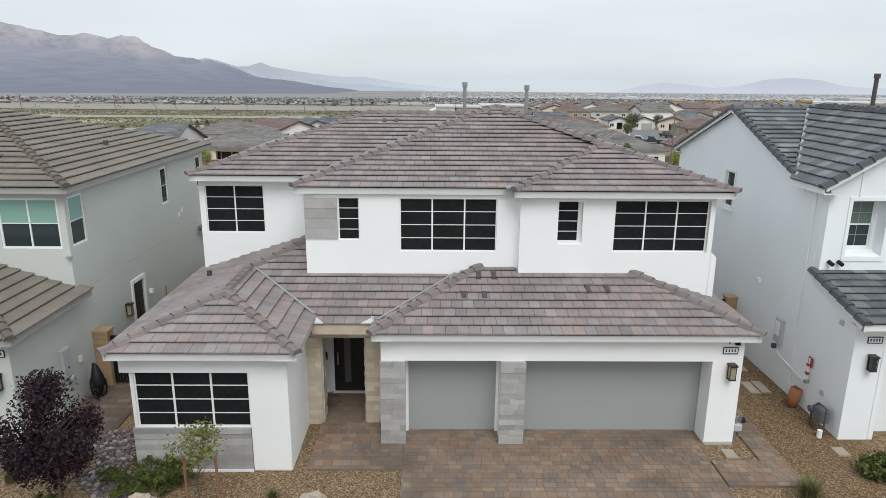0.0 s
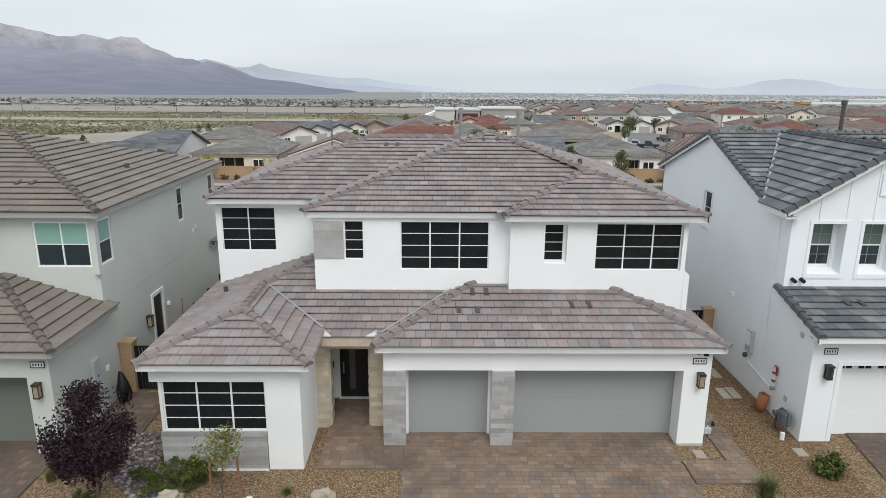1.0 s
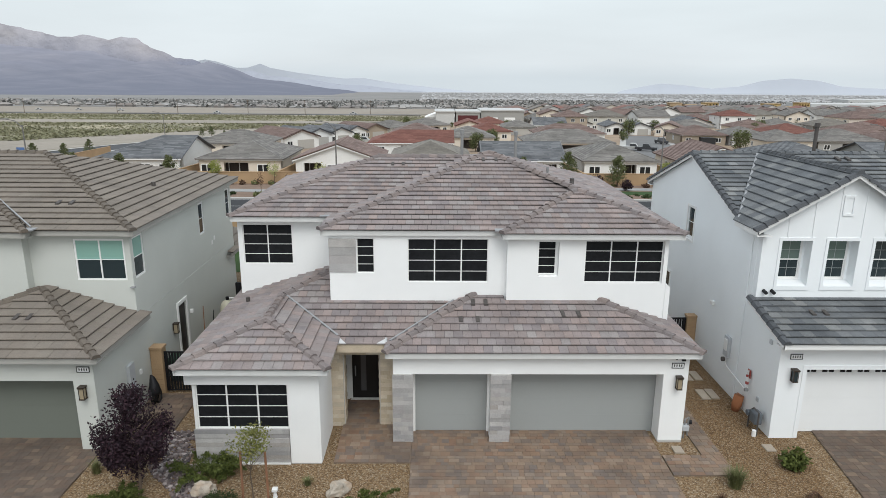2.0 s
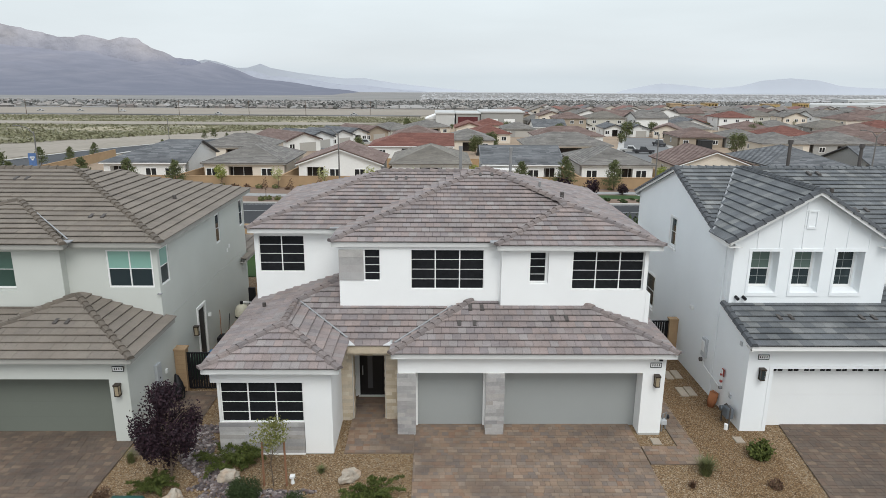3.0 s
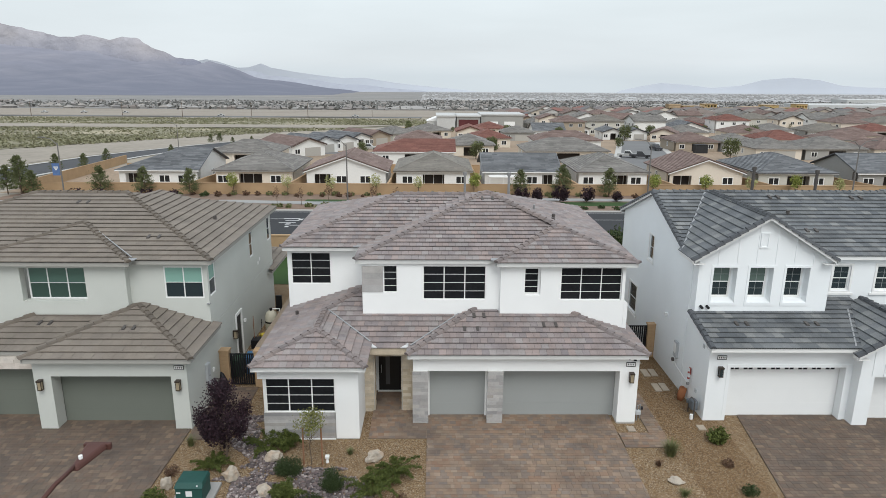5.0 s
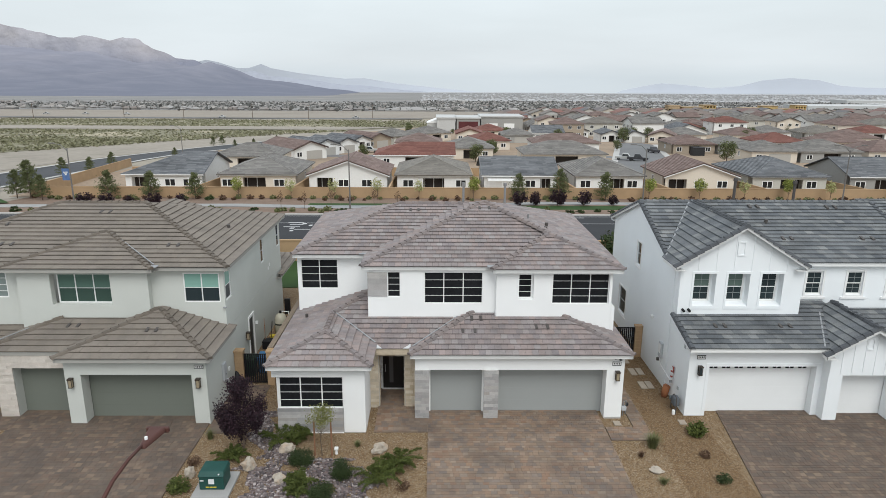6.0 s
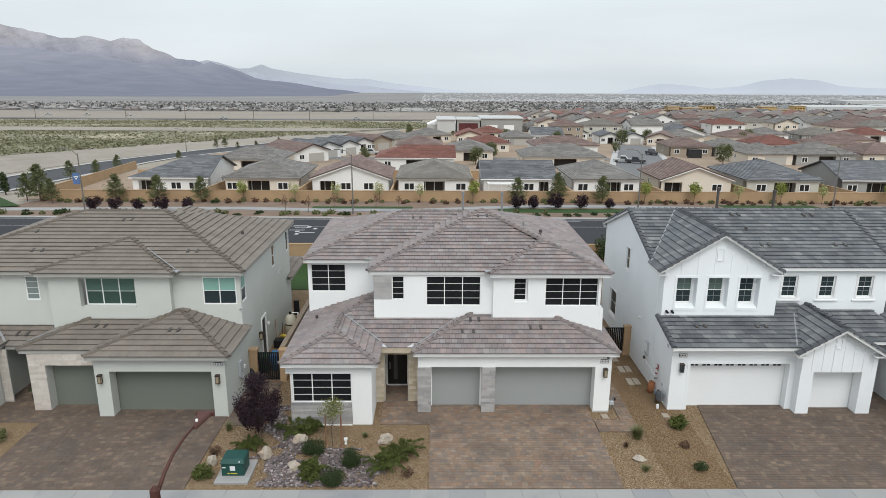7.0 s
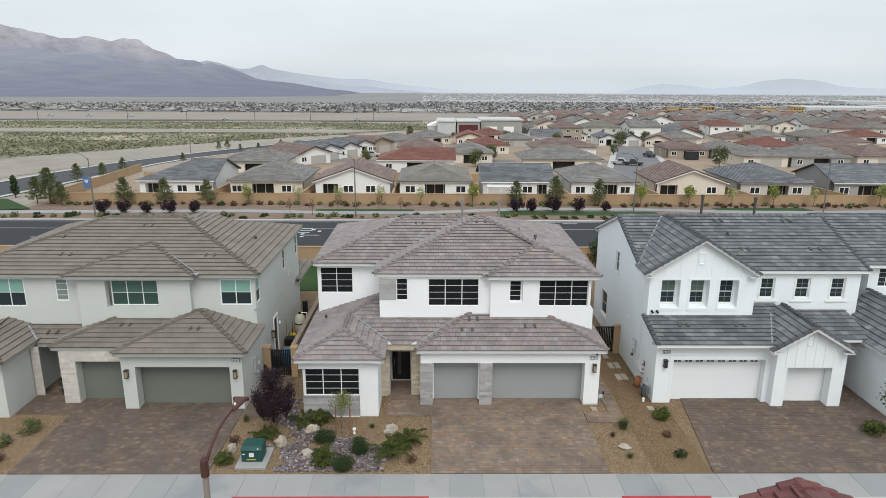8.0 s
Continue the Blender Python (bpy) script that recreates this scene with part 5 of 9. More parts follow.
# utility box on its pad
pad = tagged(part("concrete_pad", Shape().box(-9.65, 9.9, -0.02, -8.25, 11.6, 0.1), SIDEWALK, bevel=0.02), "pale concrete pad under the utility box", "pad")
GREEN_PAINT = material("green_paint", (0.016, 0.066, 0.056), 0.5, vary=0.12, scale=2, fine=20, bump=0.05)
ubox = thing("utility_box", "dark green steel utility box on a concrete pad", "utility box", at=(-8.98, 10.75, 0.1))
part("cabinet", Shape().box(-0.52, -0.42, 0.0, 0.52, 0.5, 0.62), GREEN_PAINT, ubox, bevel=0.02)
lid = Shape()
lid.hexa([(-0.56, -0.48, 0.62), (0.56, -0.48, 0.62), (0.56, 0.54, 0.62), (-0.56, 0.54, 0.62), (-0.5, -0.3, 0.8), (0.5, -0.3, 0.8), (0.5, 0.5, 0.8), (-0.5, 0.5, 0.8)])
part("lid", lid, GREEN_PAINT, ubox, bevel=0.03)
WHITE_LABEL = material("white_label", (0.7, 0.7, 0.7), 0.6, vary=0.1, bump=0)
YELLOW_LABEL = material("yellow_label", (0.6, 0.45, 0.05), 0.6, vary=0.1, bump=0)
part("warning_label", Shape().box(-0.12, -0.428, 0.27, 0.12, -0.42, 0.5), WHITE_LABEL, ubox)
part("warning_label", Shape().box(-0.48, -0.428, 0.4, -0.32, -0.42, 0.45), WHITE_LABEL, ubox)
for k in range(3):
    part("lettering", Shape().box(-0.25 + k * 0.16, -0.428, 0.1, -0.12 + k * 0.16, -0.42, 0.15), YELLOW_LABEL, ubox)
part("lock", Shape().box(0.3, -0.42, 0.6, 0.36, -0.36, 0.72), WHITE_LABEL, ubox)
ubox.scale = (0.9, 0.9, 0.92)
# little white garden lantern
gl = thing("garden_lantern", "small white garden lantern on gravel", "lantern", at=(-4.62, 13.0, 0.0))
part("post", Shape().tube([(0, 0, 0), (0, 0, 0.2)], [0.07, 0.03], 8), TRIM_WHITE, gl)
part("cap", Shape().box(-0.08, -0.08, 0.2, 0.08, 0.08, 0.3), TRIM_WHITE, gl, bevel=0.02)


# ---- paving ----
def paving(name, label, mat, area, x0, x1, y0, y1, seed, near=None, slant=0.0):
    """Concrete pavers of three lengths in rows; area(x, y) tells where they lie."""
    r = random.Random(seed)
    bs = Shape()
    bs.hexa([(x0, y0, -0.03), (x1, y0, -0.03), (x1, y1, -0.03), (x0 + slant, y1, -0.03), (x0, y0, 0.036), (x1, y0, 0.036), (x1, y1, 0.036), (x0 + slant, y1, 0.036)])
    bed = part(name, bs, PAVER_BED)
    tagged(bed, label, "paving", kind="structure")
    rest, count = Shape(), 0
    y, row, shared = y0, 0, {}
    while y < y1 - 0.05:
        d = min((0.16, 0.24, 0.16, 0.2)[row % 4], y1 - y)
        x = x0 - r.uniform(0, 0.2)
        while x < x1:
            ln = r.choice((0.16, 0.24, 0.24, 0.32))
            a, b = max(x, x0 + slant * (y + d / 2 - y0) / (y1 - y0)), min(x + ln, x1)
            x += ln
            if b - a < 0.05 or not area((a + b) / 2, y + d / 2):
                continue
            h = 0.05 + r.uniform(-0.002, 0.003)
            w = b - a
            if near and count < 300 and near((a + b) / 2, y + d / 2):
                key = (round(w, 2), round(d, 2))
                if key not in shared:
                    p = Shape()
                    p.hexa([(0.002, 0.002, -0.05), (w - 0.002, 0.002, -0.05), (w - 0.002, d - 0.002, -0.05), (0.002, d - 0.002, -0.05),
                            (0.005, 0.005, 0.0), (w - 0.005, 0.005, 0.0), (w - 0.005, d - 0.005, 0.0), (0.005, d - 0.005, 0.0)])
                    shared[key] = p.mesh("paver", mat)
                ob = new("paver", shared[key])
                ob.parent = bed
                ob.location = (a, y, h)
                count += 1
            else:
                rest.hexa([(a + 0.002, y + 0.002, 0), (b - 0.002, y + 0.002, 0), (b - 0.002, y + d - 0.002, 0), (a + 0.002, y + d - 0.002, 0),
                           (a + 0.005, y + 0.005, h), (b - 0.005, y + 0.005, h), (b - 0.005, y + d - 0.005, h), (a + 0.005, y + d - 0.005, h)])
        y += d
        row += 1
    tagged(part("pavers", rest, mat, bed), kind="stuff")
    return bed


paving("driveway", "brown and tan concrete paver driveway", PAVER, lambda x, y: True, -0.79, 7.22, 9.57, 16.66, 1, near=lambda x, y: y > 12.2 and x > 0)
paving("entry_walk", "brown paver walk to the front door", PAVER, lambda x, y: True, -3.2, -0.795, 14.7, 18.95, 2)
paving("side_walk", "brown paver path beside the garage", PAVER, lambda x, y: True, 7.26, 9.2, 14.0, 15.1, 3)
paving("side_walk", "brown paver path beside the garage", PAVER, lambda x, y: True, 8.55, 9.2, 15.105, 25.2, 8)
paving("driveway", "brown-grey paver driveway of the greige house", PAVER_DARK, lambda x, y: True, -19.6, -10.75, 9.57, 16.66, 4, near=lambda x, y: y > 13.6 and x > -16.5)
paving("entry_walk", "brown-grey paver walk of the greige house", PAVER_DARK, lambda x, y: True, -22.5, -19.605, 14.9, 19.3, 5)
paving("driveway", "brown-grey paver driveway of the slate-roofed house", PAVER_DARK, lambda x, y: True, 11.9, 21.6, 9.57, 16.62, 6, near=lambda x, y: y > 13.6 and x < 17.5, slant=1.05)
paving("entry_walk", "brown-grey paver walk of the slate-roofed house", PAVER_DARK, lambda x, y: True, 21.605, 23.09, 13.0, 19.38, 9)
paving("side_walk", "brown-grey paver path beside the greige house", PAVER_DARK, lambda x, y: True, -10.66, -8.9, 14.6, 19.3, 7)
for x, y in ((10.25, 19.3), (10.62, 19.35), (10.2, 20.9), (10.6, 20.95), (10.2, 22.4), (7.9, 15.45), (10.95, 15.55)):
    tagged(part("stepping_stone", Shape().box(x - 0.16, y - 0.4 if y > 16 else y - 0.2, -0.02, x + 0.16, y + 0.4 if y > 16 else y + 0.2, 0.045), SLAB_TAN, bevel=0.012), "tan stone stepping slab in gravel", "paving slab", "stepping slabs")


# bush at the foot of the back garden
tree("garden_bush", (15.2, 43.0, ground_z(43)), 3.2, 1.5, LEAF_DARK, "bushy dark green tree behind the garden wall", 61, n=1500, leaf=0.17, trunk=0.06, low=0.05)


# ---- fittings of the houses ----
LAMP_GLASS = material("lamp_glass", (0.34, 0.28, 0.19), 0.3, vary=0.1, bump=0)
PLAQUE = material("plaque_white", (0.75, 0.75, 0.74), 0.6, vary=0.03, bump=0)
PIPE = material("galvanised_pipe", (0.30, 0.30, 0.30), 0.5, metal=0.5, vary=0.12, bump=0.03)
PIPE_DARK = material("brown_pipe", (0.10, 0.09, 0.085), 0.6, metal=0.3, vary=0.12, bump=0.03)
GAS_GREY = material("gas_meter_grey", (0.14, 0.16, 0.18), 0.5, metal=0.2, vary=0.1, bump=0.02)
METER_GREY = material("meter_grey", (0.52, 0.54, 0.56), 0.5, metal=0.2, vary=0.08, bump=0.02)
RED_PART = material("red_tag", (0.35, 0.07, 0.06), 0.6, bump=0)


def wall_lantern(facing, plane, u, w, label="bronze wall lantern with amber glass beside the garage", glass=None):
    """A box lantern on its bracket."""
    ob = thing("wall_lantern", label, "lantern", "wall lanterns")
    f = lambda name, a, b, c, d, e, g, m: part(name, Shape().fbox(facing, plane, u + a, u + b, w + c, w + d, e, g), m, ob)
    f("back_plate", -0.05, 0.05, -0.12, 0.2, 0.0, 0.02, BRONZE)
    f("roof", -0.1, 0.1, 0.17, 0.22, 0.02, 0.24, BRONZE)
    f("base", -0.09, 0.09, -0.22, -0.19, 0.03, 0.22, BRONZE)
    f("glass", -0.065, 0.065, -0.19, 0.17, 0.055, 0.195, glass or LAMP_GLASS)
    for a in (-0.085, 0.067):
        for e in (0.035, 0.197):
            f("corner_bar", a, a + 0.018, -0.19, 0.17, e, e + 0.018, BRONZE)
    return ob


def number_plaque(facing, plane, u, w):
    """A framed white plaque; its figures are plain bars."""
    ob = thing("number_plaque", "small black-framed white house number plaque", "plaque", "house number plaques")
    part("frame", panel(facing, plane, u - 0.2, u + 0.2, w - 0.095, w + 0.095, 0.0, 0.03, [(u - 0.185, u + 0.185, w - 0.075, w + 0.075)]), BLACK_METAL, ob)
    part("plate", Shape().fbox(facing, plane, u - 0.185, u + 0.185, w - 0.075, w + 0.075, 0.0, 0.018), PLAQUE, ob)
    for k in range(4):
        part("figure_bar", Shape().fbox(facing, plane, u - 0.132 + k * 0.077, u - 0.1 + k * 0.077, w - 0.04, w + 0.04, 0.018, 0.022), BLACK_METAL, ob)
    return ob


wall_lantern("F", GF, 7.88, 2.2)
number_plaque("F", GF, 7.83, 2.76)
cam_box = thing("security_camera", "small white security camera and light under the eave", "camera")
part("mount", Shape().fbox("F", GF, 7.68, 7.85, 2.97, 3.07, 0.0, 0.06), TRIM_WHITE, cam_box)
part("lens", Shape().fbox("F", GF, 7.72, 7.77, 2.995, 3.045, 0.06, 0.1), BLACK_METAL, cam_box)
part("sensor", Shape().fbox("F", GF, 7.93, 8.05, 2.93, 3.1, 0.0, 0.07), BLACK_METAL, cam_box)
wall_lantern("F", LF, -16.7, 2.1)
wall_lantern("F", LF, -11.05, 2.1)
number_plaque("F", LF, -11.0, 2.84)
wall_lantern("R", -10.7, 21.7, 1.75, "bronze wall lantern with amber glass beside the side door")
wall_lantern("F", RF, 11.75, 2.36, "black wall lantern beside the white garage", GLASS_DARK)
number_plaque("F", RF, 11.78, 2.98)
# recess trim round the single garage opening
for x0 in (-0.76, 1.72):
    part("door_jamb", Shape().box(x0, GF + 0.58, 0.0, x0 + 0.07, GF + 0.655, 2.44), TRIM_WHITE, main_house)
# feet of the piers
for x0, x1, y in ((-1.38, -0.78, GF - 0.07), (1.8, 2.41, GF - 0.07), (7.42, 8.18, GF - 0.02)):
    part("pier_foot", Shape().box(x0, y - 0.02, -0.02, x1, GF - 0.001, 0.07), CONCRETE, main_house)
# small metal trays where valleys reach the eaves
for x, y, sgn in ((-3.1, 16.28, 1), (-1.76, 16.28, -1)):
    tray = Shape()
    tray.hexa([(x - 0.17, y + 0.06, 3.32), (x + 0.17, y + 0.06, 3.32), (x - sgn * 0.08, y + 0.34, 3.4), (x - sgn * 0.16, y + 0.34, 3.4), (x - 0.17, y + 0.06, 3.36), (x + 0.17, y + 0.06, 3.36), (x - sgn * 0.08, y + 0.34, 3.44), (x - sgn * 0.16, y + 0.34, 3.44)])
    part("valley_tray", tray, TRAY, low_body, "pale painted metal tray")
part("valley_tray", Shape().box(2.0, 18.15, 6.66, 2.35, 18.5, 6.70), FLASHING, up_body)
part("valley_tray", Shape().box(-4.35, 20.5, 6.66, -4.0, 20.75, 6.70), FLASHING, up_body)
part("valley_tray", Shape().box(-14.05, 18.1, 6.62, -13.6, 18.5, 6.66), FLASHING, lup_body)
strip(lup_body, (-13.85, 18.5, 6.68), (-17.3, 21.55, 7.63), FLASHING, 0.025, h=0.03)
part("valley_tray", Shape().box(10.85, 19.35, 6.78, 11.35, 19.75, 6.83), FLASHING, rup_body)
part("kick_out", Shape().box(-10.8, 18.66, 4.44, -10.64, 18.8, 4.47), FLASHING, llow_body)
strip(llow_body, (-22.3, 17.3, 3.2), (-23.6, 18.7, 3.6), FLASHING, 0.05)
strip(llow_body, (-20.95, 16.9, 3.38), (-19.9, 18.0, 3.65), FLASHING, 0.03)


# tan stone beam under the entry eave
part("entry_beam", Shape().box(-3.24, 16.405, 3.0, -1.6, 16.46, 3.3), STONE_TAN, main_house)


# roof vents: pairs of low hoods
def roof_vents(body, spots, s):
    for x, y, z in spots:
        sh = Shape()
        sh.hexa([(x - 0.07, y - 0.16, z + 0.03 - 0.16 * s), (x + 0.07, y - 0.16, z + 0.03 - 0.16 * s), (x + 0.07, y + 0.16, z + 0.03 + 0.16 * s), (x - 0.07, y + 0.16, z + 0.03 + 0.16 * s),
                 (x - 0.06, y - 0.16, z + 0.1 - 0.16 * s), (x + 0.06, y - 0.16, z + 0.1 - 0.16 * s), (x + 0.06, y + 0.16, z + 0.075 + 0.16 * s), (x - 0.06, y + 0.16, z + 0.075 + 0.16 * s)])
        part("roof_vent", sh, PIPE_DARK, body)


roof_vents(low_body, ((1.28, 18.1, 4.1), (1.73, 18.1, 4.1), (0.83, 17.2, 3.8), (1.4, 17.2, 3.8), (4.32, 17.5, 3.9), (4.85, 17.5, 3.9)), 0.325)
roof_vents(up_body, ((1.96, 23.9, 8.36), (2.49, 23.9, 8.36), (-1.88, 24.97, 8.02), (-1.43, 24.97, 8.02)), 0.32)
roof_vents(lup_body, ((-18.55, 23.5, 8.16), (-18.07, 23.5, 8.16), (-22.05, 20.3, 7.16), (-21.53, 20.3, 7.16), (-13.77, 20.25, 7.15), (-13.29, 20.25, 7.15), (-22.83, 22.2, 7.76)), 0.312)
roof_vents(llow_body, ((-13.75, 16.88, 3.97), (-13.33, 16.88, 3.97), (-17.85, 17.76, 3.83), (-17.39, 17.76, 3.83), (-22.08, 18.04, 3.3), (-21.58, 18.04, 3.3)), 0.32)
roof_vents(rup_body, ((17.04, 24.19, 8.45), (17.47, 24.19, 8.45), (21.34, 24.15, 8.44), (21.81, 24.15, 8.44), (17.55, 21.23, 7.34), (17.99, 21.23, 7.34), (21.69, 21.25, 7.35), (22.23, 21.25, 7.35)), 0.375)
roof_vents(rlow_body, ((12.75, 17.3, 4.04), (13.2, 17.3, 4.04), (15.85, 17.3, 4.04), (16.3, 17.3, 4.04)), 0.25)


def roof_pipe(body, x, y, z0, z1, r=0.07, mat=None):
    p = part("vent_pipe", Shape().tube([(x, y, z0), (x, y, z1)], r, 10), mat or PIPE, body)
    part("pipe_cap", Shape().tube([(x, y, z1 - 0.16), (x, y, z1 + 0.02)], r * 1.45, 10), mat or PIPE, p)


roof_pipe(up_body, 1.15, 26.0, 8.1, 9.45)
roof_pipe(up_body, 3.62, 26.6, 7.6, 9.35)
roof_pipe(up_body, 4.6, 23.5, 7.7, 8.15, 0.04)
roof_pipe(up_body, 5.55, 23.1, 7.4, 7.75, 0.06, PIPE_DARK)
roof_pipe(up_body, 5.4, 22.4, 7.4, 7.7, 0.06, PIPE_DARK)
roof_pipe(lup_body, -12.05, 24.4, 7.02, 7.3, 0.06, PIPE_DARK)
roof_pipe(rup_body, 16.6, 25.3, 8.2, 9.9, 0.08, PIPE_DARK)
roof_pipe(rup_body, 20.2, 25.6, 8.1, 9.7, 0.08, PIPE_DARK)
roof_pipe(rup_body, 17.3, 22.7, 7.75, 8.05, 0.06, PIPE_DARK)
roof_pipe(low_body, -6.9, 19.4, 3.6, 3.85, 0.05, PIPE_DARK)

# white garage door lights and board-and-batten gables
for k in range(8):
    for j in (0, 1):
        x = 12.38 + k * 0.6 + j * 0.22
        part("door_light", Shape().box(x, RF + 0.405, 2.24, x + 0.17, RF + 0.418, 2.34), BLACK_METAL, right_house)
for k in range(1, 7):
    x = 11.25 + k * 0.85
    top = 8.66 - abs(x - 14.05) * 0.62 - 0.05
    part("batten", Shape().box(x - 0.025, 18.275, 6.47, x + 0.025, 18.298, top), STUCCO_PALE, right_house)
for k in range(0, 8):
    x = 17.5 + k * 0.5
    top = 3.5 + max(0.02, (1.7 - abs(x + 0.02 - 19.2)) * 0.6 + 0.06)
    part("batten", Shape().box(x, 15.675, 2.35, x + 0.045, 15.698, top), STUCCO_PALE, right_house)
part("gable_vent", panel("F", 18.3, 13.85, 14.25, 7.25, 7.95, 0.002, 0.04, [(13.92, 14.18, 7.32, 7.88)]), STUCCO_PALE, right_house)
part("gable_vent", panel("F", 15.7, 19.04, 19.36, 3.55, 4.15, 0.002, 0.04, [(19.1, 19.3, 3.61, 4.09)]), STUCCO_PALE, right_house)
spots = thing("spotlight", "pair of small black spotlights above the garage roof", "spotlight")
for x in (11.5, 11.78):
    part("lamp", Shape().tube([(x, 18.29, 4.56), (x + 0.04, 18.12, 4.5)], 0.06, 8), BLACK_METAL, spots)
part("garage_trim", panel("F", RF, 12.06, 17.35, 0.02, 2.66, 0.002, 0.02, [(12.2, 17.2, 0.02, 2.52)]), STUCCO_PALE, right_house)

# cream stone on the greige house
lp = part("stone_pier", Shape().box(-20.48, LF + 0.66, 0.0, -19.72, LF + 0.698, 2.44), CONCRETE, left_house, "cream ledge stone pier of the garage")
clad(lp, "F", LF + 0.67, -20.52, -19.7, 0.0, 3.18, STONE_CREAM, seed=40, lo=0.3, hi=0.82)
lh = part("stone_header", Shape().box(-19.7, LF + 0.66, 2.46, -17.02, LF + 0.698, 3.0), CONCRETE, left_house, "cream ledge stone above the single garage")
clad(lh, "F", LF + 0.67, -19.7, -17.02, 2.47, 3.18, STONE_CREAM, seed=41, lo=0.4, hi=0.9)
le = part("stone_pier", Shape().box(-22.5, 17.0, 0.0, -22.1, 17.04, 2.9), CONCRETE, left_house, "cream ledge stone beside the entry")
clad(le, "F", 17.0, -22.55, -22.1, 0.0, 2.9, STONE_CREAM, seed=42, lo=0.2, hi=0.45)
patio_roof = Roof([dict(x0=-20.0, x1=-10.35, y0=29.0, y1=34.4, z=2.95, s=0.3, sides="BLR")], holes=[(-27.0, -10.7, 20, 30.42)])
patio_body, _ = tiled_roof(left_house, patio_roof, TILE_TAUPE, 0.42, 0.40, edge_mat=FASCIA_TAUPE)
part("patio_wall", Shape().box(-19.8, 30.41, 0.0, -19.5, 33.9, 2.85), STUCCO_GREIGE, left_house)
part("front_door", Shape().box(-21.9, 19.24, 0.05, -20.9, 19.296, 2.45), DOOR_DARK, left_house, "dark front door in a recess")
pot = thing("plant_pot", "dark pot with a leafy plant beside the entry", "plant", at=(-20.95, 17.0, 0.05))
part("pot", Shape().tube([(0, 0, 0), (0, 0, 0.35)], [0.16, 0.22], 10), BLACK_METAL, pot)
part("plant", leaves(cloud(220, (0, 0, 0.6), (0.3, 0.3, 0.35), 4), 0.09, 4), LEAF_DARK, pot)
# side door and its white frame
sd = part("side_door", Shape().box(-10.76, 22.36, 0.02, -10.73, 23.14, 2.44), DOOR_DARK, left_house, "black side door with a white frame")
part("door_frame", panel("R", -10.7, 22.2, 23.3, 0.0, 2.6, 0.0, 0.05, [(22.32, 23.18, 0.0, 2.46)]), TRIM_WHITE, sd)
part("wall_outlet", Shape().fbox("R", -10.7, 23.6, 23.72, 1.7, 1.85, 0.0, 0.12), TRIM_WHITE, left_house)
for y, z in ((27.0, 3.9), (27.35, 4.05)):
    part("dryer_vent", Shape().fbox("R", -10.8, y, y + 0.16, z, z + 0.18, 0.0, 0.12), TRIM_WHITE, left_house)
part("dryer_vent", Shape().fbox("L", 11.25, 21.4, 21.6, 2.9, 3.05, 0.0, 0.12), TRIM_WHITE, right_house)
for y, z in ((16.75, 3.15), (17.1, 0.85)):
    part("wall_vent", Shape().fbox("L", 11.25, y, y + 0.16, z, z + 0.16, 0.0, 0.04), METER_GREY, right_house)
part("downpipe", Shape().tube([(11.22, 18.9, 0.05), (11.22, 18.9, 6.6)], 0.018, 6), STUCCO_PALE, right_house)

# service panel, meters and gear between the houses
em = thing("electric_meter", "grey electric service panel with conduit on the side wall", "meter", at=(11.25, 19.77, 0.17))
part("panel_box", Shape().box(-0.12, -0.2, 1.25, 0.0, 0.2, 2.05), METER_GREY, em, bevel=0.01)
part("breaker_cover", Shape().box(-0.15, -0.12, 1.5, -0.12, 0.12, 1.95), TRIM_WHITE, em)
part("meter_glass", Shape().tube([(-0.12, 0, 1.12), (-0.22, 0, 1.12)], 0.09, 12), PIPE_DARK, em)
part("conduit", Shape().tube([(-0.05, 0, 1.05), (-0.05, 0, 0.95), (-0.05, -0.12, 0.86), (-0.05, -1.65, 0.7), (-0.05, -1.8, 0.72), (-0.05, -1.84, 0.84)], 0.026, 8), TRIM_WHITE, em)
wm = thing("valve_assembly", "red and white fire sprinkler valves on the side wall", "valve", at=(11.25, 17.86, 0.2))
part("valve_pipe", Shape().tube([(-0.1, 0, 0.8), (-0.1, 0, 1.5)], 0.025, 8), TRIM_WHITE, wm)
part("tag_plate", Shape().box(-0.07, -0.09, 1.22, -0.05, 0.12, 1.52), RED_PART, wm)
part("gauge", Shape().tube([(-0.1, 0.0, 1.3), (-0.16, 0.0, 1.3)], 0.045, 10), RED_PART, wm)
part("valve", Shape().box(-0.15, -0.05, 0.98, -0.07, 0.05, 1.06), RED_PART, wm)
part("test_valve", Shape().tube([(-0.1, -0.1, 0.8), (-0.22, -0.1, 0.8)], 0.06, 10), PIPE, wm)
gm = thing("gas_meter", "grey gas meter with pipes and bollard by the corner", "meter", at=(11.0, 16.66, 0))
part("meter_body", Shape().box(-0.16, -0.2, 0.32, 0.12, 0.2, 0.75), GAS_GREY, gm, bevel=0.05)
part("regulator", Shape().tube([(-0.05, 0.3, 0.55), (-0.2, 0.3, 0.55)], 0.1, 12), GAS_GREY, gm)
part("pipe_frame", Shape().tube([(-0.1, -0.32, 0.0), (-0.1, -0.32, 0.85), (-0.1, 0.05, 0.85), (-0.1, 0.32, 0.6), (-0.1, 0.32, 0.0)], 0.03, 8), PIPE_DARK, gm)
tagged(part("drain_cap", Shape().tube([(10.8, 16.32, 0.0), (10.8, 16.32, 0.22)], 0.07, 10), TRIM_WHITE), "short white clean-out pipe in gravel", "pipe")
TERRA = material("terracotta", (0.32, 0.13, 0.06), 0.8, vary=0.15, scale=4, bump=0.1)
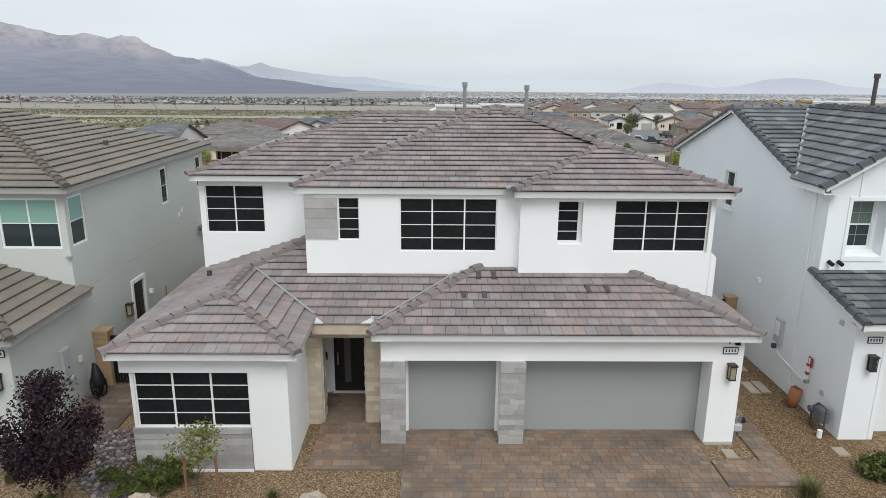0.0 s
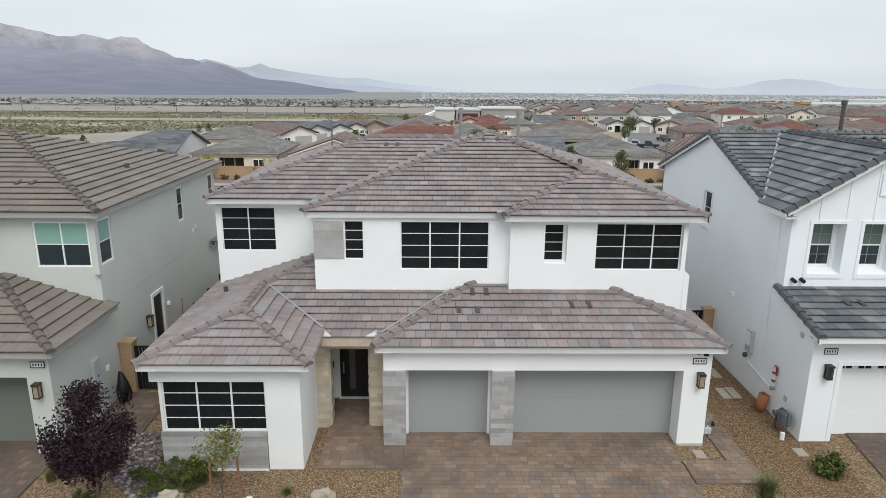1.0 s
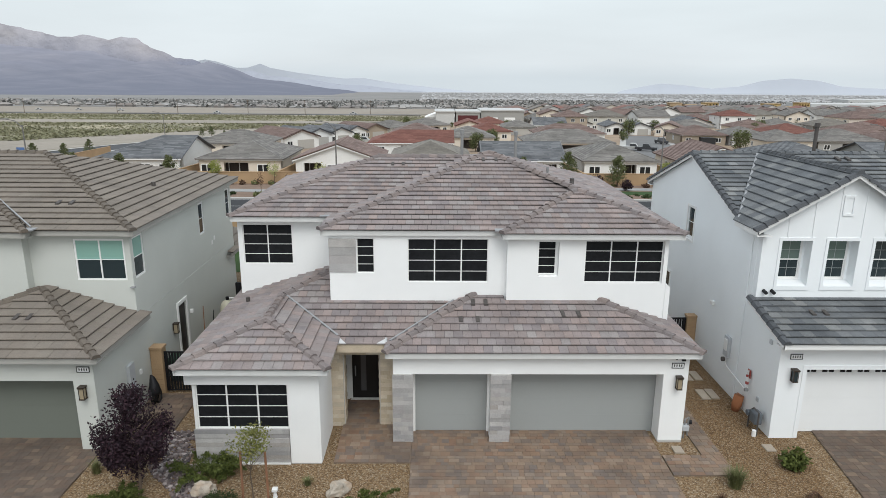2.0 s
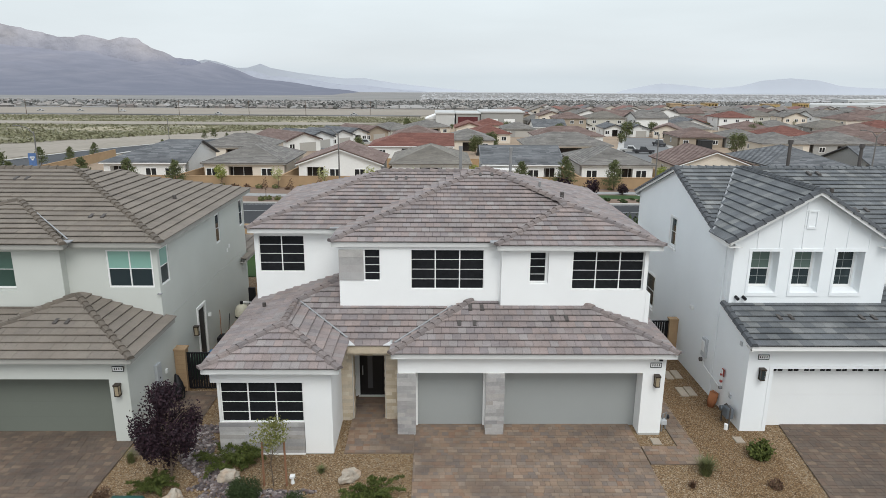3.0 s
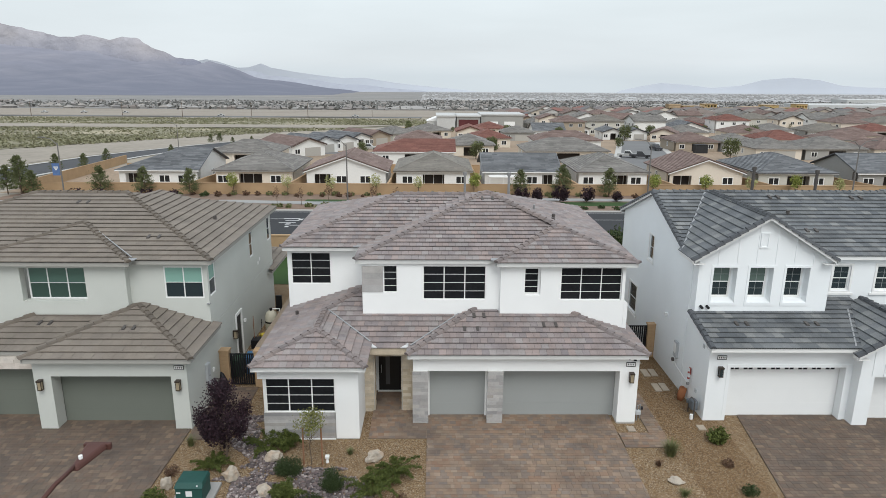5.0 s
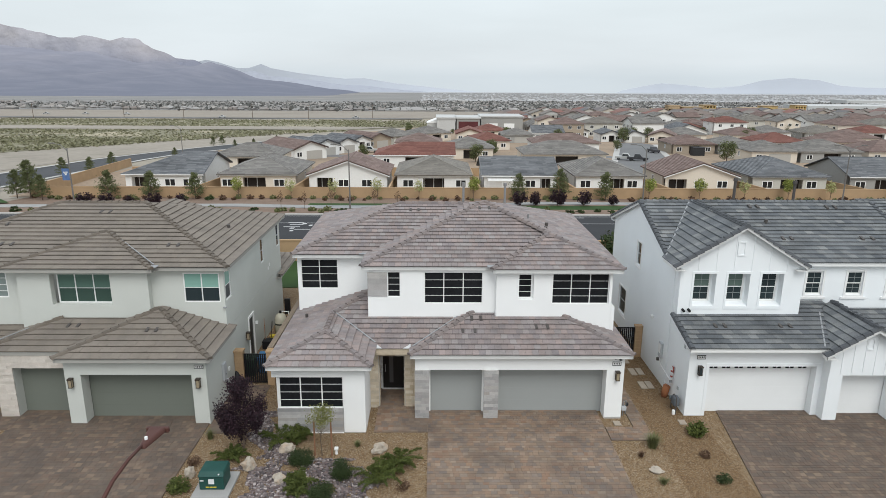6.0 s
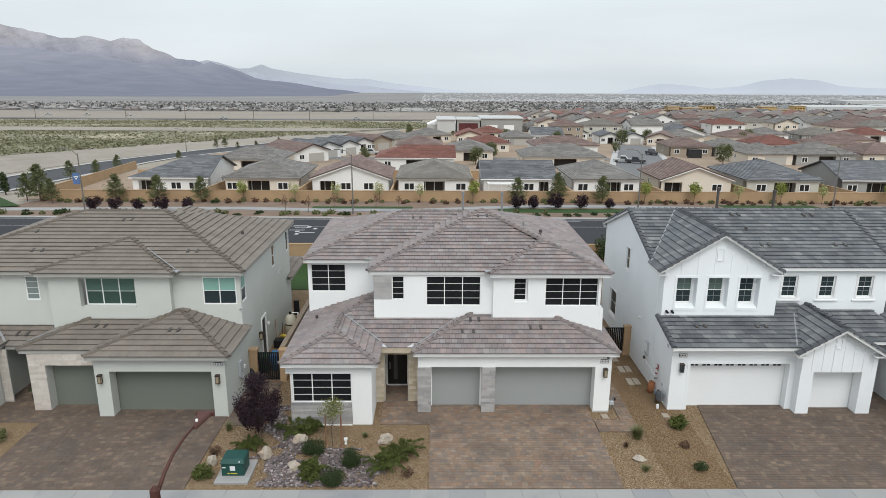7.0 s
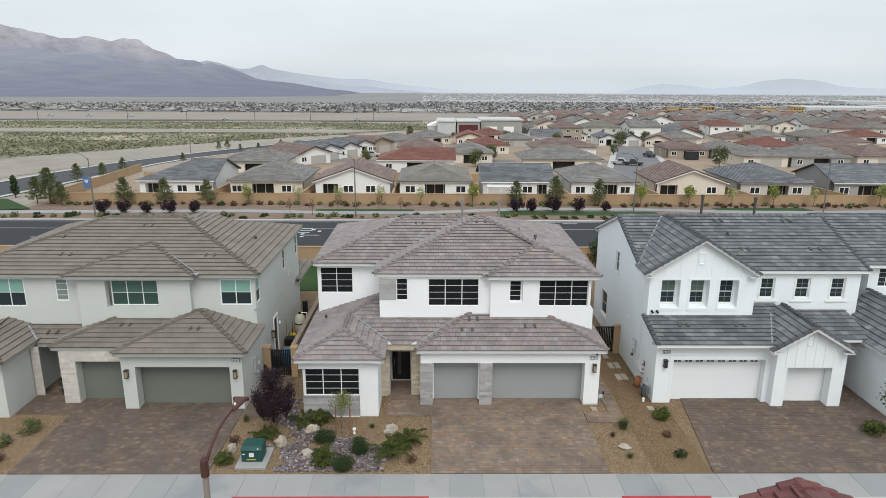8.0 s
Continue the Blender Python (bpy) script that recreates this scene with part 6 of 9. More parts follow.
pot2 = thing("terracotta_pot", "terracotta planter leaning against the side wall", "pot", at=(10.95, 18.1, 0.0))
part("body", Shape().tube([(0, 0, 0.0), (0.04, 0, 0.25), (0.1, 0, 0.6), (0.12, 0, 0.64)], [0.13, 0.18, 0.17, 0.13], 14), TERRA, pot2, smooth=True)
hb = thing("hose_bib", "grey irrigation valve and pipes beside the garage", "valve", at=(8.35, 16.2, 0))
part("riser", Shape().tube([(0, 0, 0), (0, 0, 0.7), (0.12, 0, 0.78), (0.12, 0, 0.1)], 0.03, 8), PIPE, hb)
part("valve_body", Shape().box(-0.08, -0.1, 0.3, 0.14, 0.1, 0.5), METER_GREY, hb, bevel=0.02)
part("wheel", Shape().tube([(0.14, 0, 0.6), (0.22, 0, 0.6)], 0.08, 10), BLACK_METAL, hb)

# gate on the left with masonry piers, hose, cabinet, bins, tank
for x0, x1 in ((-10.68, -10.25), (-9.05, -8.7)):
    gp = thing("gate_pier", "tan masonry gate pier", "pier", "gate piers", at=((x0 + x1) / 2, 19.55, 0))
    for k in range(9):
        part("block", Shape().box(-(x1 - x0) / 2, -0.2, k * 0.2, (x1 - x0) / 2, 0.2, k * 0.2 + 0.192), BLOCK_WALL, gp)
    part("pier_cap", Shape().box(-(x1 - x0) / 2 - 0.03, -0.23, 1.8, (x1 - x0) / 2 + 0.03, 0.23, 1.88), BLOCK_WALL, gp)
gate = thing("metal_gate", "black metal slat gate between piers", "gate", at=(-9.65, 19.5, 0))
part("gate_frame", panel("F", 0.0, -0.58, 0.58, 0.08, 1.68, -0.02, 0.02, [(-0.53, 0.53, 0.13, 1.63)]), BLACK_METAL, gate)
for k in range(10):
    part("slat", Shape().box(-0.52 + k * 0.106, -0.012, 0.13, -0.52 + k * 0.106 + 0.075, 0.012, 1.63), BLACK_METAL, gate)
gate2 = thing("metal_gate", "black metal slat gate beside a tan pier", "gate", at=(9.55, 23.05, 0))
part("gate_frame", panel("F", 0.0, -1.3, 1.28, 0.06, 1.75, -0.025, 0.025, [(-1.24, -0.03, 0.12, 1.69), (0.03, 1.22, 0.12, 1.69)]), BLACK_METAL, gate2)
for k in range(22):
    part("slat", Shape().box(-1.23 + k * 0.112, -0.012, 0.1, -1.145 + k * 0.112, 0.012, 1.7), BLACK_METAL, gate2)
gp = thing("gate_pier", "tan masonry gate pier", "pier", "gate piers", at=(11.04, 23.05, 0))
for k in range(9):
    part("block", Shape().box(-0.2, -0.15, k * 0.2, 0.2, 0.15, k * 0.2 + 0.192), BLOCK_WALL, gp)
part("pier_cap", Shape().box(-0.22, -0.18, 1.8, 0.205, 0.18, 1.88), BLOCK_WALL, gp)
for x, y, h in ((9.1, 26.2, 1.0), (9.2, 27.6, 0.85)):
    ac = thing("air_conditioner", "grey outdoor air conditioning unit in the side yard", "air conditioner", "air conditioning units", at=(x, y, 0.03))
    part("casing", Shape().box(-0.42, -0.42, 0.0, 0.42, 0.42, h), METER_GREY, ac, bevel=0.03)
    for k in range(7):
        part("louvre", Shape().box(-0.38, -0.435, 0.12 + k * (h - 0.25) / 7, 0.38, -0.42, 0.16 + k * (h - 0.25) / 7), GAS_GREY, ac)
    part("fan_guard", Shape().tube([(0, 0, h), (0, 0, h + 0.03)], 0.33, 20), GAS_GREY, ac)
    part("line_set", Shape().tube([(-0.42, 0.2, 0.3), (-0.6, 0.2, 0.3), (-0.75, 0.2, 0.9)], 0.03, 6), TRIM_WHITE, ac)
tel = thing("service_cabinet", "slim pale service cabinet on the side wall", "cabinet", at=(-10.7, 17.68, 0))
part("body", Shape().box(0.0, -0.2, 1.15, 0.12, 0.2, 2.0), METER_GREY, tel, bevel=0.01)
part("keyhole", Shape().box(0.12, -0.03, 1.4, 0.13, 0.03, 1.46), BLACK_METAL, tel)
part("round_meter", Shape().tube([(0.0, 0.14, 1.03), (0.17, 0.14, 1.03)], 0.1, 12), METER_GREY, tel)
part("bell_box", Shape().box(0.0, 0.74, 1.25, 0.06, 0.86, 1.42), TRIM_WHITE, tel)
hose = thing("garden_hose", "black garden hose in tangled loops under a draped cover", "hose", at=(-10.42, 18.55, 0))
hr = random.Random(8)
for k in range(9):
    ry, rz, cy, cz, tw = hr.uniform(0.16, 0.3), hr.uniform(0.2, 0.34), hr.uniform(-0.12, 0.12), hr.uniform(0.3, 0.42), hr.uniform(-0.25, 0.25)
    part("coil", Shape().tube([(0.06 + 0.02 * k + tw * math.sin(a / 16 * 6.283) * 0.3, cy + ry * math.cos(a / 16 * 6.283), max(cz + rz * math.sin(a / 16 * 6.283), 0.03)) for a in range(17)], 0.016, 6), BLACK_METAL, hose)
part("loose_end", Shape().tube([(0.1, -0.1, 0.06), (0.3, -0.35, 0.04), (0.15, -0.6, 0.04), (0.4, -0.75, 0.04)], 0.016, 6), BLACK_METAL, hose)
part("cover", Shape().tube([(0.0, 0.1, 1.12), (0.04, 0.1, 1.02), (0.1, 0.05, 0.75), (0.12, 0.0, 0.5), (0.12, 0.0, 0.42)], [0.03, 0.09, 0.17, 0.24, 0.2], 9), BLACK_METAL, hose, smooth=True)
BIN_BLUE = material("bin_blue", (0.04, 0.14, 0.28), 0.5, vary=0.1, bump=0.02)
BIN_GREEN = material("bin_green", (0.03, 0.07, 0.04), 0.5, vary=0.1, bump=0.02)
for x, y, m, lb in ((-10.2, 20.6, BIN_GREEN, "dark green wheeled bin behind the gate"), (-9.6, 20.9, BIN_BLUE, "blue wheeled bin behind the gate")):
    b = thing("wheeled_bin", lb, "bin", at=(x, y, 0))
    bs = Shape()
    bs.hexa([(-0.22, -0.25, 0.05), (0.22, -0.25, 0.05), (0.22, 0.25, 0.05), (-0.22, 0.25, 0.05), (-0.28, -0.32, 0.95), (0.28, -0.32, 0.95), (0.28, 0.32, 0.95), (-0.28, 0.32, 0.95)])
    part("body", bs, m, b, bevel=0.02)
    ls = Shape()
    ls.hexa([(-0.3, -0.35, 0.95), (0.3, -0.35, 0.95), (0.3, 0.36, 0.95), (-0.3, 0.36, 0.95), (-0.25, -0.28, 1.03), (0.25, -0.28, 1.03), (0.28, 0.36, 1.06), (-0.28, 0.36, 1.06)])
    part("lid", ls, m, b, bevel=0.02)
    part("axle", Shape().tube([(-0.3, 0.3, 0.1), (0.3, 0.3, 0.1)], 0.1, 10), BLACK_METAL, b)
tank = thing("water_tank", "cream plastic filter tank with a black band", "tank", at=(-9.9, 26.2, 0))
CREAM = material("cream_plastic", (0.55, 0.52, 0.42), 0.5, vary=0.06, bump=0.02)
part("body", Shape().tube([(0, 0, 0.1), (0, 0, 0.2), (0, 0, 1.05), (0, 0, 1.3), (0, 0, 1.4)], [0.25, 0.36, 0.36, 0.26, 0.1], 16), CREAM, tank, smooth=True)
part("band", Shape().tube([(0, 0, 0.72), (0, 0, 0.8)], 0.375, 16), BLACK_METAL, tank)
part("valve", Shape().tube([(0, 0, 1.38), (0, 0, 1.55)], 0.08, 8), BLACK_METAL, tank)
part("pipe", Shape().tube([(0.1, 0, 1.5), (0.5, 0, 1.5), (0.5, 0, 0.1)], 0.04, 8), TRIM_WHITE, tank)
heap = thing("garden_tools", "dark garden tools and boxes stacked by the wall", "tools", at=(-10.2, 24.2, 0))
part("box", Shape().box(-0.3, -0.3, 0, 0.3, 0.3, 0.5), BLACK_METAL, heap, bevel=0.03)
part("handle", Shape().tube([(-0.2, 0.1, 0.3), (-0.25, 0.3, 1.7)], 0.02, 6), STAKE, heap)
part("handle", Shape().tube([(0.1, 0.2, 0.3), (0.2, 0.35, 1.5)], 0.02, 6), BLACK_METAL, heap)
part("bucket", Shape().tube([(0.05, 0.9, 0), (0.05, 0.9, 0.4)], [0.15, 0.19], 12), YELLOW_LABEL, heap)
ac = thing("air_conditioner", "dark air-conditioning unit beside the house", "air conditioner", at=(8.95, 27.2, 0))
part("case", Shape().box(-0.4, -0.4, 0.08, 0.4, 0.4, 1.0), METER_GREY, ac, bevel=0.03)
part("fan_grille", Shape().tube([(0, 0, 1.0), (0, 0, 1.04)], 0.33, 16), BLACK_METAL, ac)
for k in range(6):
    part("louvre", Shape().box(-0.37, -0.415, 0.2 + k * 0.12, 0.37, -0.4, 0.26 + k * 0.12), BLACK_METAL, ac)
pool = thing("pump", "black pump equipment behind the white house", "pump", at=(-9.9, 28.0, 0))
part("motor", Shape().tube([(-0.2, 0, 0.35), (0.3, 0, 0.35)], 0.15, 12), BLACK_METAL, pool)
part("controller", Shape().box(-0.2, 0.2, 0.6, 0.15, 0.35, 1.6), BLACK_METAL, pool)
part("base", Shape().box(-0.35, -0.25, 0.0, 0.4, 0.4, 0.2), CONCRETE, pool)
# doormat and doorbell
tagged(part("doormat", Shape().box(-2.9, 18.2, 0.056, -2.1, 18.75, 0.075), BARKMULCH), "brown doormat at the front door", "doormat")
bell = thing("doorbell", "small black doorbell on the entry wall", "doorbell", at=(-3.35, 18.95, 1.25))
part("plate", Shape().box(-0.05, -0.03, -0.12, 0.05, 0.0, 0.12), BLACK_METAL, bell)
part("button", Shape().box(-0.02, -0.035, -0.07, 0.02, -0.03, -0.03), METER_GREY, bell)

# ---- next house along, mostly out of sight ----
far_right = thing("house", "pale house with a dark slate-grey roof", "house")
fr = Roof([dict(x0=24.42, x1=41.0, y0=20.9, y1=32.0, z=6.5, s=0.36, sides="FB"), dict(x0=22.8, x1=28.2, y0=13.6, y1=21.2, z=3.3, s=0.6, sides="FLR")], holes=[])
fr_body, _ = tiled_roof(far_right, fr, TILE_SLATE, 0.40, 0.36, edge_mat=TRIM_WHITE)
wall(far_right, STUCCO_PALE, "F", 21.3, 25.5, 40.5, 3.2, 6.4, 0.2, [(26.1, 27.1, 5.02, 6.2)])
wall(far_right, STUCCO_PALE, "L", 25.5, 21.5, 31.6, 0.0, 6.4, 0.2)
wall(far_right, STUCCO_PALE, "F", 14.0, 23.1, 28.0, 0.0, 3.2, 0.2)
wall(far_right, STUCCO_PALE, "L", 23.1, 14.2, 19.39, 0.0, 3.2, 0.2)
wall(far_right, STUCCO_PALE, "R", 28.0, 14.2, 21.3, 0.0, 3.2, 0.2)
part("side_door", Shape().box(21.7, 19.36, 0.05, 22.7, 19.396, 2.4), DOOR_DARK, right_house, "dark front door in a shaded recess")
hip(fr_body, 22.8, 13.6, 3.3, 1, 1, 0.6, 2.7, TILE_SLATE)
caps(fr_body, (25.5, 16.3, 4.92), (25.5, 21.2, 4.92), TILE_SLATE)
window(far_right, "F", 21.3, 26.1, 27.1, 5.02, 6.2, 2, 4, GLASS_DARK, depth=0.05, bar=0.03)

# ---- the house across the street, a corner of its roof ----
TILE_RED = material("tile_red", (0.15, 0.06, 0.055), 0.8, vary=0.2, scale=2, fine=30, bump=0.3, per=0.8, tint=((0.17, 0.066, 0.058), (0.12, 0.048, 0.048), (0.16, 0.075, 0.068), (0.10, 0.045, 0.045)))
across = thing("house", "house with a red-brown tiled gable roof across the street", "house")
AX, AY, AZ, AS = 6.61, -4.9, 9.42, 0.42
ar = Roof([dict(x0=AX - 4.6, x1=AX + 4.6, y0=-15.0, y1=AY, z=AZ - AS * 4.6, s=AS, sides="LR")])
ar_body, ar_single = tiled_roof(across, ar, TILE_RED, 0.30, 0.34, thick=0.05, near=lambda x, y: y > -6.5)
caps(ar_body, (AX, -15.0, AZ), (AX, AY + 0.05, AZ), TILE_RED, width=0.17)
caps(ar_body, (AX - 4.6, AY - 0.02, AZ - AS * 4.6), (AX, AY - 0.02, AZ), TILE_RED, width=0.14)
caps(ar_body, (AX + 4.6, AY - 0.02, AZ - AS * 4.6), (AX, AY - 0.02, AZ), TILE_RED, width=0.14)
for f, p, a, b in (("F", -14.5, AX - 4.2, AX + 4.2), ("B", AY - 0.4, AX - 4.2, AX + 4.2)):
    wall(across, STUCCO_GREIGE, f, p, a, b, -0.2, AZ - AS * 4.6, 0.2)
for f, p in (("L", AX - 4.2), ("R", AX + 4.2)):
    wall(across, STUCCO_GREIGE, f, p, -14.3, AY - 0.6, -0.2, AZ - AS * 4.6, 0.2)
prism(across, [(AX - 4.2, AY - 0.4, AZ - AS * 4.6), (AX + 4.2, AY - 0.4, AZ - AS * 4.6), (AX, AY - 0.4, AZ - 0.25)], (0, -0.2, 0), STUCCO_GREIGE)
single_tiles(ar_body, ar_single, TILE_RED)

# ---- street lamp on the near side of the street ----
LAMP_BROWN = material("lamp_brown", (0.085, 0.035, 0.028), 0.55, metal=0.1, vary=0.12, bump=0.05)
POLE_TAN = material("pole_tan", (0.25, 0.21, 0.18), 0.75, vary=0.12, bump=0.15)
sl = thing("street_lamp", "brown street lamp with a curved arm on a tan pole", "street lamp", at=(-6.07, -2.53, -0.2))
part("pole", Shape().tube([(0, 0, 0), (0, 0, 8.3)], [0.12, 0.07], 12), POLE_TAN, sl)
part("collar", Shape().tube([(0, 0, 8.2), (0, 0, 8.62)], [0.1, 0.095], 12), LAMP_BROWN, sl)
part("collar_cap", Shape().tube([(0, 0, 8.62), (0, 0, 8.7)], [0.08, 0.04], 12), LAMP_BROWN, sl)
part("arm", Shape().tube([(0.02, 0.06, 8.5), (0.06, 0.35, 8.75), (0.1, 0.75, 8.93), (0.15, 1.25, 9.02), (0.2, 1.75, 9.03)], [0.042, 0.04, 0.036, 0.034, 0.034], 10), LAMP_BROWN, sl, smooth=True)
head = Shape()
head.hexa([(0.13, 1.65, 8.97), (0.28, 1.65, 8.97), (0.44, 2.27, 8.99), (0.07, 2.27, 8.99), (0.17, 1.68, 9.06), (0.25, 1.68, 9.06), (0.40, 2.25, 9.09), (0.11, 2.25, 9.09)])
part("lamp_head", head, LAMP_BROWN, sl, bevel=0.03)
part("head_rim", Shape().box(0.04, 2.25, 8.96, 0.47, 2.33, 9.07), LAMP_BROWN, sl, bevel=0.02)
part("sensor", Shape().tube([(0.22, 1.85, 9.06), (0.22, 1.85, 9.12)], 0.03, 8), TRIM_WHITE, sl)
slab("pavement_across", -120, 120, -3.4, -1.8, SIDEWALK, 0.2, "pale concrete pavement across the street", "pavement", thick=0.3)


# ---- the estate behind ----
ROOF_TONES = {}
for nm, c, t in (("slate", (0.145, 0.15, 0.158), ((0.105, 0.11, 0.118), (0.20, 0.205, 0.215), (0.14, 0.145, 0.152))), ("grey", (0.20, 0.189, 0.176), ((0.158, 0.149, 0.14), (0.245, 0.232, 0.216), (0.19, 0.178, 0.166))),
                 ("brown", (0.195, 0.142, 0.126), ((0.158, 0.11, 0.098), (0.235, 0.175, 0.155), (0.185, 0.132, 0.118))), ("red", (0.198, 0.090, 0.073), ((0.163, 0.073, 0.060), (0.224, 0.107, 0.086))),
                 ("taupe", (0.202, 0.185, 0.163), ((0.172, 0.159, 0.142), (0.224, 0.206, 0.181)))):
    m = material("far_roof_" + nm, c, 0.9, vary=0.2, scale=0.4, fine=2.6, bump=0, per=1.0, tint=t)
    n, l = m.node_tree.nodes, m.node_tree.links
    # courses of tiles: fine steps by height
    wv = n.new("ShaderNodeTexWave")
    wv.wave_type, wv.bands_direction, wv.wave_profile = "BANDS", "Z", "SAW"
    wv.inputs["Scale"].default_value = 2.6
    g = n.new("ShaderNodeNewGeometry")
    l.new(g.outputs["Position"], wv.inputs["Vector"])
    bp = n.new("ShaderNodeBump")
    bp.inputs["Strength"].default_value, bp.inputs["Distance"].default_value = 0.6, 0.06
    l.new(wv.outputs["Fac"], bp.inputs["Height"])
    l.new(bp.outputs[0], n["Principled BSDF"].inputs["Normal"])
    # rows of lighter and darker tiles
    mp = n.new("ShaderNodeMapping")
    mp.inputs["Scale"].default_value = (0.75, 0.75, 5.0)
    l.new(g.outputs["Position"], mp.inputs["Vector"])
    noises = [k for k in n if k.bl_idname == "ShaderNodeTexNoise"]
    l.new(mp.outputs[0], noises[1].inputs["Vector"])
    ROOF_TONES[nm] = m
FAR_WALLS = {nm: material("far_wall_" + nm, c, 0.9, vary=0.05, scale=0.3, fine=3, bump=0) for nm, c in
             (("cream", (0.68, 0.61, 0.52)), ("white", (0.76, 0.755, 0.735)), ("grey", (0.33, 0.325, 0.31)), ("tan", (0.36, 0.30, 0.235)), ("sage", (0.52, 0.505, 0.455)))}
FAR_GLASS = glass_material("far_glass", (0.02, 0.022, 0.024), 0.15)
# near-black colour that stands in for the shade inside the patios
FAR_PATIO = material("patio_shade", (0.05, 0.042, 0.038), 0.8, bump=0)
FAR_DOOR = material("far_garage_door", (0.42, 0.40, 0.37), 0.7, vary=0.05, bump=0)


def _tri(a, b, c, depth):
    s = Shape()
    s.v = [a, b, c] + [(p[0], p[1] + depth, p[2]) for p in (a, b, c)]
    s.f = [(0, 1, 2), (5, 4, 3), (0, 3, 4, 1), (1, 4, 5, 2), (2, 5, 3, 0)]
    return s


def far_window(ob, facing, plane, x, ww, z):
    win = part("window", panel(facing, plane, x - ww / 2, x + ww / 2, z, z + 1.3, 0.0, 0.06, [(x - ww / 2 + 0.12, x - 0.06, z + 0.1, z + 1.2), (x + 0.06, x + ww / 2 - 0.12, z + 0.1, z + 1.2)]), TRIM_WHITE, ob)
    part("pane", Shape().fbox(facing, plane, x - ww / 2 + 0.05, x + ww / 2 - 0.05, z + 0.05, z + 1.25, 0.0, 0.03), FAR_GLASS, win)


def far_courses(roof, a, b, c, e, h, s, seed):
    """Courses of tiles on a plain roof, in strips a few tiles long, each lapping the one below."""
    r = random.Random(seed)
    out = Shape()
    hx, hy = (b - a) / 2, (e - c) / 2
    plan = {"hip": (("F", min(hx, hy), 1, 1), ("B", min(hx, hy), 1, 1), ("L", min(hx, hy), 1, 1), ("R", min(hx, hy), 1, 1)),
            "gable": (("L", hx, 0, 0), ("R", hx, 0, 0)), "side": (("F", hy, 0, 0), ("B", hy, 0, 0)), "half": (("F", hy, 1, 0), ("B", hy, 1, 0), ("L", hy, 1, 1))}[roof]
    step = 0.4 / math.sqrt(1 + s * s)
    for side, run, lo_cut, hi_cut in plan:
        lo, hi = (a, b) if side in "FB" else (c, e)
        put = {"F": lambda u, v, z: (u, c + v, z), "B": lambda u, v, z: (u, e - v, z), "L": lambda u, v, z: (a + v, u, z), "R": lambda u, v, z: (b - v, u, z)}[side]
        v = 0.0
        while v < run - 0.05:
            v1 = min(v + step, run)
            u, z0, z1 = lo + lo_cut * v, h + s * (v - 0.03), h + s * v1
            end = hi - hi_cut * v
            while u < end - 0.02:
                w = min(u + r.uniform(0.7, 2.2), end)
                t0, t1 = max(u, lo + lo_cut * v1), min(w, hi - hi_cut * v1)
                if t1 - t0 > 0.01:
                    p = [put(u, v - 0.03, z0 + 0.012), put(w, v - 0.03, z0 + 0.012), put(t1, v1, z1 + 0.004), put(t0, v1, z1 + 0.004),
                         put(u, v - 0.03, z0 + 0.075), put(w, v - 0.03, z0 + 0.075), put(t1, v1, z1 + 0.012), put(t0, v1, z1 + 0.012)]
                    out.hexa([p[1], p[0], p[3], p[2], p[5], p[4], p[7], p[6]] if side in "BL" else p)
                u = w
            v = v1
    return out


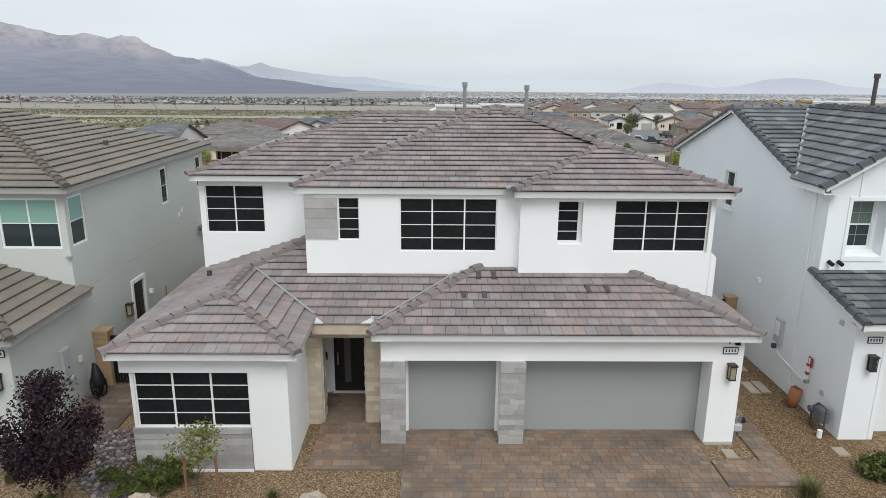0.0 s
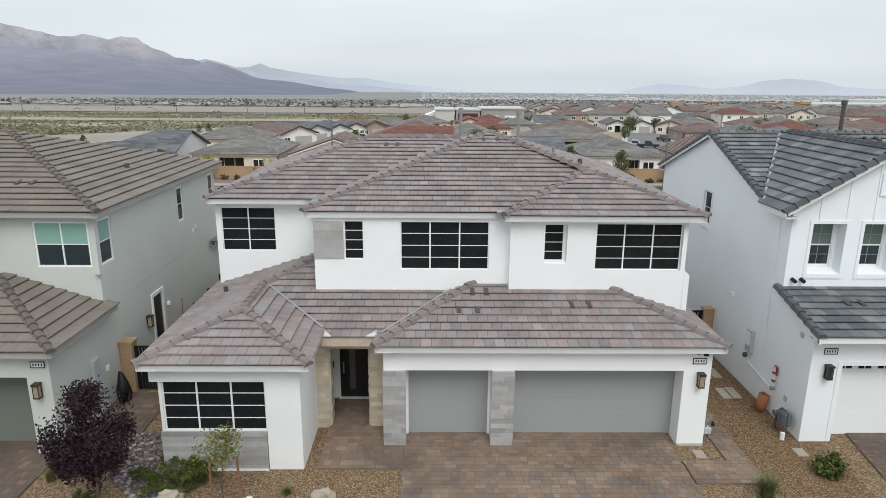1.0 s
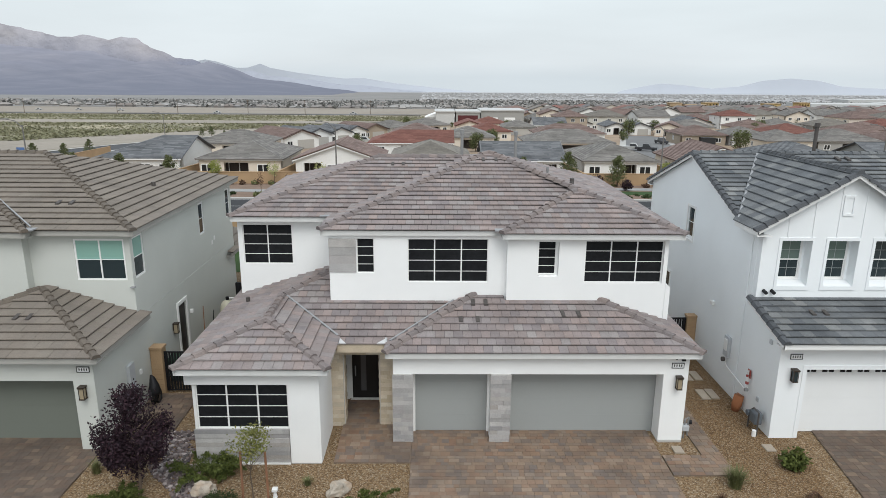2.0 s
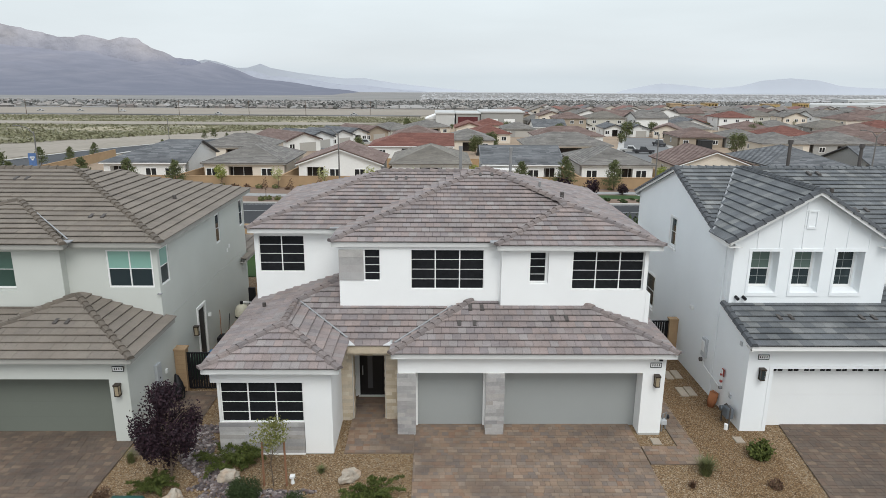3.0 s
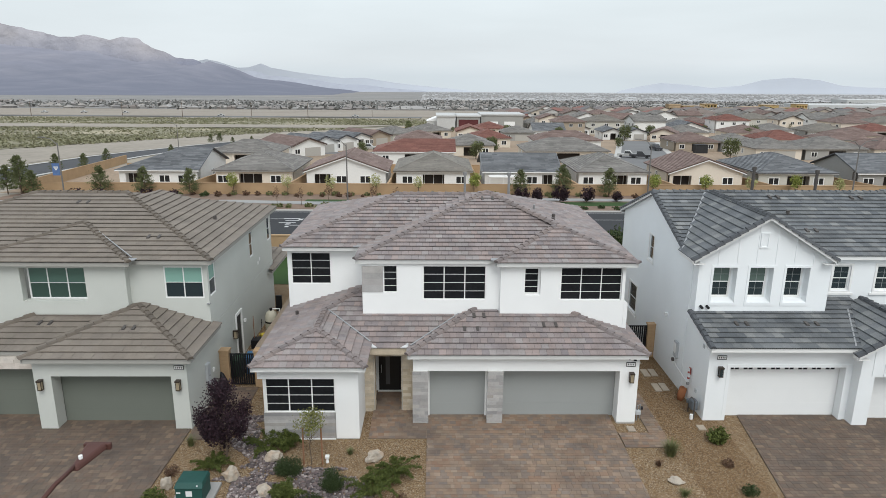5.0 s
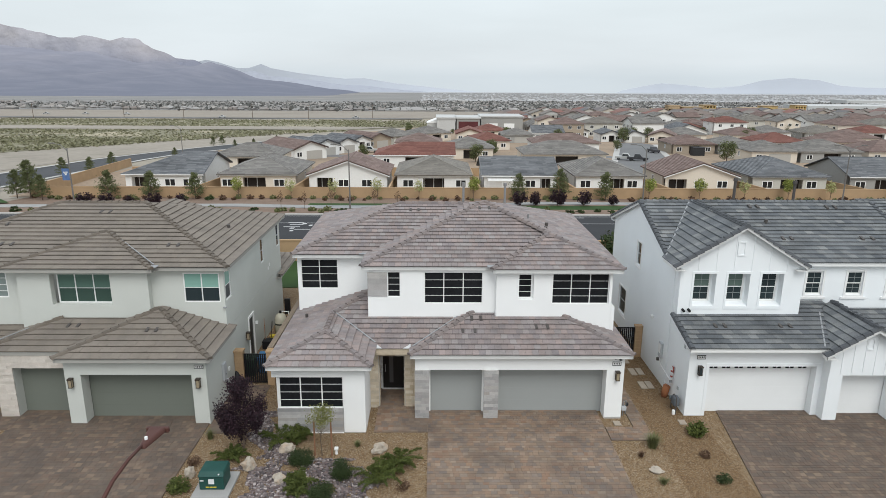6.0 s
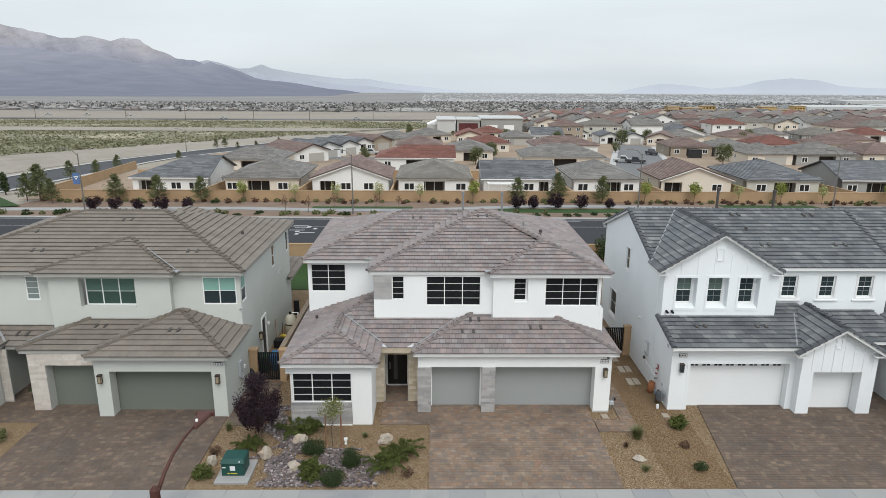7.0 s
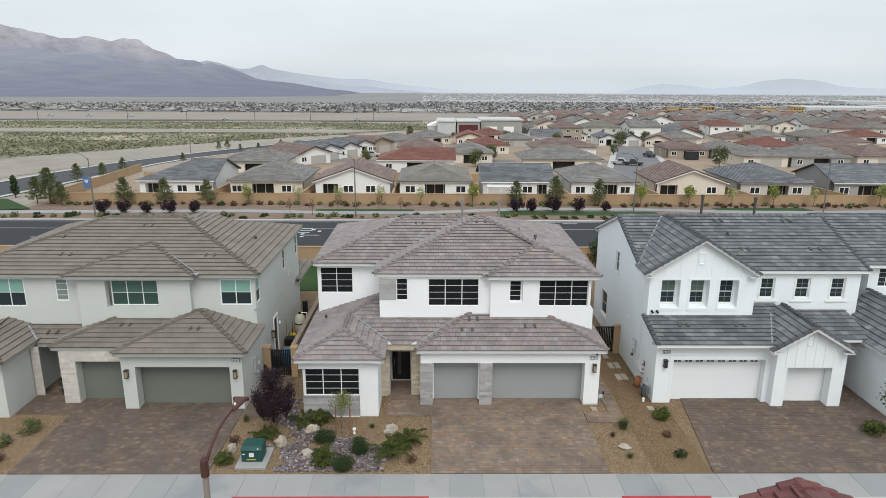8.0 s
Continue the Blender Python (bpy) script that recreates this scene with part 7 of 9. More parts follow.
def far_house(w, d, roof, tone, wall_tone, windows=(-0.36, 0.33), patio=(-0.16, 0.16), garage=None, storeys=1, full=False, sides=""):
    """A small house: walls, roof with eaves, windows at the given fractions of its width, patio or garage door. Base z = 0, near side faces -y."""
    h = 2.9 * storeys
    ob = thing("house", "%s-roofed %s stucco %s house" % (tone, wall_tone, "single-storey" if storeys == 1 else "two-storey"), "house", "houses of the estate")
    wm, rm = FAR_WALLS[wall_tone], ROOF_TONES[tone]
    y = -d / 2
    holes = [(patio[0] * w, patio[1] * w, -0.1, 2.3)] if patio else []
    part("wall", panel("F", y, -w / 2, w / 2, -1.2, h, -0.3, 0.0, holes), wm, ob)
    part("wall", Shape().box(-w / 2, y + (1.8 if patio else 0.3), -1.2, w / 2, d / 2, h), wm, ob)
    o, s = 0.5, 0.35
    a, b, c, e = -w / 2 - o, w / 2 + o, -d / 2 - o, d / 2 + o
    r, lines = Shape(), []
    if roof == "hip":
        hh = min(b - a, e - c) / 2
        if b - a >= e - c:
            p, k = (a + hh, 0, h + s * hh), (b - hh, 0, h + s * hh)
            r.f = [(0, 1, 5, 4), (1, 2, 5), (2, 3, 4, 5), (3, 0, 4), (3, 2, 1, 0)]
            lines = [(0, 4), (3, 4), (1, 5), (2, 5), (4, 5)]
        else:
            p, k = (0, c + hh, h + s * hh), (0, e - hh, h + s * hh)
            r.f = [(0, 1, 4), (1, 2, 5, 4), (2, 3, 5), (3, 0, 4, 5), (3, 2, 1, 0)]
            lines = [(0, 4), (1, 4), (2, 5), (3, 5), (4, 5)]
    elif roof == "gable":      # ridge runs away
        hw = (b - a) / 2
        p, k = (0, c, h + s * hw), (0, e, h + s * hw)
        r.f = [(1, 2, 5, 4), (3, 0, 4, 5), (0, 4, 1), (2, 5, 3), (3, 2, 1, 0)][:2]
        for yy in (y, d / 2 - 0.2):
            part("gable", _tri((-w / 2, yy, h), (w / 2, yy, h), (0, yy, h + s * w / 2), 0.2), wm, ob)
        lines = [(4, 5), (0, 4), (1, 4)]
    else:                      # side gables: ridge runs across; "half" has a hip at one end
        hw = (e - c) / 2
        p, k = (a + (hw if roof == "half" else 0), 0, h + s * hw), (b, 0, h + s * hw)
        r.f = [(0, 1, 5, 4), (2, 3, 4, 5)] + ([(3, 0, 4)] if roof == "half" else [])
        for x in ((w / 2 - 0.2,) if roof == "half" else (-w / 2, w / 2 - 0.2)):
            sh = Shape()
            sh.v = [(x + u, v, z) for u in (0, 0.2) for v, z in ((-d / 2, h), (d / 2, h), (0, h + s * d / 2))]
            sh.f = [(0, 1, 2), (5, 4, 3), (0, 3, 4, 1), (1, 4, 5, 2), (2, 5, 3, 0)]
            part("gable", sh, wm, ob)
        lines = [(4, 5), (1, 5), (2, 5)] + ([(0, 4)] if roof == "half" else [(0, 4), (3, 4)])
    r.v = [(a, c, h), (b, c, h), (b, e, h), (a, e, h), p, k]
    n = len(r.v)
    r.v += [(x_, y_, z_ - 0.16) for x_, y_, z_ in r.v]
    r.f += [tuple(i + n for i in f[::-1]) for f in r.f] + [(i + n, (i + 1) % 4 + n, (i + 1) % 4, i) for i in range(4) if not ((roof == "gable" and i in (0, 2)) or (roof == "side" and i in (1, 3)) or (roof == "half" and i == 1))]
    body = part("roof", r, rm, ob)
    tagged(part("roof_tiles", far_courses(roof, a, b, c, e, h, s, int(w * 10)), rm, body), kind="stuff")
    if roof == "hip":
        part("fascia", panel_ring(a + 0.02, b - 0.02, c + 0.02, e - 0.02, h - 0.2, h - 0.03), TRIM_WHITE, body)
    elif roof == "gable":
        for x0 in (a, b):
            part("fascia", _slant((x0, c - 0.03, h - 0.2), (0, c - 0.03, h + s * (b - a) / 2 - 0.2), 0.16), TRIM_WHITE if full else rm, body)
    else:
        part("fascia", Shape().box(a, c - 0.02, h - 0.19, b, c + 0.03, h - 0.02), TRIM_WHITE, body)
    if full:
        for i, (u, v) in enumerate(lines):
            part("ridge_cap", Shape().tube([r.v[u], r.v[v]], 0.11, 6), rm, body)
    for lvl in range(storeys):
        for f in (windows if lvl == 0 or storeys == 1 else (-0.32, 0.04, 0.34)):
            far_window(ob, "F", y, f * w, 1.9 if full else 1.6, 0.75 + lvl * 2.9)
        if "R" in sides:
            far_window(ob, "R", w / 2, 0.5, 1.0, 0.9 + lvl * 2.9)
        if "L" in sides:
            far_window(ob, "L", -w / 2, 0.5, 1.0, 0.9 + lvl * 2.9)
    if patio:
        # dark sheet before the back wall, painted as the shade of the recess
        part("patio_opening", Shape().fbox("F", y, patio[0] * w - 0.2, patio[1] * w + 0.2, -0.3, 2.5, -1.7, -1.66), FAR_PATIO, ob)
        if full:
            part("patio_door", panel("F", y, patio[0] * w * 0.9, patio[1] * w * 0.9, 0, 2.15, -1.64, -1.58, [(patio[0] * w * 0.9 + 0.1, (patio[0] + patio[1]) * w * 0.45 - 0.06, 0.1, 2.05), ((patio[0] + patio[1]) * w * 0.45 + 0.06, patio[1] * w * 0.9 - 0.1, 0.1, 2.05)]), TRIM_WHITE, ob)
    if garage:
        part("garage_door", Shape().fbox("F", y, garage[0] * w, garage[1] * w, -0.2, 2.2, 0.0, 0.05), FAR_DOOR, ob)
    return ob


def panel_ring(x0, x1, y0, y1, z0, z1):
    """A thin board round a rectangle, in one piece."""
    s = Shape()
    for k in (0, 0.04):
        for z in (z0, z1):
            s.v += [(x0 + k, y0 + k, z), (x1 - k, y0 + k, z), (x1 - k, y1 - k, z), (x0 + k, y1 - k, z)]
    for i in range(4):
        j = (i + 1) % 4
        s.f += [(i, j, 4 + j, 4 + i), (8 + j, 8 + i, 12 + i, 12 + j), (4 + i, 4 + j, 12 + j, 12 + i), (j, i, 8 + i, 8 + j)]
    return s


def _slant(a, b, drop):
    s = Shape()
    s.hexa([(a[0], a[1], a[2] - drop), (b[0], b[1], b[2] - drop), (b[0], b[1] + 0.06, b[2] - drop), (a[0], a[1] + 0.06, a[2] - drop),
            (a[0], a[1], a[2]), (b[0], b[1], b[2]), (b[0], b[1] + 0.06, b[2]), (a[0], a[1] + 0.06, a[2])])
    return s


# the row behind the perimeter wall, backs towards the avenue
for x0, x1, d, kind, tone, wt, wins, patio in (
        (-54.5, -41.2, 16.0, "half", "slate", "white", (0.08, 0.32), (-0.42, -0.2)), (-38.0, -24.9, 16.5, "hip", "grey", "cream", (-0.41, 0.28), (-0.2, 0.1)),
        (-22.5, -8.9, 13.0, "gable", "brown", "white", (-0.06, 0.24), (-0.4, -0.2)), (-7.1, 5.6, 16.0, "hip", "taupe", "white", (-0.35, 0.38), (-0.14, 0.15)),
        (8.15, 20.9, 13.0, "side", "slate", "white", (0.14,), (0.28, 0.42)), (24.4, 36.2, 16.0, "hip", "grey", "white", (-0.36, 0.34), (0.0, 0.22)),
        (40.2, 52.8, 13.0, "gable", "brown", "cream", (-0.02, 0.3), (-0.46, -0.2)), (55.7, 68.8, 16.5, "hip", "slate", "sage", (-0.3, 0.3), (-0.12, 0.18)),
        (73.1, 88.0, 14.0, "side", "slate", "grey", (-0.38,), (-0.2, 0.05)), (91.0, 105.0, 16.0, "hip", "taupe", "cream", (-0.36, 0.33), (-0.16, 0.16)),
        (108.0, 122.0, 16.0, "hip", "brown", "tan", (-0.36, 0.33), (-0.16, 0.16))):
    hs = far_house(x1 - x0, d, kind, tone, wt, wins, patio, full=True, sides="R" if x1 < 0 else "L")
    hs.location = ((x0 + x1) / 2, 103.0 + d / 2, ground_z(103) + 0.1)
# slatted awning on posts behind the slate-roofed house
pg = thing("pergola", "white slatted patio awning on posts", "pergola", at=(11.1, 101.5, ground_z(102)))
for i in range(9):
    part("slat", Shape().box(-2.4, -1.5 + i * 0.36, 2.35, 2.4, -1.38 + i * 0.36, 2.42), TRIM_WHITE, pg)
for x in (-2.3, 0, 2.3):
    part("post", Shape().box(x - 0.06, -1.4, -0.5, x + 0.06, -1.28, 2.35), TRIM_WHITE, pg)

# the streets behind it: x, y of the near side, width, depth, roof, tones, turn, storeys
for x, y, w, d, roof, tone, wt, turn, st, gar in (
        (-44.0, 140.0, 15.5, 13, "hip", "grey", "cream", 0.0, 1, 0), (-33.5, 164.0, 10.0, 17, "gable", "brown", "white", 0.75, 1, 1),
        (-31.0, 175.0, 9.0, 15, "gable", "slate", "white", 0.85, 1, 1), (-26.5, 184.0, 8.5, 14, "gable", "slate", "white", 0.85, 1, 1), (-23.5, 197.0, 8.0, 14, "gable", "slate", "white", 0.85, 1, 0),
        (-18.5, 205.0, 10.0, 15, "gable", "brown", "tan", 0.8, 1, 1), (-10.5, 222.0, 11.0, 14, "hip", "grey", "sage", 0.7, 1, 1), (0.0, 241.0, 13.0, 13, "hip", "grey", "cream", 0.5, 1, 0),
        (-5.3, 144.5, 18.5, 13, "half", "red", "white", 0.0, 1, 0), (-5.4, 187.0, 13.5, 13, "hip", "brown", "cream", 0.0, 1, 0),
        (8.8, 167.0, 13.0, 14, "hip", "grey", "cream", 0.0, 1, 0), (17.3, 198.0, 12.0, 14, "hip", "red", "cream", 0.1, 1, 0), (12.7, 238.0, 10.0, 14, "gable", "red", "cream", 0.0, 1, 0),
        (30.0, 231.0, 11.0, 13, "hip", "grey", "grey", 0.0, 1, 1), (43.6, 246.0, 12.0, 14, "side", "slate", "white", 0.0, 1, 1), (31.4, 149.0, 20.0, 14, "hip", "grey", "cream", 0.0, 1, 0),
        (39.5, 189.0, 20.0, 13, "hip", "brown", "white", 0.0, 1, 0), (52.8, 296.0, 11.0, 12, "gable", "brown", "cream", 0.0, 2, 0), (54.6, 262.0, 12.5, 12, "hip", "brown", "tan", 0.0, 2, 0),
        (66.6, 240.0, 7.5, 13, "gable", "slate", "white", 0.0, 1, 0), (74.6, 237.0, 8.0, 13, "gable", "slate", "white", 0.0, 1, 1), (83.0, 232.0, 9.0, 14, "gable", "brown", "cream", -0.4, 1, 0),
        (95.0, 239.0, 15.0, 13, "hip", "grey", "cream", 0.0, 1, 1), (77.4, 186.0, 12.5, 14, "hip", "brown", "tan", 0.0, 1, 0), (90.0, 184.0, 10.5, 14, "hip", "grey", "white", 0.0, 1, 0),
        (88.5, 160.0, 12.0, 14, "hip", "grey", "cream", 0.0, 1, 1), (117.6, 238.0, 14.5, 14, "hip", "brown", "cream", 0.0, 1, 1), (103.5, 160.0, 16.0, 14, "hip", "grey", "grey", 0.0, 1, 0),
        (121.5, 161.0, 15.0, 14, "hip", "brown", "cream", 0.0, 1, 1), (110.0, 197.0, 15.0, 14, "hip", "red", "white", 0.0, 1, 0), (131.0, 198.0, 15.0, 14, "hip", "brown", "cream", 0.0, 1, 0),
        (146.0, 172.0, 15.0, 14, "hip", "red", "cream", 0.0, 1, 0), (181.0, 258.0, 16.0, 14, "hip", "red", "white", 0.0, 1, 0), (158.0, 256.0, 17.0, 14, "hip", "taupe", "grey", 0.0, 1, 0), (150.0, 222.0, 15.0, 14, "hip", "brown", "cream", 0.0, 1, 0),
        (138.0, 258.0, 14.0, 14, "hip", "grey", "white", 0.0, 1, 0), (134.0, 290.0, 15.0, 13, "hip", "red", "white", 0.0, 2, 0), (166.0, 300.0, 11.0, 12, "gable", "grey", "cream", 0.0, 2, 0), (213.0, 316.0, 20.0, 14, "hip", "brown", "grey", 0.0, 2, 0),
        (59.0, 205.0 + 60, 9.0, 12, "gable", "grey", "white", 0.0, 1, 0), (22.0, 262.0, 13.0, 13, "hip", "red", "cream", 0.0, 1, 0)):
    hs = far_house(w, d, roof, tone, wt, (-0.34,) if gar else (-0.36, 0.33), None if gar else (-0.12, 0.16), (-0.12, 0.36) if gar else None, storeys=st, sides="R" if x < 20 else "L")
    hs.location = (x + math.sin(-turn) * d / 2, y + math.cos(turn) * d / 2, ground_z(y) + 0.1)
    hs.rotation_euler = (0, 0, turn)
# kinds of house for the rows further off
kinds = []
for i in range(12):
    q = random.Random(100 + i)
    tone = ("grey", "brown", "red", "taupe", "slate", "brown", "grey", "brown", "red", "grey", "brown", "grey")[i]
    wt = ("cream", "tan", "white", "sage", "white", "cream", "white", "grey", "cream", "white", "cream", "white")[i]
    roof = ("hip", "gable", "gable", "hip", "gable", "hip", "side", "gable", "hip", "gable", "hip", "gable")[i]
    k = far_house(q.uniform(12, 16), q.uniform(12, 16), roof, tone, wt, (-0.33, 0.33), None if i % 2 else (-0.14, 0.16), (-0.1, 0.2) if i % 2 else None, storeys=2 if i in (3, 5, 7, 9, 11) else 1)
    k.location = (246 + 19 * i, 330 + 22 * (i % 3), ground_z(330 + 22 * (i % 3)))
    kinds.append(k)
q = random.Random(77)
y, row = 284.0, 0
while y < 420:
    left = (48 if y < 330 else 46)
    x = left + q.uniform(0, 10)
    while x < y * 0.74 + 20:
        if not ((45 < x < 62 or 120 < x < 176 or x > 198) and y < 330):
            copy_thing(kinds[q.randrange(12)], Matrix.Translation((x, y + q.uniform(-3, 3), ground_z(y) + 0.1)) @ Matrix.Rotation(q.choice((0, 1.57, 3.14, 0.05, -1.5)) + q.uniform(-0.08, 0.08), 4, "Z"))
        x += q.uniform(15.5, 19)
    y += 25
    row += 1
# beyond them the roofs run together
ESTATE_ROOF = material("estate_roofs", (0.2, 0.17, 0.155), 0.9, vary=0.15, scale=0.3, fine=1.5, bump=0, per=0.95,
                       tint=((0.175, 0.165, 0.158), (0.175, 0.125, 0.108), (0.14, 0.14, 0.145), (0.215, 0.105, 0.088), (0.185, 0.148, 0.13), (0.20, 0.185, 0.17)))
ESTATE_WALL = material("estate_walls", (0.5, 0.45, 0.38), 0.9, vary=0.06, scale=0.2, fine=1.5, bump=0, per=0.95,
                       tint=((0.62, 0.56, 0.48), (0.42, 0.36, 0.30), (0.70, 0.69, 0.67), (0.38, 0.36, 0.34)))
er, ew, eo = Shape(), Shape(), Shape()
q = random.Random(19)
y = 428.0
while y < 615:
    x = -24 + (y - 330) * 0.45 + q.uniform(0, 9)
    while x < y * 0.76 + 40:
        w, d, h, z = q.uniform(12, 16), q.uniform(12, 15), q.choice((2.9, 5.6)), ground_z(y)
        yy = y + q.uniform(-5, 5)
        ew.box(x - w / 2, yy - d / 2, z - 1.5, x + w / 2, yy + d / 2, z + h)
        a, hh = 0.6, min(w, d) / 2
        i = len(er.v)
        er.v += [(x - w / 2 - a, yy - d / 2 - a, z + h), (x + w / 2 + a, yy - d / 2 - a, z + h), (x + w / 2 + a, yy + d / 2 + a, z + h), (x - w / 2 - a, yy + d / 2 + a, z + h)]
        if q.random() < 0.45:     # gable to the front
            er.v += [(x, yy - d / 2 - a, z + h + 0.4 * w / 2), (x, yy + d / 2 + a, z + h + 0.4 * w / 2)]
            er.f += [(i + 1, i + 2, i + 5, i + 4), (i + 3, i, i + 4, i + 5)]
            k = len(ew.v)
            ew.v += [(x - w / 2, yy - d / 2, z + h), (x + w / 2, yy - d / 2, z + h), (x, yy - d / 2, z + h + 0.36 * w / 2), (x - w / 2, yy + d / 2, z + h), (x + w / 2, yy + d / 2, z + h), (x, yy + d / 2, z + h + 0.36 * w / 2)]
            ew.f += [(k, k + 1, k + 2), (k + 5, k + 4, k + 3)]
        else:
            er.v += [(x - max(w / 2 - hh, 0), yy, z + h + 0.36 * hh), (x + max(w / 2 - hh, 0), yy, z + h + 0.36 * hh)]
            er.f += [(i, i + 1, i + 5, i + 4), (i + 1, i + 2, i + 5), (i + 2, i + 3, i + 4, i + 5), (i + 3, i, i + 4), (i + 3, i + 2, i + 1, i)]
        for f in (-0.3, 0.05, 0.33):
            for lv in ((0.8,) if h < 3 else (0.8, 3.6)):
                eo.box(x + f * w - 0.8, yy - d / 2 - 0.05, z + lv, x + f * w + 0.8, yy - d / 2 - 0.01, z + lv + 1.3)
        x += q.uniform(15, 19)
    y += 22
tagged(part("estate_walls", ew, ESTATE_WALL), "rows of cream and grey stucco houses in the distance", "houses", kind="stuff")
tagged(part("estate_roofs", er, ESTATE_ROOF), "rows of grey, brown and red tiled roofs in the distance", "roofs", kind="stuff")
tagged(part("estate_windows", eo, FAR_GLASS), "dark windows of the distant rows of houses", "windows", kind="stuff")
# large sheds among the houses
SHED = material("shed_metal", (0.50, 0.50, 0.49), 0.6, vary=0.06, scale=0.2, fine=2, bump=0)
SHED_DARK = material("shed_red", (0.10, 0.028, 0.03), 0.8, vary=0.3, scale=0.3, fine=2, bump=0)
for x, y, w, d, h, bays, label in ((5.0, 318, 9, 24, 6.0, (), "long white metal shed with a low roof"), (16, 318, 11.5, 20, 6.0, ((-0.42, 0.42, 4.6, SHED_DARK),), "open shed with dark red insides"),
                                   (33, 322, 21, 22, 6.6, ((-0.36, -0.1, 3.6, TRIM_WHITE), (0.05, 0.3, 3.6, TRIM_WHITE)), "grey metal shed with white roller doors")):
    sh = thing("warehouse", label, "shed", at=(x, y + d / 2, ground_z(y)))
    part("wall", Shape().box(-w / 2, -d / 2, -1, w / 2, d / 2, h), SHED if not bays else FAR_WALLS["grey"], sh)
    part("roof", Shape().box(-w / 2 - 0.5, -d / 2 - 0.5, h, w / 2 + 0.5, d / 2 + 0.5, h + 0.6), SHED, sh)
    for f0, f1, top, m in bays:
        part("bay_door", Shape().fbox("F", -d / 2, f0 * w, f1 * w, -0.5, top, 0.0, 0.06), m, sh)
tent = thing("marquee", "large white tent roof among the houses", "tent", at=(4, 352, ground_z(352)))
part("canopy", _tri((-9, -8, 3), (9, -8, 3), (0, -8, 6.5), 16), TRIM_WHITE, tent)
part("side", Shape().box(-8.8, -7.8, -1, 8.8, 7.8, 3), SHED, tent)
WATER_TANK = material("tank_dark", (0.03, 0.03, 0.032), 0.6, vary=0.2, bump=0)
tank = thing("tank", "dark box-shaped tank in a yard", "tank", at=(76.5, 181.0, ground_z(181)))
part("body", Shape().box(-1.7, -1.2, 0, 1.7, 1.2, 2.4), WATER_TANK, tank)
part("lid", Shape().box(-1.8, -1.3, 2.4, 1.8, 1.3, 2.5), WATER_TANK, tank)


def pickup(at, turn, body_mat, label):
    """A pickup truck, nose towards -y."""
    ob = thing("pickup_truck", label, "truck", at=at)
    ob.rotation_euler = (0, 0, turn)
    part("body", Shape().box(-0.95, -2.7, 0.45, 0.95, 2.7, 1.05), body_mat, ob)
    s = Shape()
    s.hexa([(-0.9, -1.2, 1.05), (0.9, -1.2, 1.05), (0.9, 0.9, 1.05), (-0.9, 0.9, 1.05), (-0.75, -0.5, 1.85), (0.75, -0.5, 1.85), (0.75, 0.8, 1.85), (-0.75, 0.8, 1.85)])
    part("cab", s, body_mat, ob)
    s = Shape()
    s.hexa([(-0.93, -1.0, 1.15), (0.93, -1.0, 1.15), (0.93, 0.8, 1.15), (-0.93, 0.8, 1.15), (-0.8, -0.55, 1.7), (0.8, -0.55, 1.7), (0.8, 0.75, 1.7), (-0.8, 0.75, 1.7)])
    part("window_glass", s, FAR_GLASS, ob)
    for x in (-0.95, 0.75):
        for y in (-1.75, 1.75):
            part("wheel", Shape().tube([(x, y, 0.38), (x + 0.2, y, 0.38)], 0.38, 12), WATER_TANK, ob)
    return ob


CAR_SILVER = material("car_silver", (0.45, 0.45, 0.44), 0.35, metal=0.3, vary=0.03, bump=0)
CAR_DARK = material("car_dark", (0.05, 0.05, 0.055), 0.35, vary=0.03, bump=0)
pickup((50.8, 165.0, ground_z(165) + 0.09), 1.2, CAR_SILVER, "silver pickup truck parked at the kerb")
pickup((53.5, 163.0, ground_z(163) + 0.09), 1.2, CAR_DARK, "dark pickup truck parked at the kerb")
pickup((66.5, 190.0, ground_z(190) + 0.09), 0.1, CAR_DARK, "dark pickup truck parked on a driveway")
pickup((-20.0, 186.0, ground_z(186) + 0.09), 1.5, CAR_SILVER, "silver pickup truck parked on a driveway")
for x, y in ((-330, 560), (-300, 566), (-262, 560), (-160, 492), (-60, 492)):
    pickup((x, y, ground_z(y) + 0.3), 1.57, CAR_SILVER, "pale truck far out on the desert")

# streets between the houses
def sheet(name, corners, mat, lift, label, category):
    s = Shape()
    s.poly([(x, y, ground_z(y) + lift) for x, y in corners])
    return tagged(part(name, s, mat), label, category, kind="structure")


STREET = material("far_asphalt", (0.17, 0.17, 0.172), 0.9, vary=0.12, scale=0.1, fine=3, bump=0)
EARTH = material("estate_earth", (0.31, 0.235, 0.17), 0.95, vary=0.25, scale=0.08, fine=1.5, bump=0)
slab("estate_ground", -70, 420, 95, 250, EARTH, 0.04, "tan gravel yards between the houses of the estate", "ground")
sheet("estate_ground", [(-60, 250), (420, 250), (900, 760), (170, 760), (20, 420), (-20, 330)], EARTH, 0.06, "tan gravel yards between the houses of the estate", "ground")
slab("street", -66, 200, 128, 137, STREET, 0.08, "grey street between the rows of houses", "road")
sheet("street", [(41, 137), (56, 137), (59, 151.7), (77.6, 225), (76, 233), (68, 233), (65.9, 224), (44.9, 151)], STREET, 0.1, "grey street leading away between houses", "road")
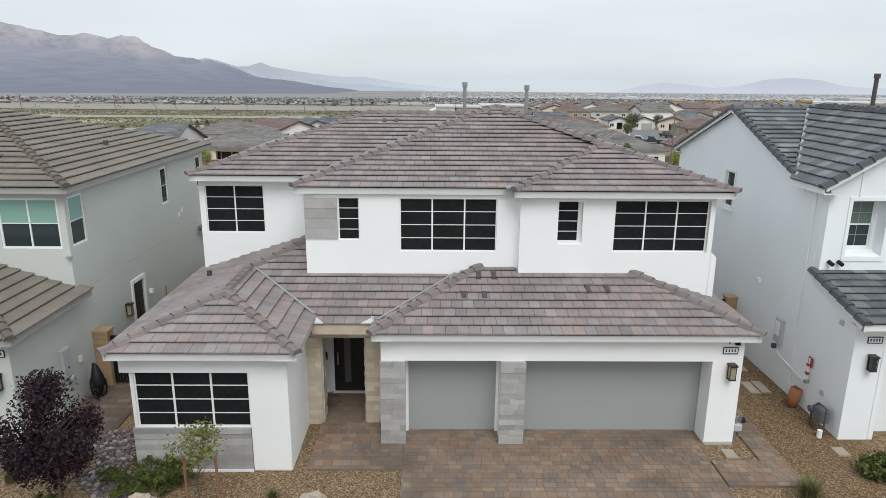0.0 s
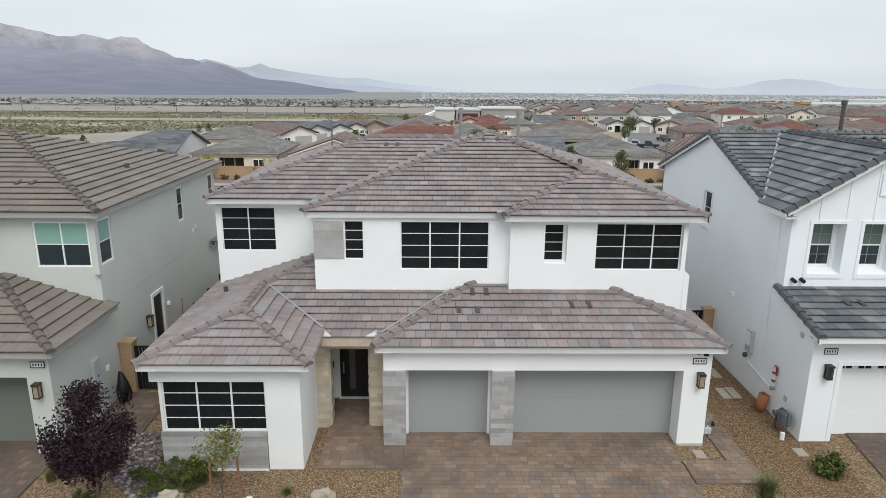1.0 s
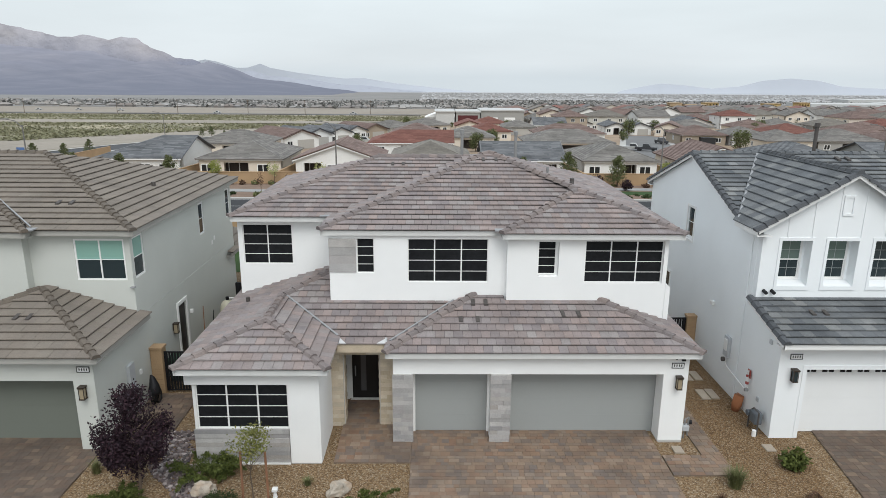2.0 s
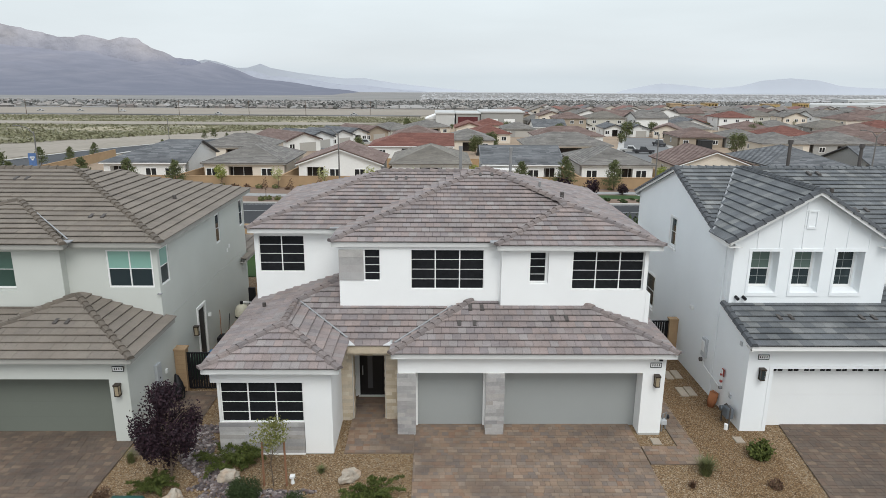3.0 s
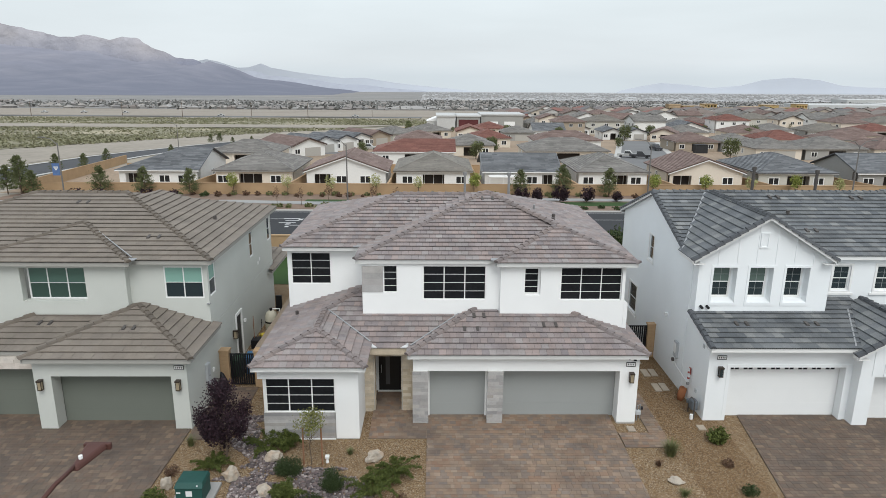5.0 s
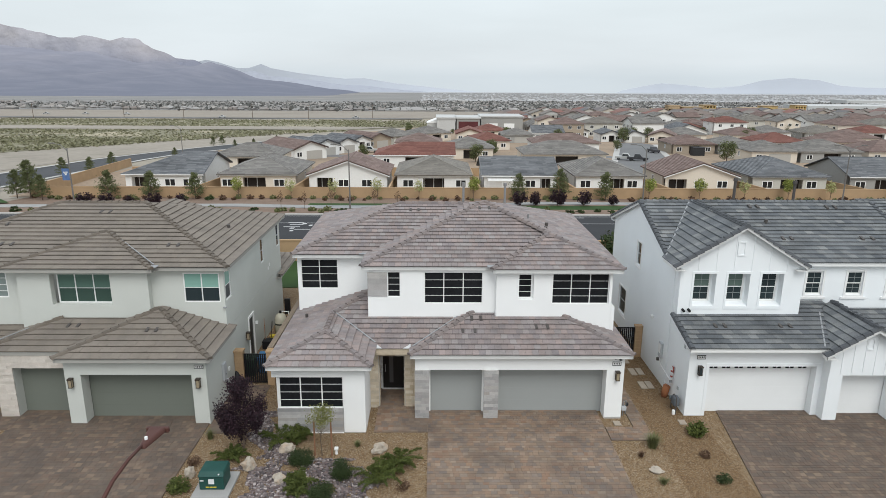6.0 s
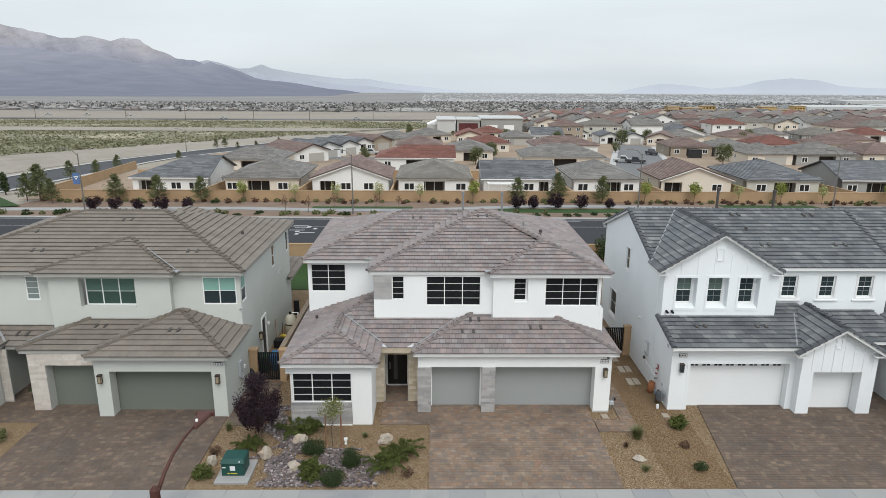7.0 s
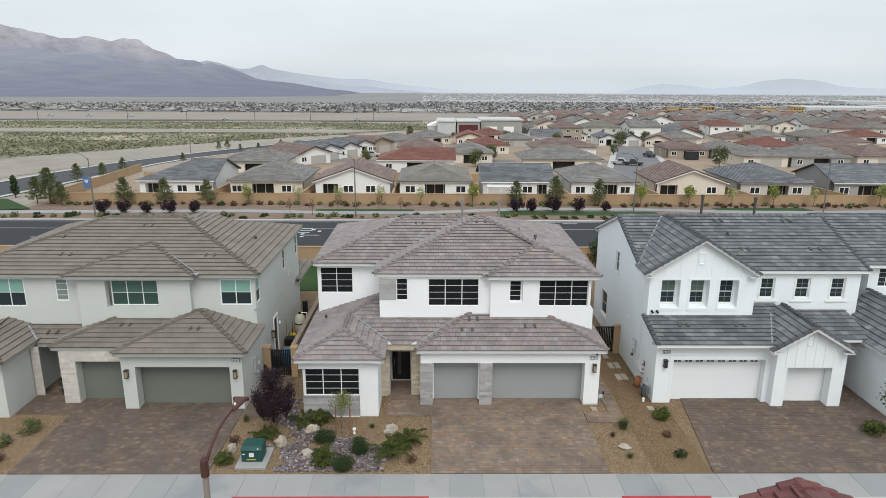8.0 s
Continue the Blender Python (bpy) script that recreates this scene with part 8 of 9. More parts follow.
for c in ([(39.2, 137), (41, 137), (44.9, 151), (65.9, 224), (64.1, 224), (43.1, 151)], [(56, 137), (57.8, 137), (60.8, 151.7), (79.4, 225), (77.6, 225), (59, 151.7)]):
    sheet("street_pavement", c, CONCRETE, 0.16, "pale concrete pavement along the street", "pavement")
slab("street", -60, 50, 171, 178, STREET, 0.08, "grey street between the rows of houses", "road")
# road beside the estate, running away from us
SIDE_ASPHALT = material("worn_asphalt", (0.068, 0.07, 0.076), 0.9, vary=0.15, scale=0.15, fine=8, bump=0)
s = Shape()
ys_ = [84, 95, 110, 135, 160, 175, 200, 240, 300]
xs_ = [(-100, -80), (-96, -79.5), (-92.5, -79), (-91, -77.8), (-88, -76.5), (-84, -74), (-76, -64), (-60, -47), (-38, -24)]
for (ya, (la, ra)), (yb, (lb, rb)) in zip(zip(ys_, xs_), zip(ys_[1:], xs_[1:])):
    s.poly([(la, ya, ground_z(ya) + 0.06), (ra, ya, ground_z(ya) + 0.06), (rb, yb, ground_z(yb) + 0.06), (lb, yb, ground_z(yb) + 0.06)])
tagged(part("side_road", s, SIDE_ASPHALT), "dark asphalt road beside the estate", "road", kind="structure")

for k in (0, 1):
    s = Shape()
    for (ya, xa), (yb, xb) in zip(zip(ys_, xs_), zip(ys_[1:], xs_[1:])):
        o = 0.0 if k else -1.3
        s.poly([(xa[k] + o, ya, ground_z(ya) + 0.16), (xa[k] + o + 1.3, ya, ground_z(ya) + 0.16), (xb[k] + o + 1.3, yb, ground_z(yb) + 0.16), (xb[k] + o, yb, ground_z(yb) + 0.16)])
    tagged(part("side_pavement", s, CONCRETE), "pale concrete pavement along the side road", "pavement", kind="structure")

# ---- avenue: perimeter wall, verge, marks ----
BLOCK_DULL = material("block_wall_dull", (0.27, 0.215, 0.165), 0.95, vary=0.18, scale=0.8, fine=12, bump=0.3)


def block_wall(name, x0, x1, y0, y1, h, label, mat=None):
    """A masonry garden wall from one end to the other, with a cap."""
    ob = thing(name, label, "wall", kind="structure")
    a, b = Vector((x0, y0, ground_z(y0))), Vector((x1, y1, ground_z(y1)))
    side = (b - a).cross(Vector((0, 0, 1))).normalized() * 0.1
    u = Vector((0, 0, 1))
    s = Shape()
    s.hexa([a - side - u * 0.6, b - side - u * 0.6, b + side - u * 0.6, a + side - u * 0.6, a - side + u * h, b - side + u * h, b + side + u * h, a + side + u * h])
    part("wall_body", s, mat or BLOCK_WALL, ob)
    s = Shape()
    c = side * 1.4
    s.hexa([a - c + u * h, b - c + u * h, b + c + u * h, a + c + u * h, a - c + u * (h + 0.09), b - c + u * (h + 0.09), b + c + u * (h + 0.09), a + c + u * (h + 0.09)])
    part("wall_cap", s, mat or BLOCK_WALL, ob)
    return ob


block_wall("perimeter_wall", -66, 180, 94.3, 94.3, 1.75, "long tan masonry wall behind the avenue verge")
block_wall("perimeter_wall", -66, -72.5, 94.3, 145, 1.75, "tan masonry wall along the side road")
for x0, x1, y in ((-60, 60, 44),):
    block_wall("garden_wall", x0, x1, y, y, 1.8, "tan masonry wall at the foot of the garden")
for x, y0, y1 in ((-9.0, 20.0, 43.8), (10.2, 30.5, 43.8), (-28.5, 20, 43.8), (24.7, 20, 43.8)):
    block_wall("garden_wall", x, x + 0.01, y0, y1, 1.75, "dull brown masonry wall between gardens", BLOCK_DULL)
for x in (-39.6, -23.7, -8.0, 6.9, 22.6, 38.2, 54.2, 71.0, 89.5):
    block_wall("yard_wall", x, x + 0.01, 94.6, 126.6, 1.7, "tan masonry wall between two gardens of the estate")
block_wall("yard_wall", -64, 37, 126.8, 126.8, 1.7, "tan masonry wall along a street of the estate")
slab("verge", -66, 200, 75.0, 94.2, BARKMULCH, 0.05, "brown planted verge between the avenue and the wall", "verge")
for x0, x1, y0, y1 in ((9, 34, 80.8, 85.2), (66, 84, 80.0, 84.0), (-19.5, -4, 84.6, 87.2), (45, 60.5, 87.0, 90.3)):
    slab("lawn", x0, x1, y0, y1, LAWN, 0.075, "strip of green lawn in the verge", "lawn")
sheet("lawn", [(-66.8, 84.2), (-64.0, 85.6), (-75.5, 98), (-100, 98), (-100, 84.2)], LAWN, 0.2, "green lawn on the street corner", "lawn")
slab("garden_lawn", -16.0, -9.3, 35.6, 43.7, LAWN, 0.06, "strip of green lawn in the back garden", "lawn")
# road paint: letters too far to read, an arrow, edge lines
for x, y, w, d in ((-17.4, 67.0, 1.9, 0.3), (-16.2, 66.0, 0.5, 0.9), (-17.0, 65.2, 1.6, 0.3), (-15.2, 64.6, 0.4, 1.0), (-17.2, 63.4, 1.9, 0.3), (-16.9, 62.3, 0.5, 0.8), (-15.6, 61.4, 1.8, 0.3), (-16.6, 60.4, 0.4, 0.9),
                   (-47.0, 59.4, 2.6, 0.22), (-44.6, 59.6, 0.7, 0.7), (18.0, 72.2, 2.0, 0.3)):
    slab("road_mark", x - w / 2, x + w / 2, y - d / 2, y + d / 2, ROAD_WHITE, 0.045, "worn white road marking", "road marking", thick=0.02)
slab("road_line", -300, 300, 73.2, 73.35, ROAD_WHITE, 0.045, "white edge line of the avenue", "road marking", thick=0.02)
slab("road_line", -300, 300, 66.6, 66.72, ROAD_WHITE, 0.045, "white lane line of the avenue", "road marking", thick=0.02)

# planting along the avenue
proto = [conifer((-64.7, 92.2, ground_z(92.2)), 6.2, 2.5, LEAF_PINE, "dark green young pine tree on the verge", 1, n=4600, leaf=0.12, group="pines on the verge"),
         conifer((-52.5, 92.4, ground_z(92.4)), 4.6, 1.9, LEAF_PINE, "dark green young pine tree on the verge", 2, n=2900, leaf=0.12, group="pines on the verge")]
for i, (x, y, s) in enumerate(((-61.6, 90.0, 0.66), (-45.7, 92.4, 0.97), (-67.2, 92.8, 0.75), (-38.7, 92.4, 0.93), (-69.5, 99.5, 0.6), (12.9, 92.2, 0.94), (19.5, 92.4, 0.84), (26.9, 92.2, 1.0))):
    copy_thing(proto[i % 2], Matrix.Translation((x, y, ground_z(y))) @ Matrix.Rotation(i * 1.1, 4, "Z") @ Matrix.Scale(s, 4))
for i, (x, y, s) in enumerate(((-77.0, 123.9, 0.64), (-75.0, 131, 0.74), (-75.7, 142.3, 0.58), (-70.4, 166.4, 0.6), (-74.4, 210, 0.5), (-73.4, 216, 0.7), (-66, 206, 0.4), (-62, 214, 0.5), (-57, 226, 0.45))):
    copy_thing(proto[i % 2], Matrix.Translation((x, y, ground_z(y))) @ Matrix.Rotation(i * 2, 4, "Z") @ Matrix.Scale(s, 4))
red = tree("plum_tree", (-50.9, 82.2, ground_z(82.2)), 2.2, 1.05, LEAF_PLUM, "dark red young plum tree on the verge", 31, n=900, leaf=0.17, trunk=0.06, low=0.12, group="plum trees on the verge")
for i, (x, y, s) in enumerate(((-47.7, 82.2, 0.98), (-44.4, 82.0, 0.85), (-41.0, 82.0, 1.03), (-37.3, 82.2, 0.94), (12.3, 85.0, 1.05), (14.7, 85.6, 1.0), (17.9, 85.2, 1.18), (21.8, 85.2, 1.1), (26.5, 85.8, 0.78))):
    copy_thing(red, Matrix.Translation((x, y, ground_z(y))) @ Matrix.Rotation(i * 1.3, 4, "Z") @ Matrix.Scale(s, 4))
lime = tree("young_tree", (-31.9, 92.4, ground_z(92.4)), 3.6, 1.05, LEAF_LIME, "bright green young tree by the wall", 33, n=900, leaf=0.14, trunk=0.06, low=0.42, group="young trees by the wall")
pale = tree("young_tree", (-23.5, 92.4, ground_z(92.4)), 3.5, 0.95, LEAF_PALE, "sparse yellow-green young tree by the wall", 34, n=380, leaf=0.14, trunk=0.05, low=0.4, group="young trees by the wall")
for i, (x, s, m) in enumerate(((-16.6, 1.0, pale), (-9.7, 1.04, pale), (-3.0, 1.0, pale), (5.7, 1.05, lime), (33.9, 1.03, lime), (42.2, 1.0, lime), (49.3, 1.0, pale), (56.6, 1.0, lime), (63.3, 1.0, pale), (74.8, 1.1, lime))):
    copy_thing(m, Matrix.Translation((x, 92.2 + (i % 2) * 0.4, ground_z(92.3))) @ Matrix.Rotation(i * 0.9, 4, "Z") @ Matrix.Scale(s, 4))
thin = tree("young_tree", (-22.4, 80.6, ground_z(80.6)), 2.7, 0.7, LEAF_BROWN, "thin brown-leaved young tree on the verge", 36, n=110, leaf=0.14, trunk=0.04, low=0.4, group="thin young trees on the verge")
for i, (x, y, s) in enumerate(((-19.0, 80.4, 0.96), (-16.0, 85.4, 0.95), (-9.6, 85.6, 0.9), (-6.1, 85.0, 0.85))):
    copy_thing(thin, Matrix.Translation((x, y, ground_z(y))) @ Matrix.Rotation(i * 1.7, 4, "Z") @ Matrix.Scale(s, 4))
vs = [shrub("verge_shrub", (-40, 91, ground_z(91)), 0.62, 0.9, LEAF_DRY, "small olive shrub on the verge", 130, 0.26, 41, "shrubs on the verge"),
      shrub("verge_shrub", (-34, 91, ground_z(91)), 0.6, 0.8, LEAF_BROWN, "small reddish shrub on the verge", 130, 0.25, 42, "shrubs on the verge"),
      shrub("verge_shrub", (-36, 91, ground_z(91)), 0.8, 0.6, LEAF_DARK, "small dark green shrub on the verge", 140, 0.25, 43, "shrubs on the verge")]
q = random.Random(5)
x = -64.0
while x < 84:
    for yy, chance, kinds in ((q.uniform(92.4, 93.0), 0.95, (0, 0, 1)), (q.uniform(76, 79), 0.75, (0, 2, 2)), (q.uniform(76.5, 80.4), 0.5, (0, 2, 2)), (q.uniform(90.4, 91.4), 0.4, (1, 1, 0))):
        if q.random() < chance:
            copy_thing(vs[q.choice(kinds)], Matrix.Translation((x + q.uniform(-0.5, 0.5), yy, ground_z(yy))) @ Matrix.Rotation(q.uniform(0, 6), 4, "Z") @ Matrix.Scale(q.uniform(0.5, 0.95), 4))
    x += 2.1
# trees among the houses
big = tree("garden_tree", (15.8, 176, ground_z(176)), 5.0, 2.0, LEAF_PINE, "dark green garden tree among the houses", 35, n=1300, leaf=0.24, trunk=0.12, low=0.15, group="trees of the estate")
for i, (x, y) in enumerate(((46.5, 240), (57.2, 197), (76, 160), (10, 158), (47, 238), (70, 236), (118, 240), (-20, 170), (122, 245))):
    copy_thing(big, Matrix.Translation((x, y, ground_z(y))) @ Matrix.Rotation(i, 4, "Z") @ Matrix.Scale((1, 0.75, 1.2)[i % 3], 4))
for i in range(110):
    y = q.uniform(250, 720)
    x = q.uniform(-20 + (y - 310) * 0.42, y * 0.75)
    copy_thing(big, Matrix.Translation((x, y, ground_z(y))) @ Matrix.Rotation(i, 4, "Z") @ Matrix.Scale(q.uniform(0.5, 1.1), 4))

# street lamps of the avenue
LAMP_GREY = material("lamp_grey", (0.20, 0.19, 0.18), 0.6, metal=0.4, vary=0.1, bump=0)
def avenue_lamp(at, double=False):
    ob = thing("street_lamp", "tall grey street lamp with a curved arm on the verge", "street lamp", "lamps of the avenue", at=at)
    part("pole", Shape().tube([(0, 0, 0), (0, 0, 8.6)], [0.12, 0.07], 8), LAMP_GREY, ob)
    for sgn in ((-1, 1) if double else (-1,)):
        part("arm", Shape().tube([(0, 0, 8.3), (sgn * 0.8, 0, 9.1), (sgn * 2.0, 0, 9.3)], [0.06, 0.05, 0.04], 6), LAMP_GREY, ob)
        part("lamp_head", Shape().box(sgn * 2.0 - 0.4, -0.15, 9.24, sgn * 2.0 + 0.4, 0.15, 9.36), LAMP_GREY, ob)
    return ob


avenue_lamp((-50.0, 77.8, ground_z(77.8)))
avenue_lamp((60.5, 84.6, ground_z(84.6)), True)
mid_lamp = avenue_lamp((-12.3, 78.6, ground_z(78.6)))
avenue_lamp((30.5, 84.6, ground_z(84.6)))
avenue_lamp((-62.0, 150.0, ground_z(150)))
BANNER = material("banner_blue", (0.10, 0.17, 0.34), 0.7, vary=0.2, bump=0)
flag = tagged(part("banner", Shape().box(-51.1, 77.75, ground_z(77.8) + 4.3, -50.12, 77.78, ground_z(77.8) + 5.9), BANNER), "blue and white banner hung on a lamp post", "banner")
for w, h in ((0.25, 0.3), (0.6, 0.12), (0.45, 0.1)):
    part("banner_mark", Shape().box(-50.6 - w / 2, 77.742, ground_z(77.8) + 4.75 + w, -50.6 + w / 2, 77.749, ground_z(77.8) + 4.75 + w + h), TRIM_WHITE, flag)

# dark slim tree on the corner lawn
conifer((-75.6, 100.5, ground_z(100.5)), 4.0, 0.7, LEAF_DARK, "slim dark green tree on the corner lawn", 9, n=900, leaf=0.2)
# poles along the highway
for i, x in enumerate((-290, -236, -182, -139, -92, -48)):
    y = 474 + (i % 2) * 24
    up = thing("utility_pole", "brown wooden utility pole beside the highway", "pole", "poles along the highway", at=(x, y, ground_z(y)))
    part("pole", Shape().tube([(0, 0, 0), (0, 0, 10.5)], [0.2, 0.13], 6), BARK, up)
    part("crossarm", Shape().box(-1.2, -0.08, 9.6, 1.2, 0.08, 9.8), BARK, up)

# ---- open desert and the town in the valley ----
PALE_DIRT = material("pale_dirt", (0.305, 0.27, 0.228), 0.95, vary=0.16, scale=0.05, fine=0.6, bump=0, blotch=((0.26, 0.235, 0.19), 0.09, 0.52, 0.68, 0.7))
SANDY = material("sand", (0.285, 0.248, 0.208), 0.95, vary=0.16, scale=0.02, fine=0.3, bump=0, blotch=((0.26, 0.235, 0.20), 0.02, 0.52, 0.68, 0.8))
SCRUBLAND = material("scrubland", (0.215, 0.198, 0.135), 0.95, vary=0.25, scale=0.03, fine=0.5, bump=0, blotch=((0.32, 0.28, 0.20), 0.06, 0.5, 0.6))
sheet("dirt_lot", [(-170, 104), (-100, 104), (-92, 160), (-78, 200), (-40, 300), (-90, 262), (-128, 172), (-170, 150)], PALE_DIRT, 0.05, "pale graded dirt beside the road", "ground")
sheet("scrubland", [(-420, 150), (-128, 172), (-86, 262), (-30, 330), (0, 380), (-60, 445), (-900, 445), (-900, 150)], SCRUBLAND, 0.12, "scrubland dotted with low bushes", "ground")
sheet("wash", [(-600, 308), (-45, 318), (-20, 352), (-600, 352)], PALE_DIRT, 0.3, "pale dry wash across the scrubland", "ground")
sheet("highway", [(-2000, 478), (-10, 478), (-10, 494), (-2000, 494)], STREET, 0.3, "grey highway across the desert", "road")
sheet("sand_flat", [(-2000, 500), (0, 500), (150, 745), (-2000, 745)], SANDY, 0.2, "pale sand flats beyond the highway", "ground")
sc = []
q = np.random.RandomState(12)
while len(sc) < 38000:
    y = 165 + 290 * q.rand() ** 1.3
    x = -y * 0.80 - 30 + q.rand() * (y * 0.80 + 30)
    edge = -128 + (y - 172) * 0.55 if y < 250 else -86 + (y - 250) * 0.75
    if x > edge or 310 < y < 350 or (noise.noise(Vector((x * 0.02, y * 0.02, 0))) < -0.12 and q.rand() < 0.7):
        continue
    for _ in range(3):
        sc.append((x + q.normal() * 0.45, y + q.normal() * 0.45, ground_z(y) + 0.1 + abs(q.normal()) * 0.22))
tagged(part("desert_scrub", leaves(np.array(sc), 0.8, 4, flat=0.6, stretch=1.1), SCRUB), "low olive desert bushes", "scrub", kind="stuff")

TOWN = material("town_blocks", (0.25, 0.235, 0.22), 0.9, vary=0.1, scale=0.01, fine=0.1, bump=0, per=0.95,
                tint=((0.20, 0.185, 0.18), (0.235, 0.222, 0.212), (0.215, 0.185, 0.17), (0.22, 0.21, 0.208), (0.37, 0.36, 0.35), (0.23, 0.21, 0.20), (0.27, 0.245, 0.225), (0.34, 0.32, 0.30)))
# same blocks further off, with the aerial haze mixed into their colours
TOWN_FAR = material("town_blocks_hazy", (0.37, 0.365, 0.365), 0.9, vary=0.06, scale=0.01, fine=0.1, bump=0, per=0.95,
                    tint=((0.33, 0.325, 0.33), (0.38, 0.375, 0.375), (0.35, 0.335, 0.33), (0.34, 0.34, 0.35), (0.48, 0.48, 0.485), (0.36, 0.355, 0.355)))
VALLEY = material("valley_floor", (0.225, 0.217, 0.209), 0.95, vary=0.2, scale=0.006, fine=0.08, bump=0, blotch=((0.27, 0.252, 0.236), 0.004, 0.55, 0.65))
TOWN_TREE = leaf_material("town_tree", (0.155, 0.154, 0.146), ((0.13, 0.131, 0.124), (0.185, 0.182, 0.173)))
# added pale strip that carries the skyline haze in its colour
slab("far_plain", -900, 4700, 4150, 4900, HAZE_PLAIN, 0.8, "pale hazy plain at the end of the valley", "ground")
slab("valley_floor", -4700, 4700, 745, 4900, VALLEY, 0.4, "grey-brown valley floor under the town", "ground")
q = np.random.RandomState(8)
near_town, far_town, tt = Shape(), Shape(), []
for _ in range(17000):
    y = 745 + 950 * q.rand() ** 1.1 if q.rand() < 0.62 else 1500 + 3200 * q.rand() ** 1.4
    x = (q.rand() * 2 - 1) * (y * 0.80 + 40)
    if y > 4150:
        continue
    if y < 800 and x < 150 and q.rand() < 0.5:
        continue
    if x < -0.48 * y and q.rand() < 0.8:
        continue
    if x < -0.02 * y and y > 1250:
        continue
    z = ground_z(y)
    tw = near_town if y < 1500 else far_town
    w, d, h = q.uniform(5, 11), q.uniform(5, 10), q.uniform(2.4, 4.6)
    if q.rand() < 0.006:
        w, d, h = q.uniform(30, 60), q.uniform(20, 40), q.uniform(4, 6)
    k = h * 0.55
    tw.hexa([(x - w / 2, y - d / 2, z - 2), (x + w / 2, y - d / 2, z - 2), (x + w / 2, y + d / 2, z - 2), (x - w / 2, y + d / 2, z - 2),
             (x - w / 2, y - d / 2, z + k), (x + w / 2, y - d / 2, z + k), (x + w / 2, y + d / 2, z + k), (x - w / 2, y + d / 2, z + k)])
    a = 0.5
    tw.hexa([(x - w / 2 - a, y - d / 2 - a, z + k), (x + w / 2 + a, y - d / 2 - a, z + k), (x + w / 2 + a, y + d / 2 + a, z + k), (x - w / 2 - a, y + d / 2 + a, z + k),
             (x - w / 5, y - d / 5, z + h), (x + w / 5, y - d / 5, z + h), (x + w / 5, y + d / 5, z + h), (x - w / 5, y + d / 5, z + h)])
    for _ in range(2 if y < 1500 else 0):
        tt.append((x + q.normal() * 12, y + q.normal() * 12, z + 2 + q.rand() * 2))
tagged(part("town", near_town, TOWN), "distant low town spread over the valley floor", "town", kind="stuff")
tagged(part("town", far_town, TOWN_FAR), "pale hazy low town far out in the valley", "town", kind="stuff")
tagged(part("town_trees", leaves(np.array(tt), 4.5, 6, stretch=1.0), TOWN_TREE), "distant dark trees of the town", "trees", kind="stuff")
YELLOW = material("site_yellow", (0.47, 0.345, 0.16), 0.9, vary=0.25, scale=0.05, fine=0.5, bump=0)
SITE_TAN = material("site_tan", (0.36, 0.27, 0.175), 0.9, vary=0.25, scale=0.05, fine=0.5, bump=0)
for x, y, w, h, m in ((236, 690, 14, 5, SITE_TAN), (252, 694, 12, 8.5, SITE_TAN), (272, 690, 22, 7, YELLOW), (292, 700, 14, 9, YELLOW), (312, 692, 18, 5, YELLOW), (332, 690, 20, 6.5, SITE_TAN), (354, 694, 16, 8.5, YELLOW), (372, 692, 14, 5.5, YELLOW), (392, 704, 12, 9.5, YELLOW)):
    bs = thing("building_site", "yellow timber-framed building site far off", "building", at=(x, y, ground_z(y)))
    part("frame", panel("F", 0, -w / 2, w / 2, -2, h, -12, 0, [(f * w - 1.0, f * w + 1.0, 0.6 + lv * 2.9, 2.5 + lv * 2.9) for f in (-0.36, -0.12, 0.12, 0.36) for lv in range(int(h / 2.9))]), m, bs)
    part("roof", Shape().box(-w / 2 - 0.5, -0.5, h, w / 2 + 0.5, 12.5, h + 0.6), SITE_TAN, bs)
for x, y, w, h in ((520, 815, 116, 8), (640, 850, 100, 9), (1020, 1400, 300, 10)):
    tagged(part("warehouse", Shape().box(x - w / 2, y, ground_z(y) - 2, x + w / 2, y + 60, ground_z(y) + h), SHED), "long white warehouse far off in the valley", "warehouse")


# ---- mountains ----
def ridge_line(name, pts, depth, base_z, mat, label, seed, rough):
    """A range with crest heights from a short list of (x, height), folded by noise."""
    s = Shape()
    x0, x1 = pts[0][0], pts[-1][0]
    n, rows = 300, 30
    for j in range(rows + 1):
        f = j / rows
        for i in range(n + 1):
            x = x0 + (x1 - x0) * i / n
            h = float(np.interp(x, [p[0] for p in pts], [p[1] for p in pts]))
            k = noise.fractal(Vector((x * 0.004 + seed, f * 1.3, seed)), 0.8, 2.1, 6)
            r = 1 - abs(noise.noise(Vector((x * 0.005 + f * 0.9, f * 1.6, seed + 5))))
            zz = base_z + (h - base_z) * (f ** 1.5) * (1 + rough * k * (1 - f)) * (1 - (0.6 if rough > 0.06 else 0.0) * (1 - r) * (1 - f)) + ((h - base_z) * 0.03 + 5.0) * k * f * (rough > 0.06)
            s.v.append((x, depth[0] + (depth[1] - depth[0]) * f + 40 * k * (rough > 0.06), zz))
    w = n + 1
    for j in range(rows):
        for i in range(n):
            s.f.append((j * w + i, j * w + i + 1, (j + 1) * w + i + 1, (j + 1) * w + i))
    return tagged(part(name, s, mat, smooth=True), label, "mountain", kind="structure")


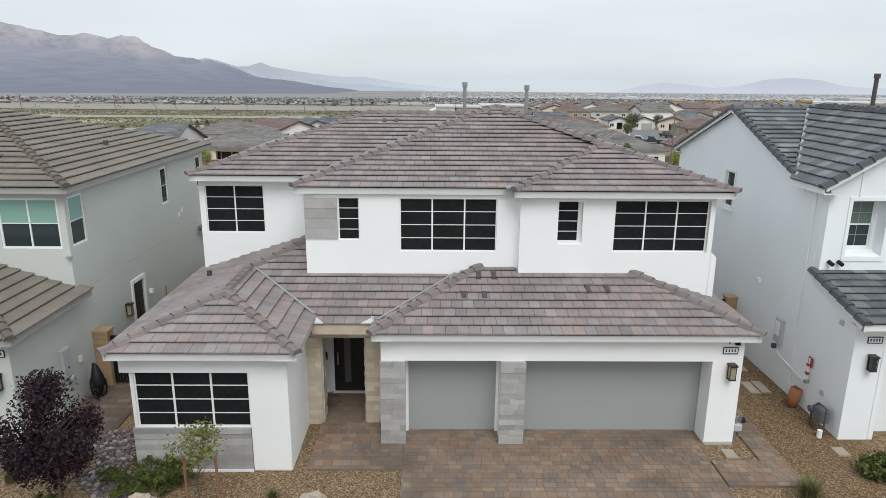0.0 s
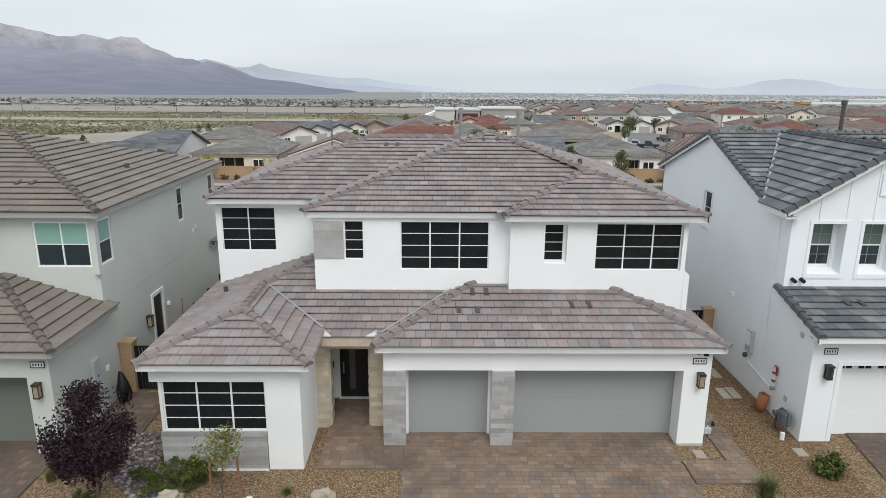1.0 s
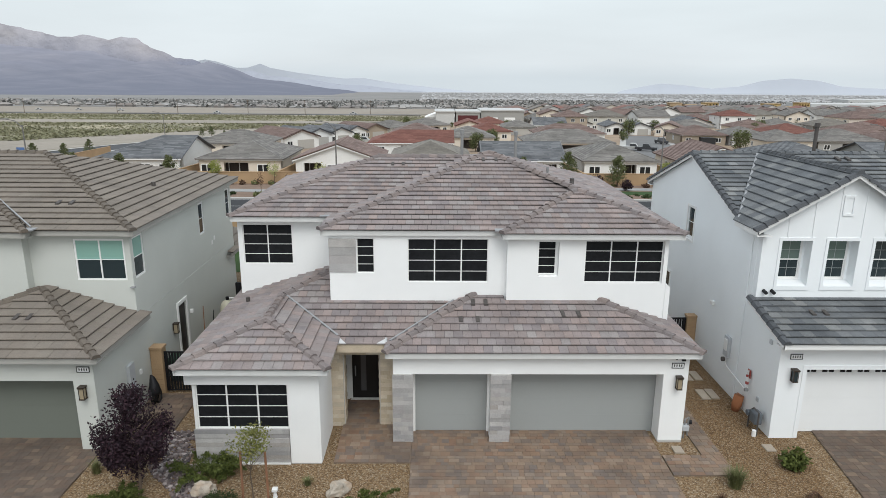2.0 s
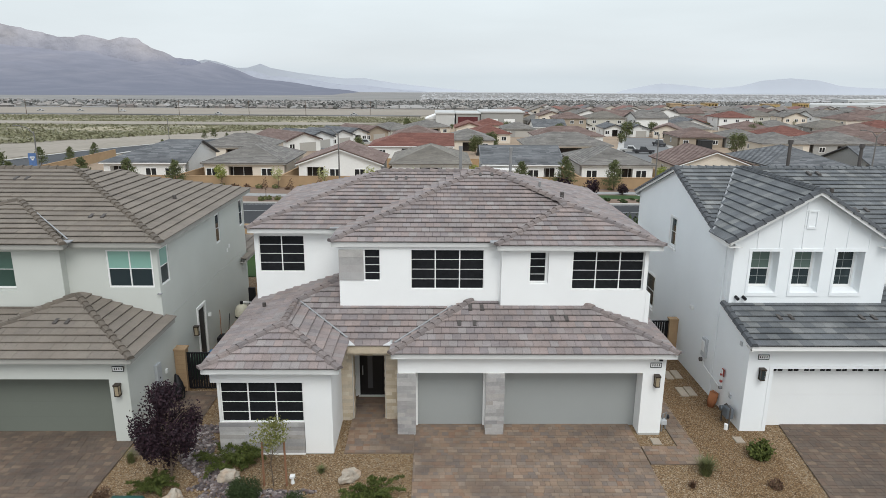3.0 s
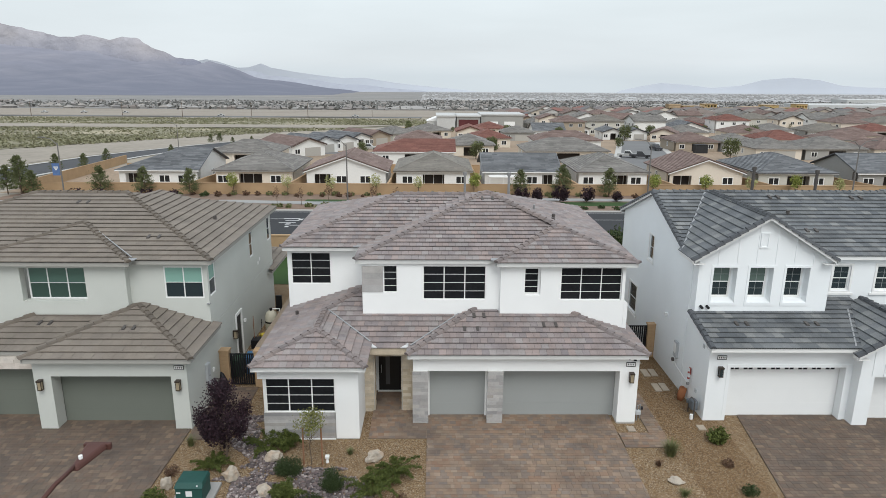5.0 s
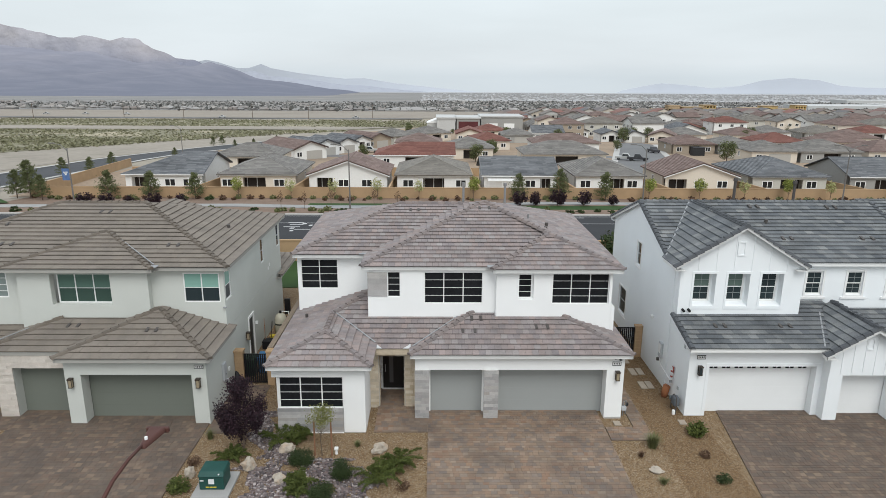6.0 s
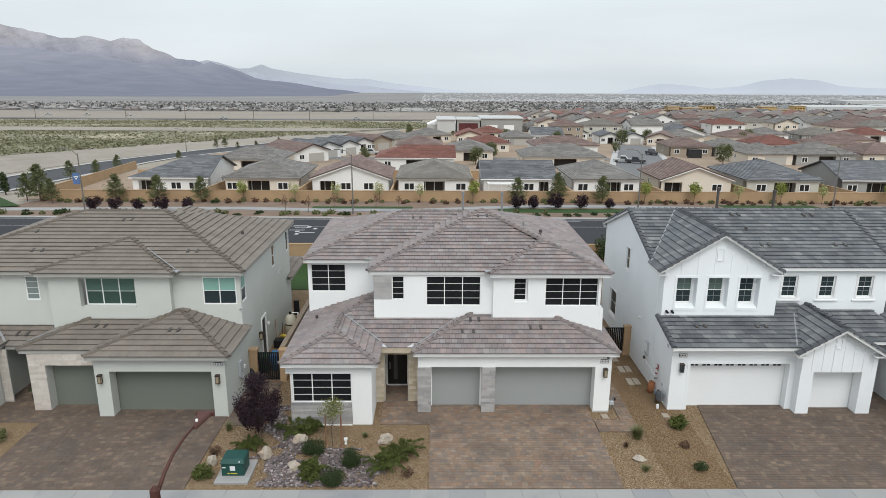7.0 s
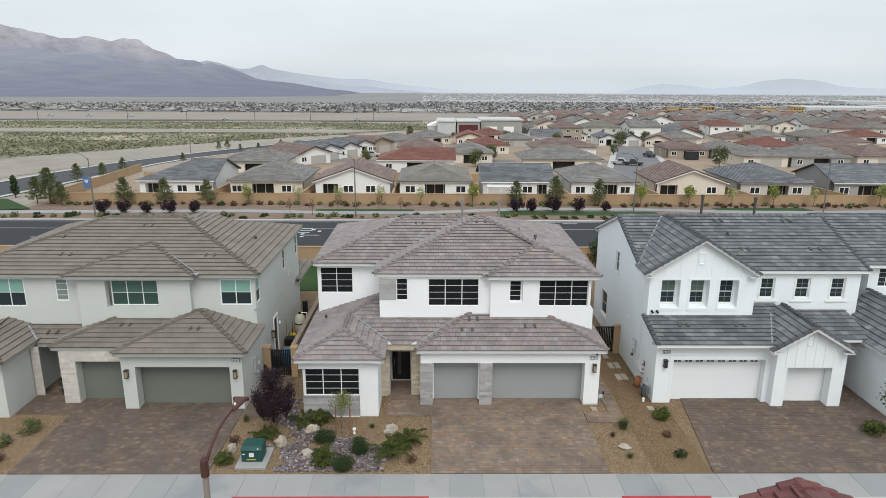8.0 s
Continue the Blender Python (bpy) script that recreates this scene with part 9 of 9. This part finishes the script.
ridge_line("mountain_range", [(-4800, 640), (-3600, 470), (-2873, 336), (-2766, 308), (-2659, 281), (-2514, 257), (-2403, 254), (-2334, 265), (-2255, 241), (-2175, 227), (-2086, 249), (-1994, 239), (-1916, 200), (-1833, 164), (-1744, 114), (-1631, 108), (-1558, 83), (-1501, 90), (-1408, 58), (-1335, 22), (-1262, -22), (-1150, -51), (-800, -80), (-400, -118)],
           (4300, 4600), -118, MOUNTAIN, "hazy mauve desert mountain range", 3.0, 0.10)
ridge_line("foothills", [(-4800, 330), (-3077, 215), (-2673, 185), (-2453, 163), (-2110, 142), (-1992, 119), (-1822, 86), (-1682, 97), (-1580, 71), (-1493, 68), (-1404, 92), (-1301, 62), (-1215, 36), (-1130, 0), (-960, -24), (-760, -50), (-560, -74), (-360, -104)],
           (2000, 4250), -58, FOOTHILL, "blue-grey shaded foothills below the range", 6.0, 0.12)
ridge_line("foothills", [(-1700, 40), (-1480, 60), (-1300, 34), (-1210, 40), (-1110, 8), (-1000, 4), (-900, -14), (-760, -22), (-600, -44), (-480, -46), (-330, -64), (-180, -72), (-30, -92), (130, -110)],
           (4330, 4560), -106, SPUR, "haze-pale blue-grey spur running out into the valley", 14.0, 0.07)
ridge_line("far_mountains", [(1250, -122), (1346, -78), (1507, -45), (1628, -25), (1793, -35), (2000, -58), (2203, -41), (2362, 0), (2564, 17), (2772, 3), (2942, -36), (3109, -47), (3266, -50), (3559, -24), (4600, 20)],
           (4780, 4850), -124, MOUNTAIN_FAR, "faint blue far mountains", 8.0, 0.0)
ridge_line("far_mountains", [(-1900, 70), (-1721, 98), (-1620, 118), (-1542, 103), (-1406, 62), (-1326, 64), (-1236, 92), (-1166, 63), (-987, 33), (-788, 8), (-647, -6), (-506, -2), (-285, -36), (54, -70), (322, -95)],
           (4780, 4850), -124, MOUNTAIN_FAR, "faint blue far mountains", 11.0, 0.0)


# ---- pieces of the roofs of the three houses ----
single_tiles(low_body, low_single, TILE_MAUVE)
single_tiles(llow_body, llow_single, TILE_TAUPE)
single_tiles(rlow_body, rlow_single, TILE_SLATE)
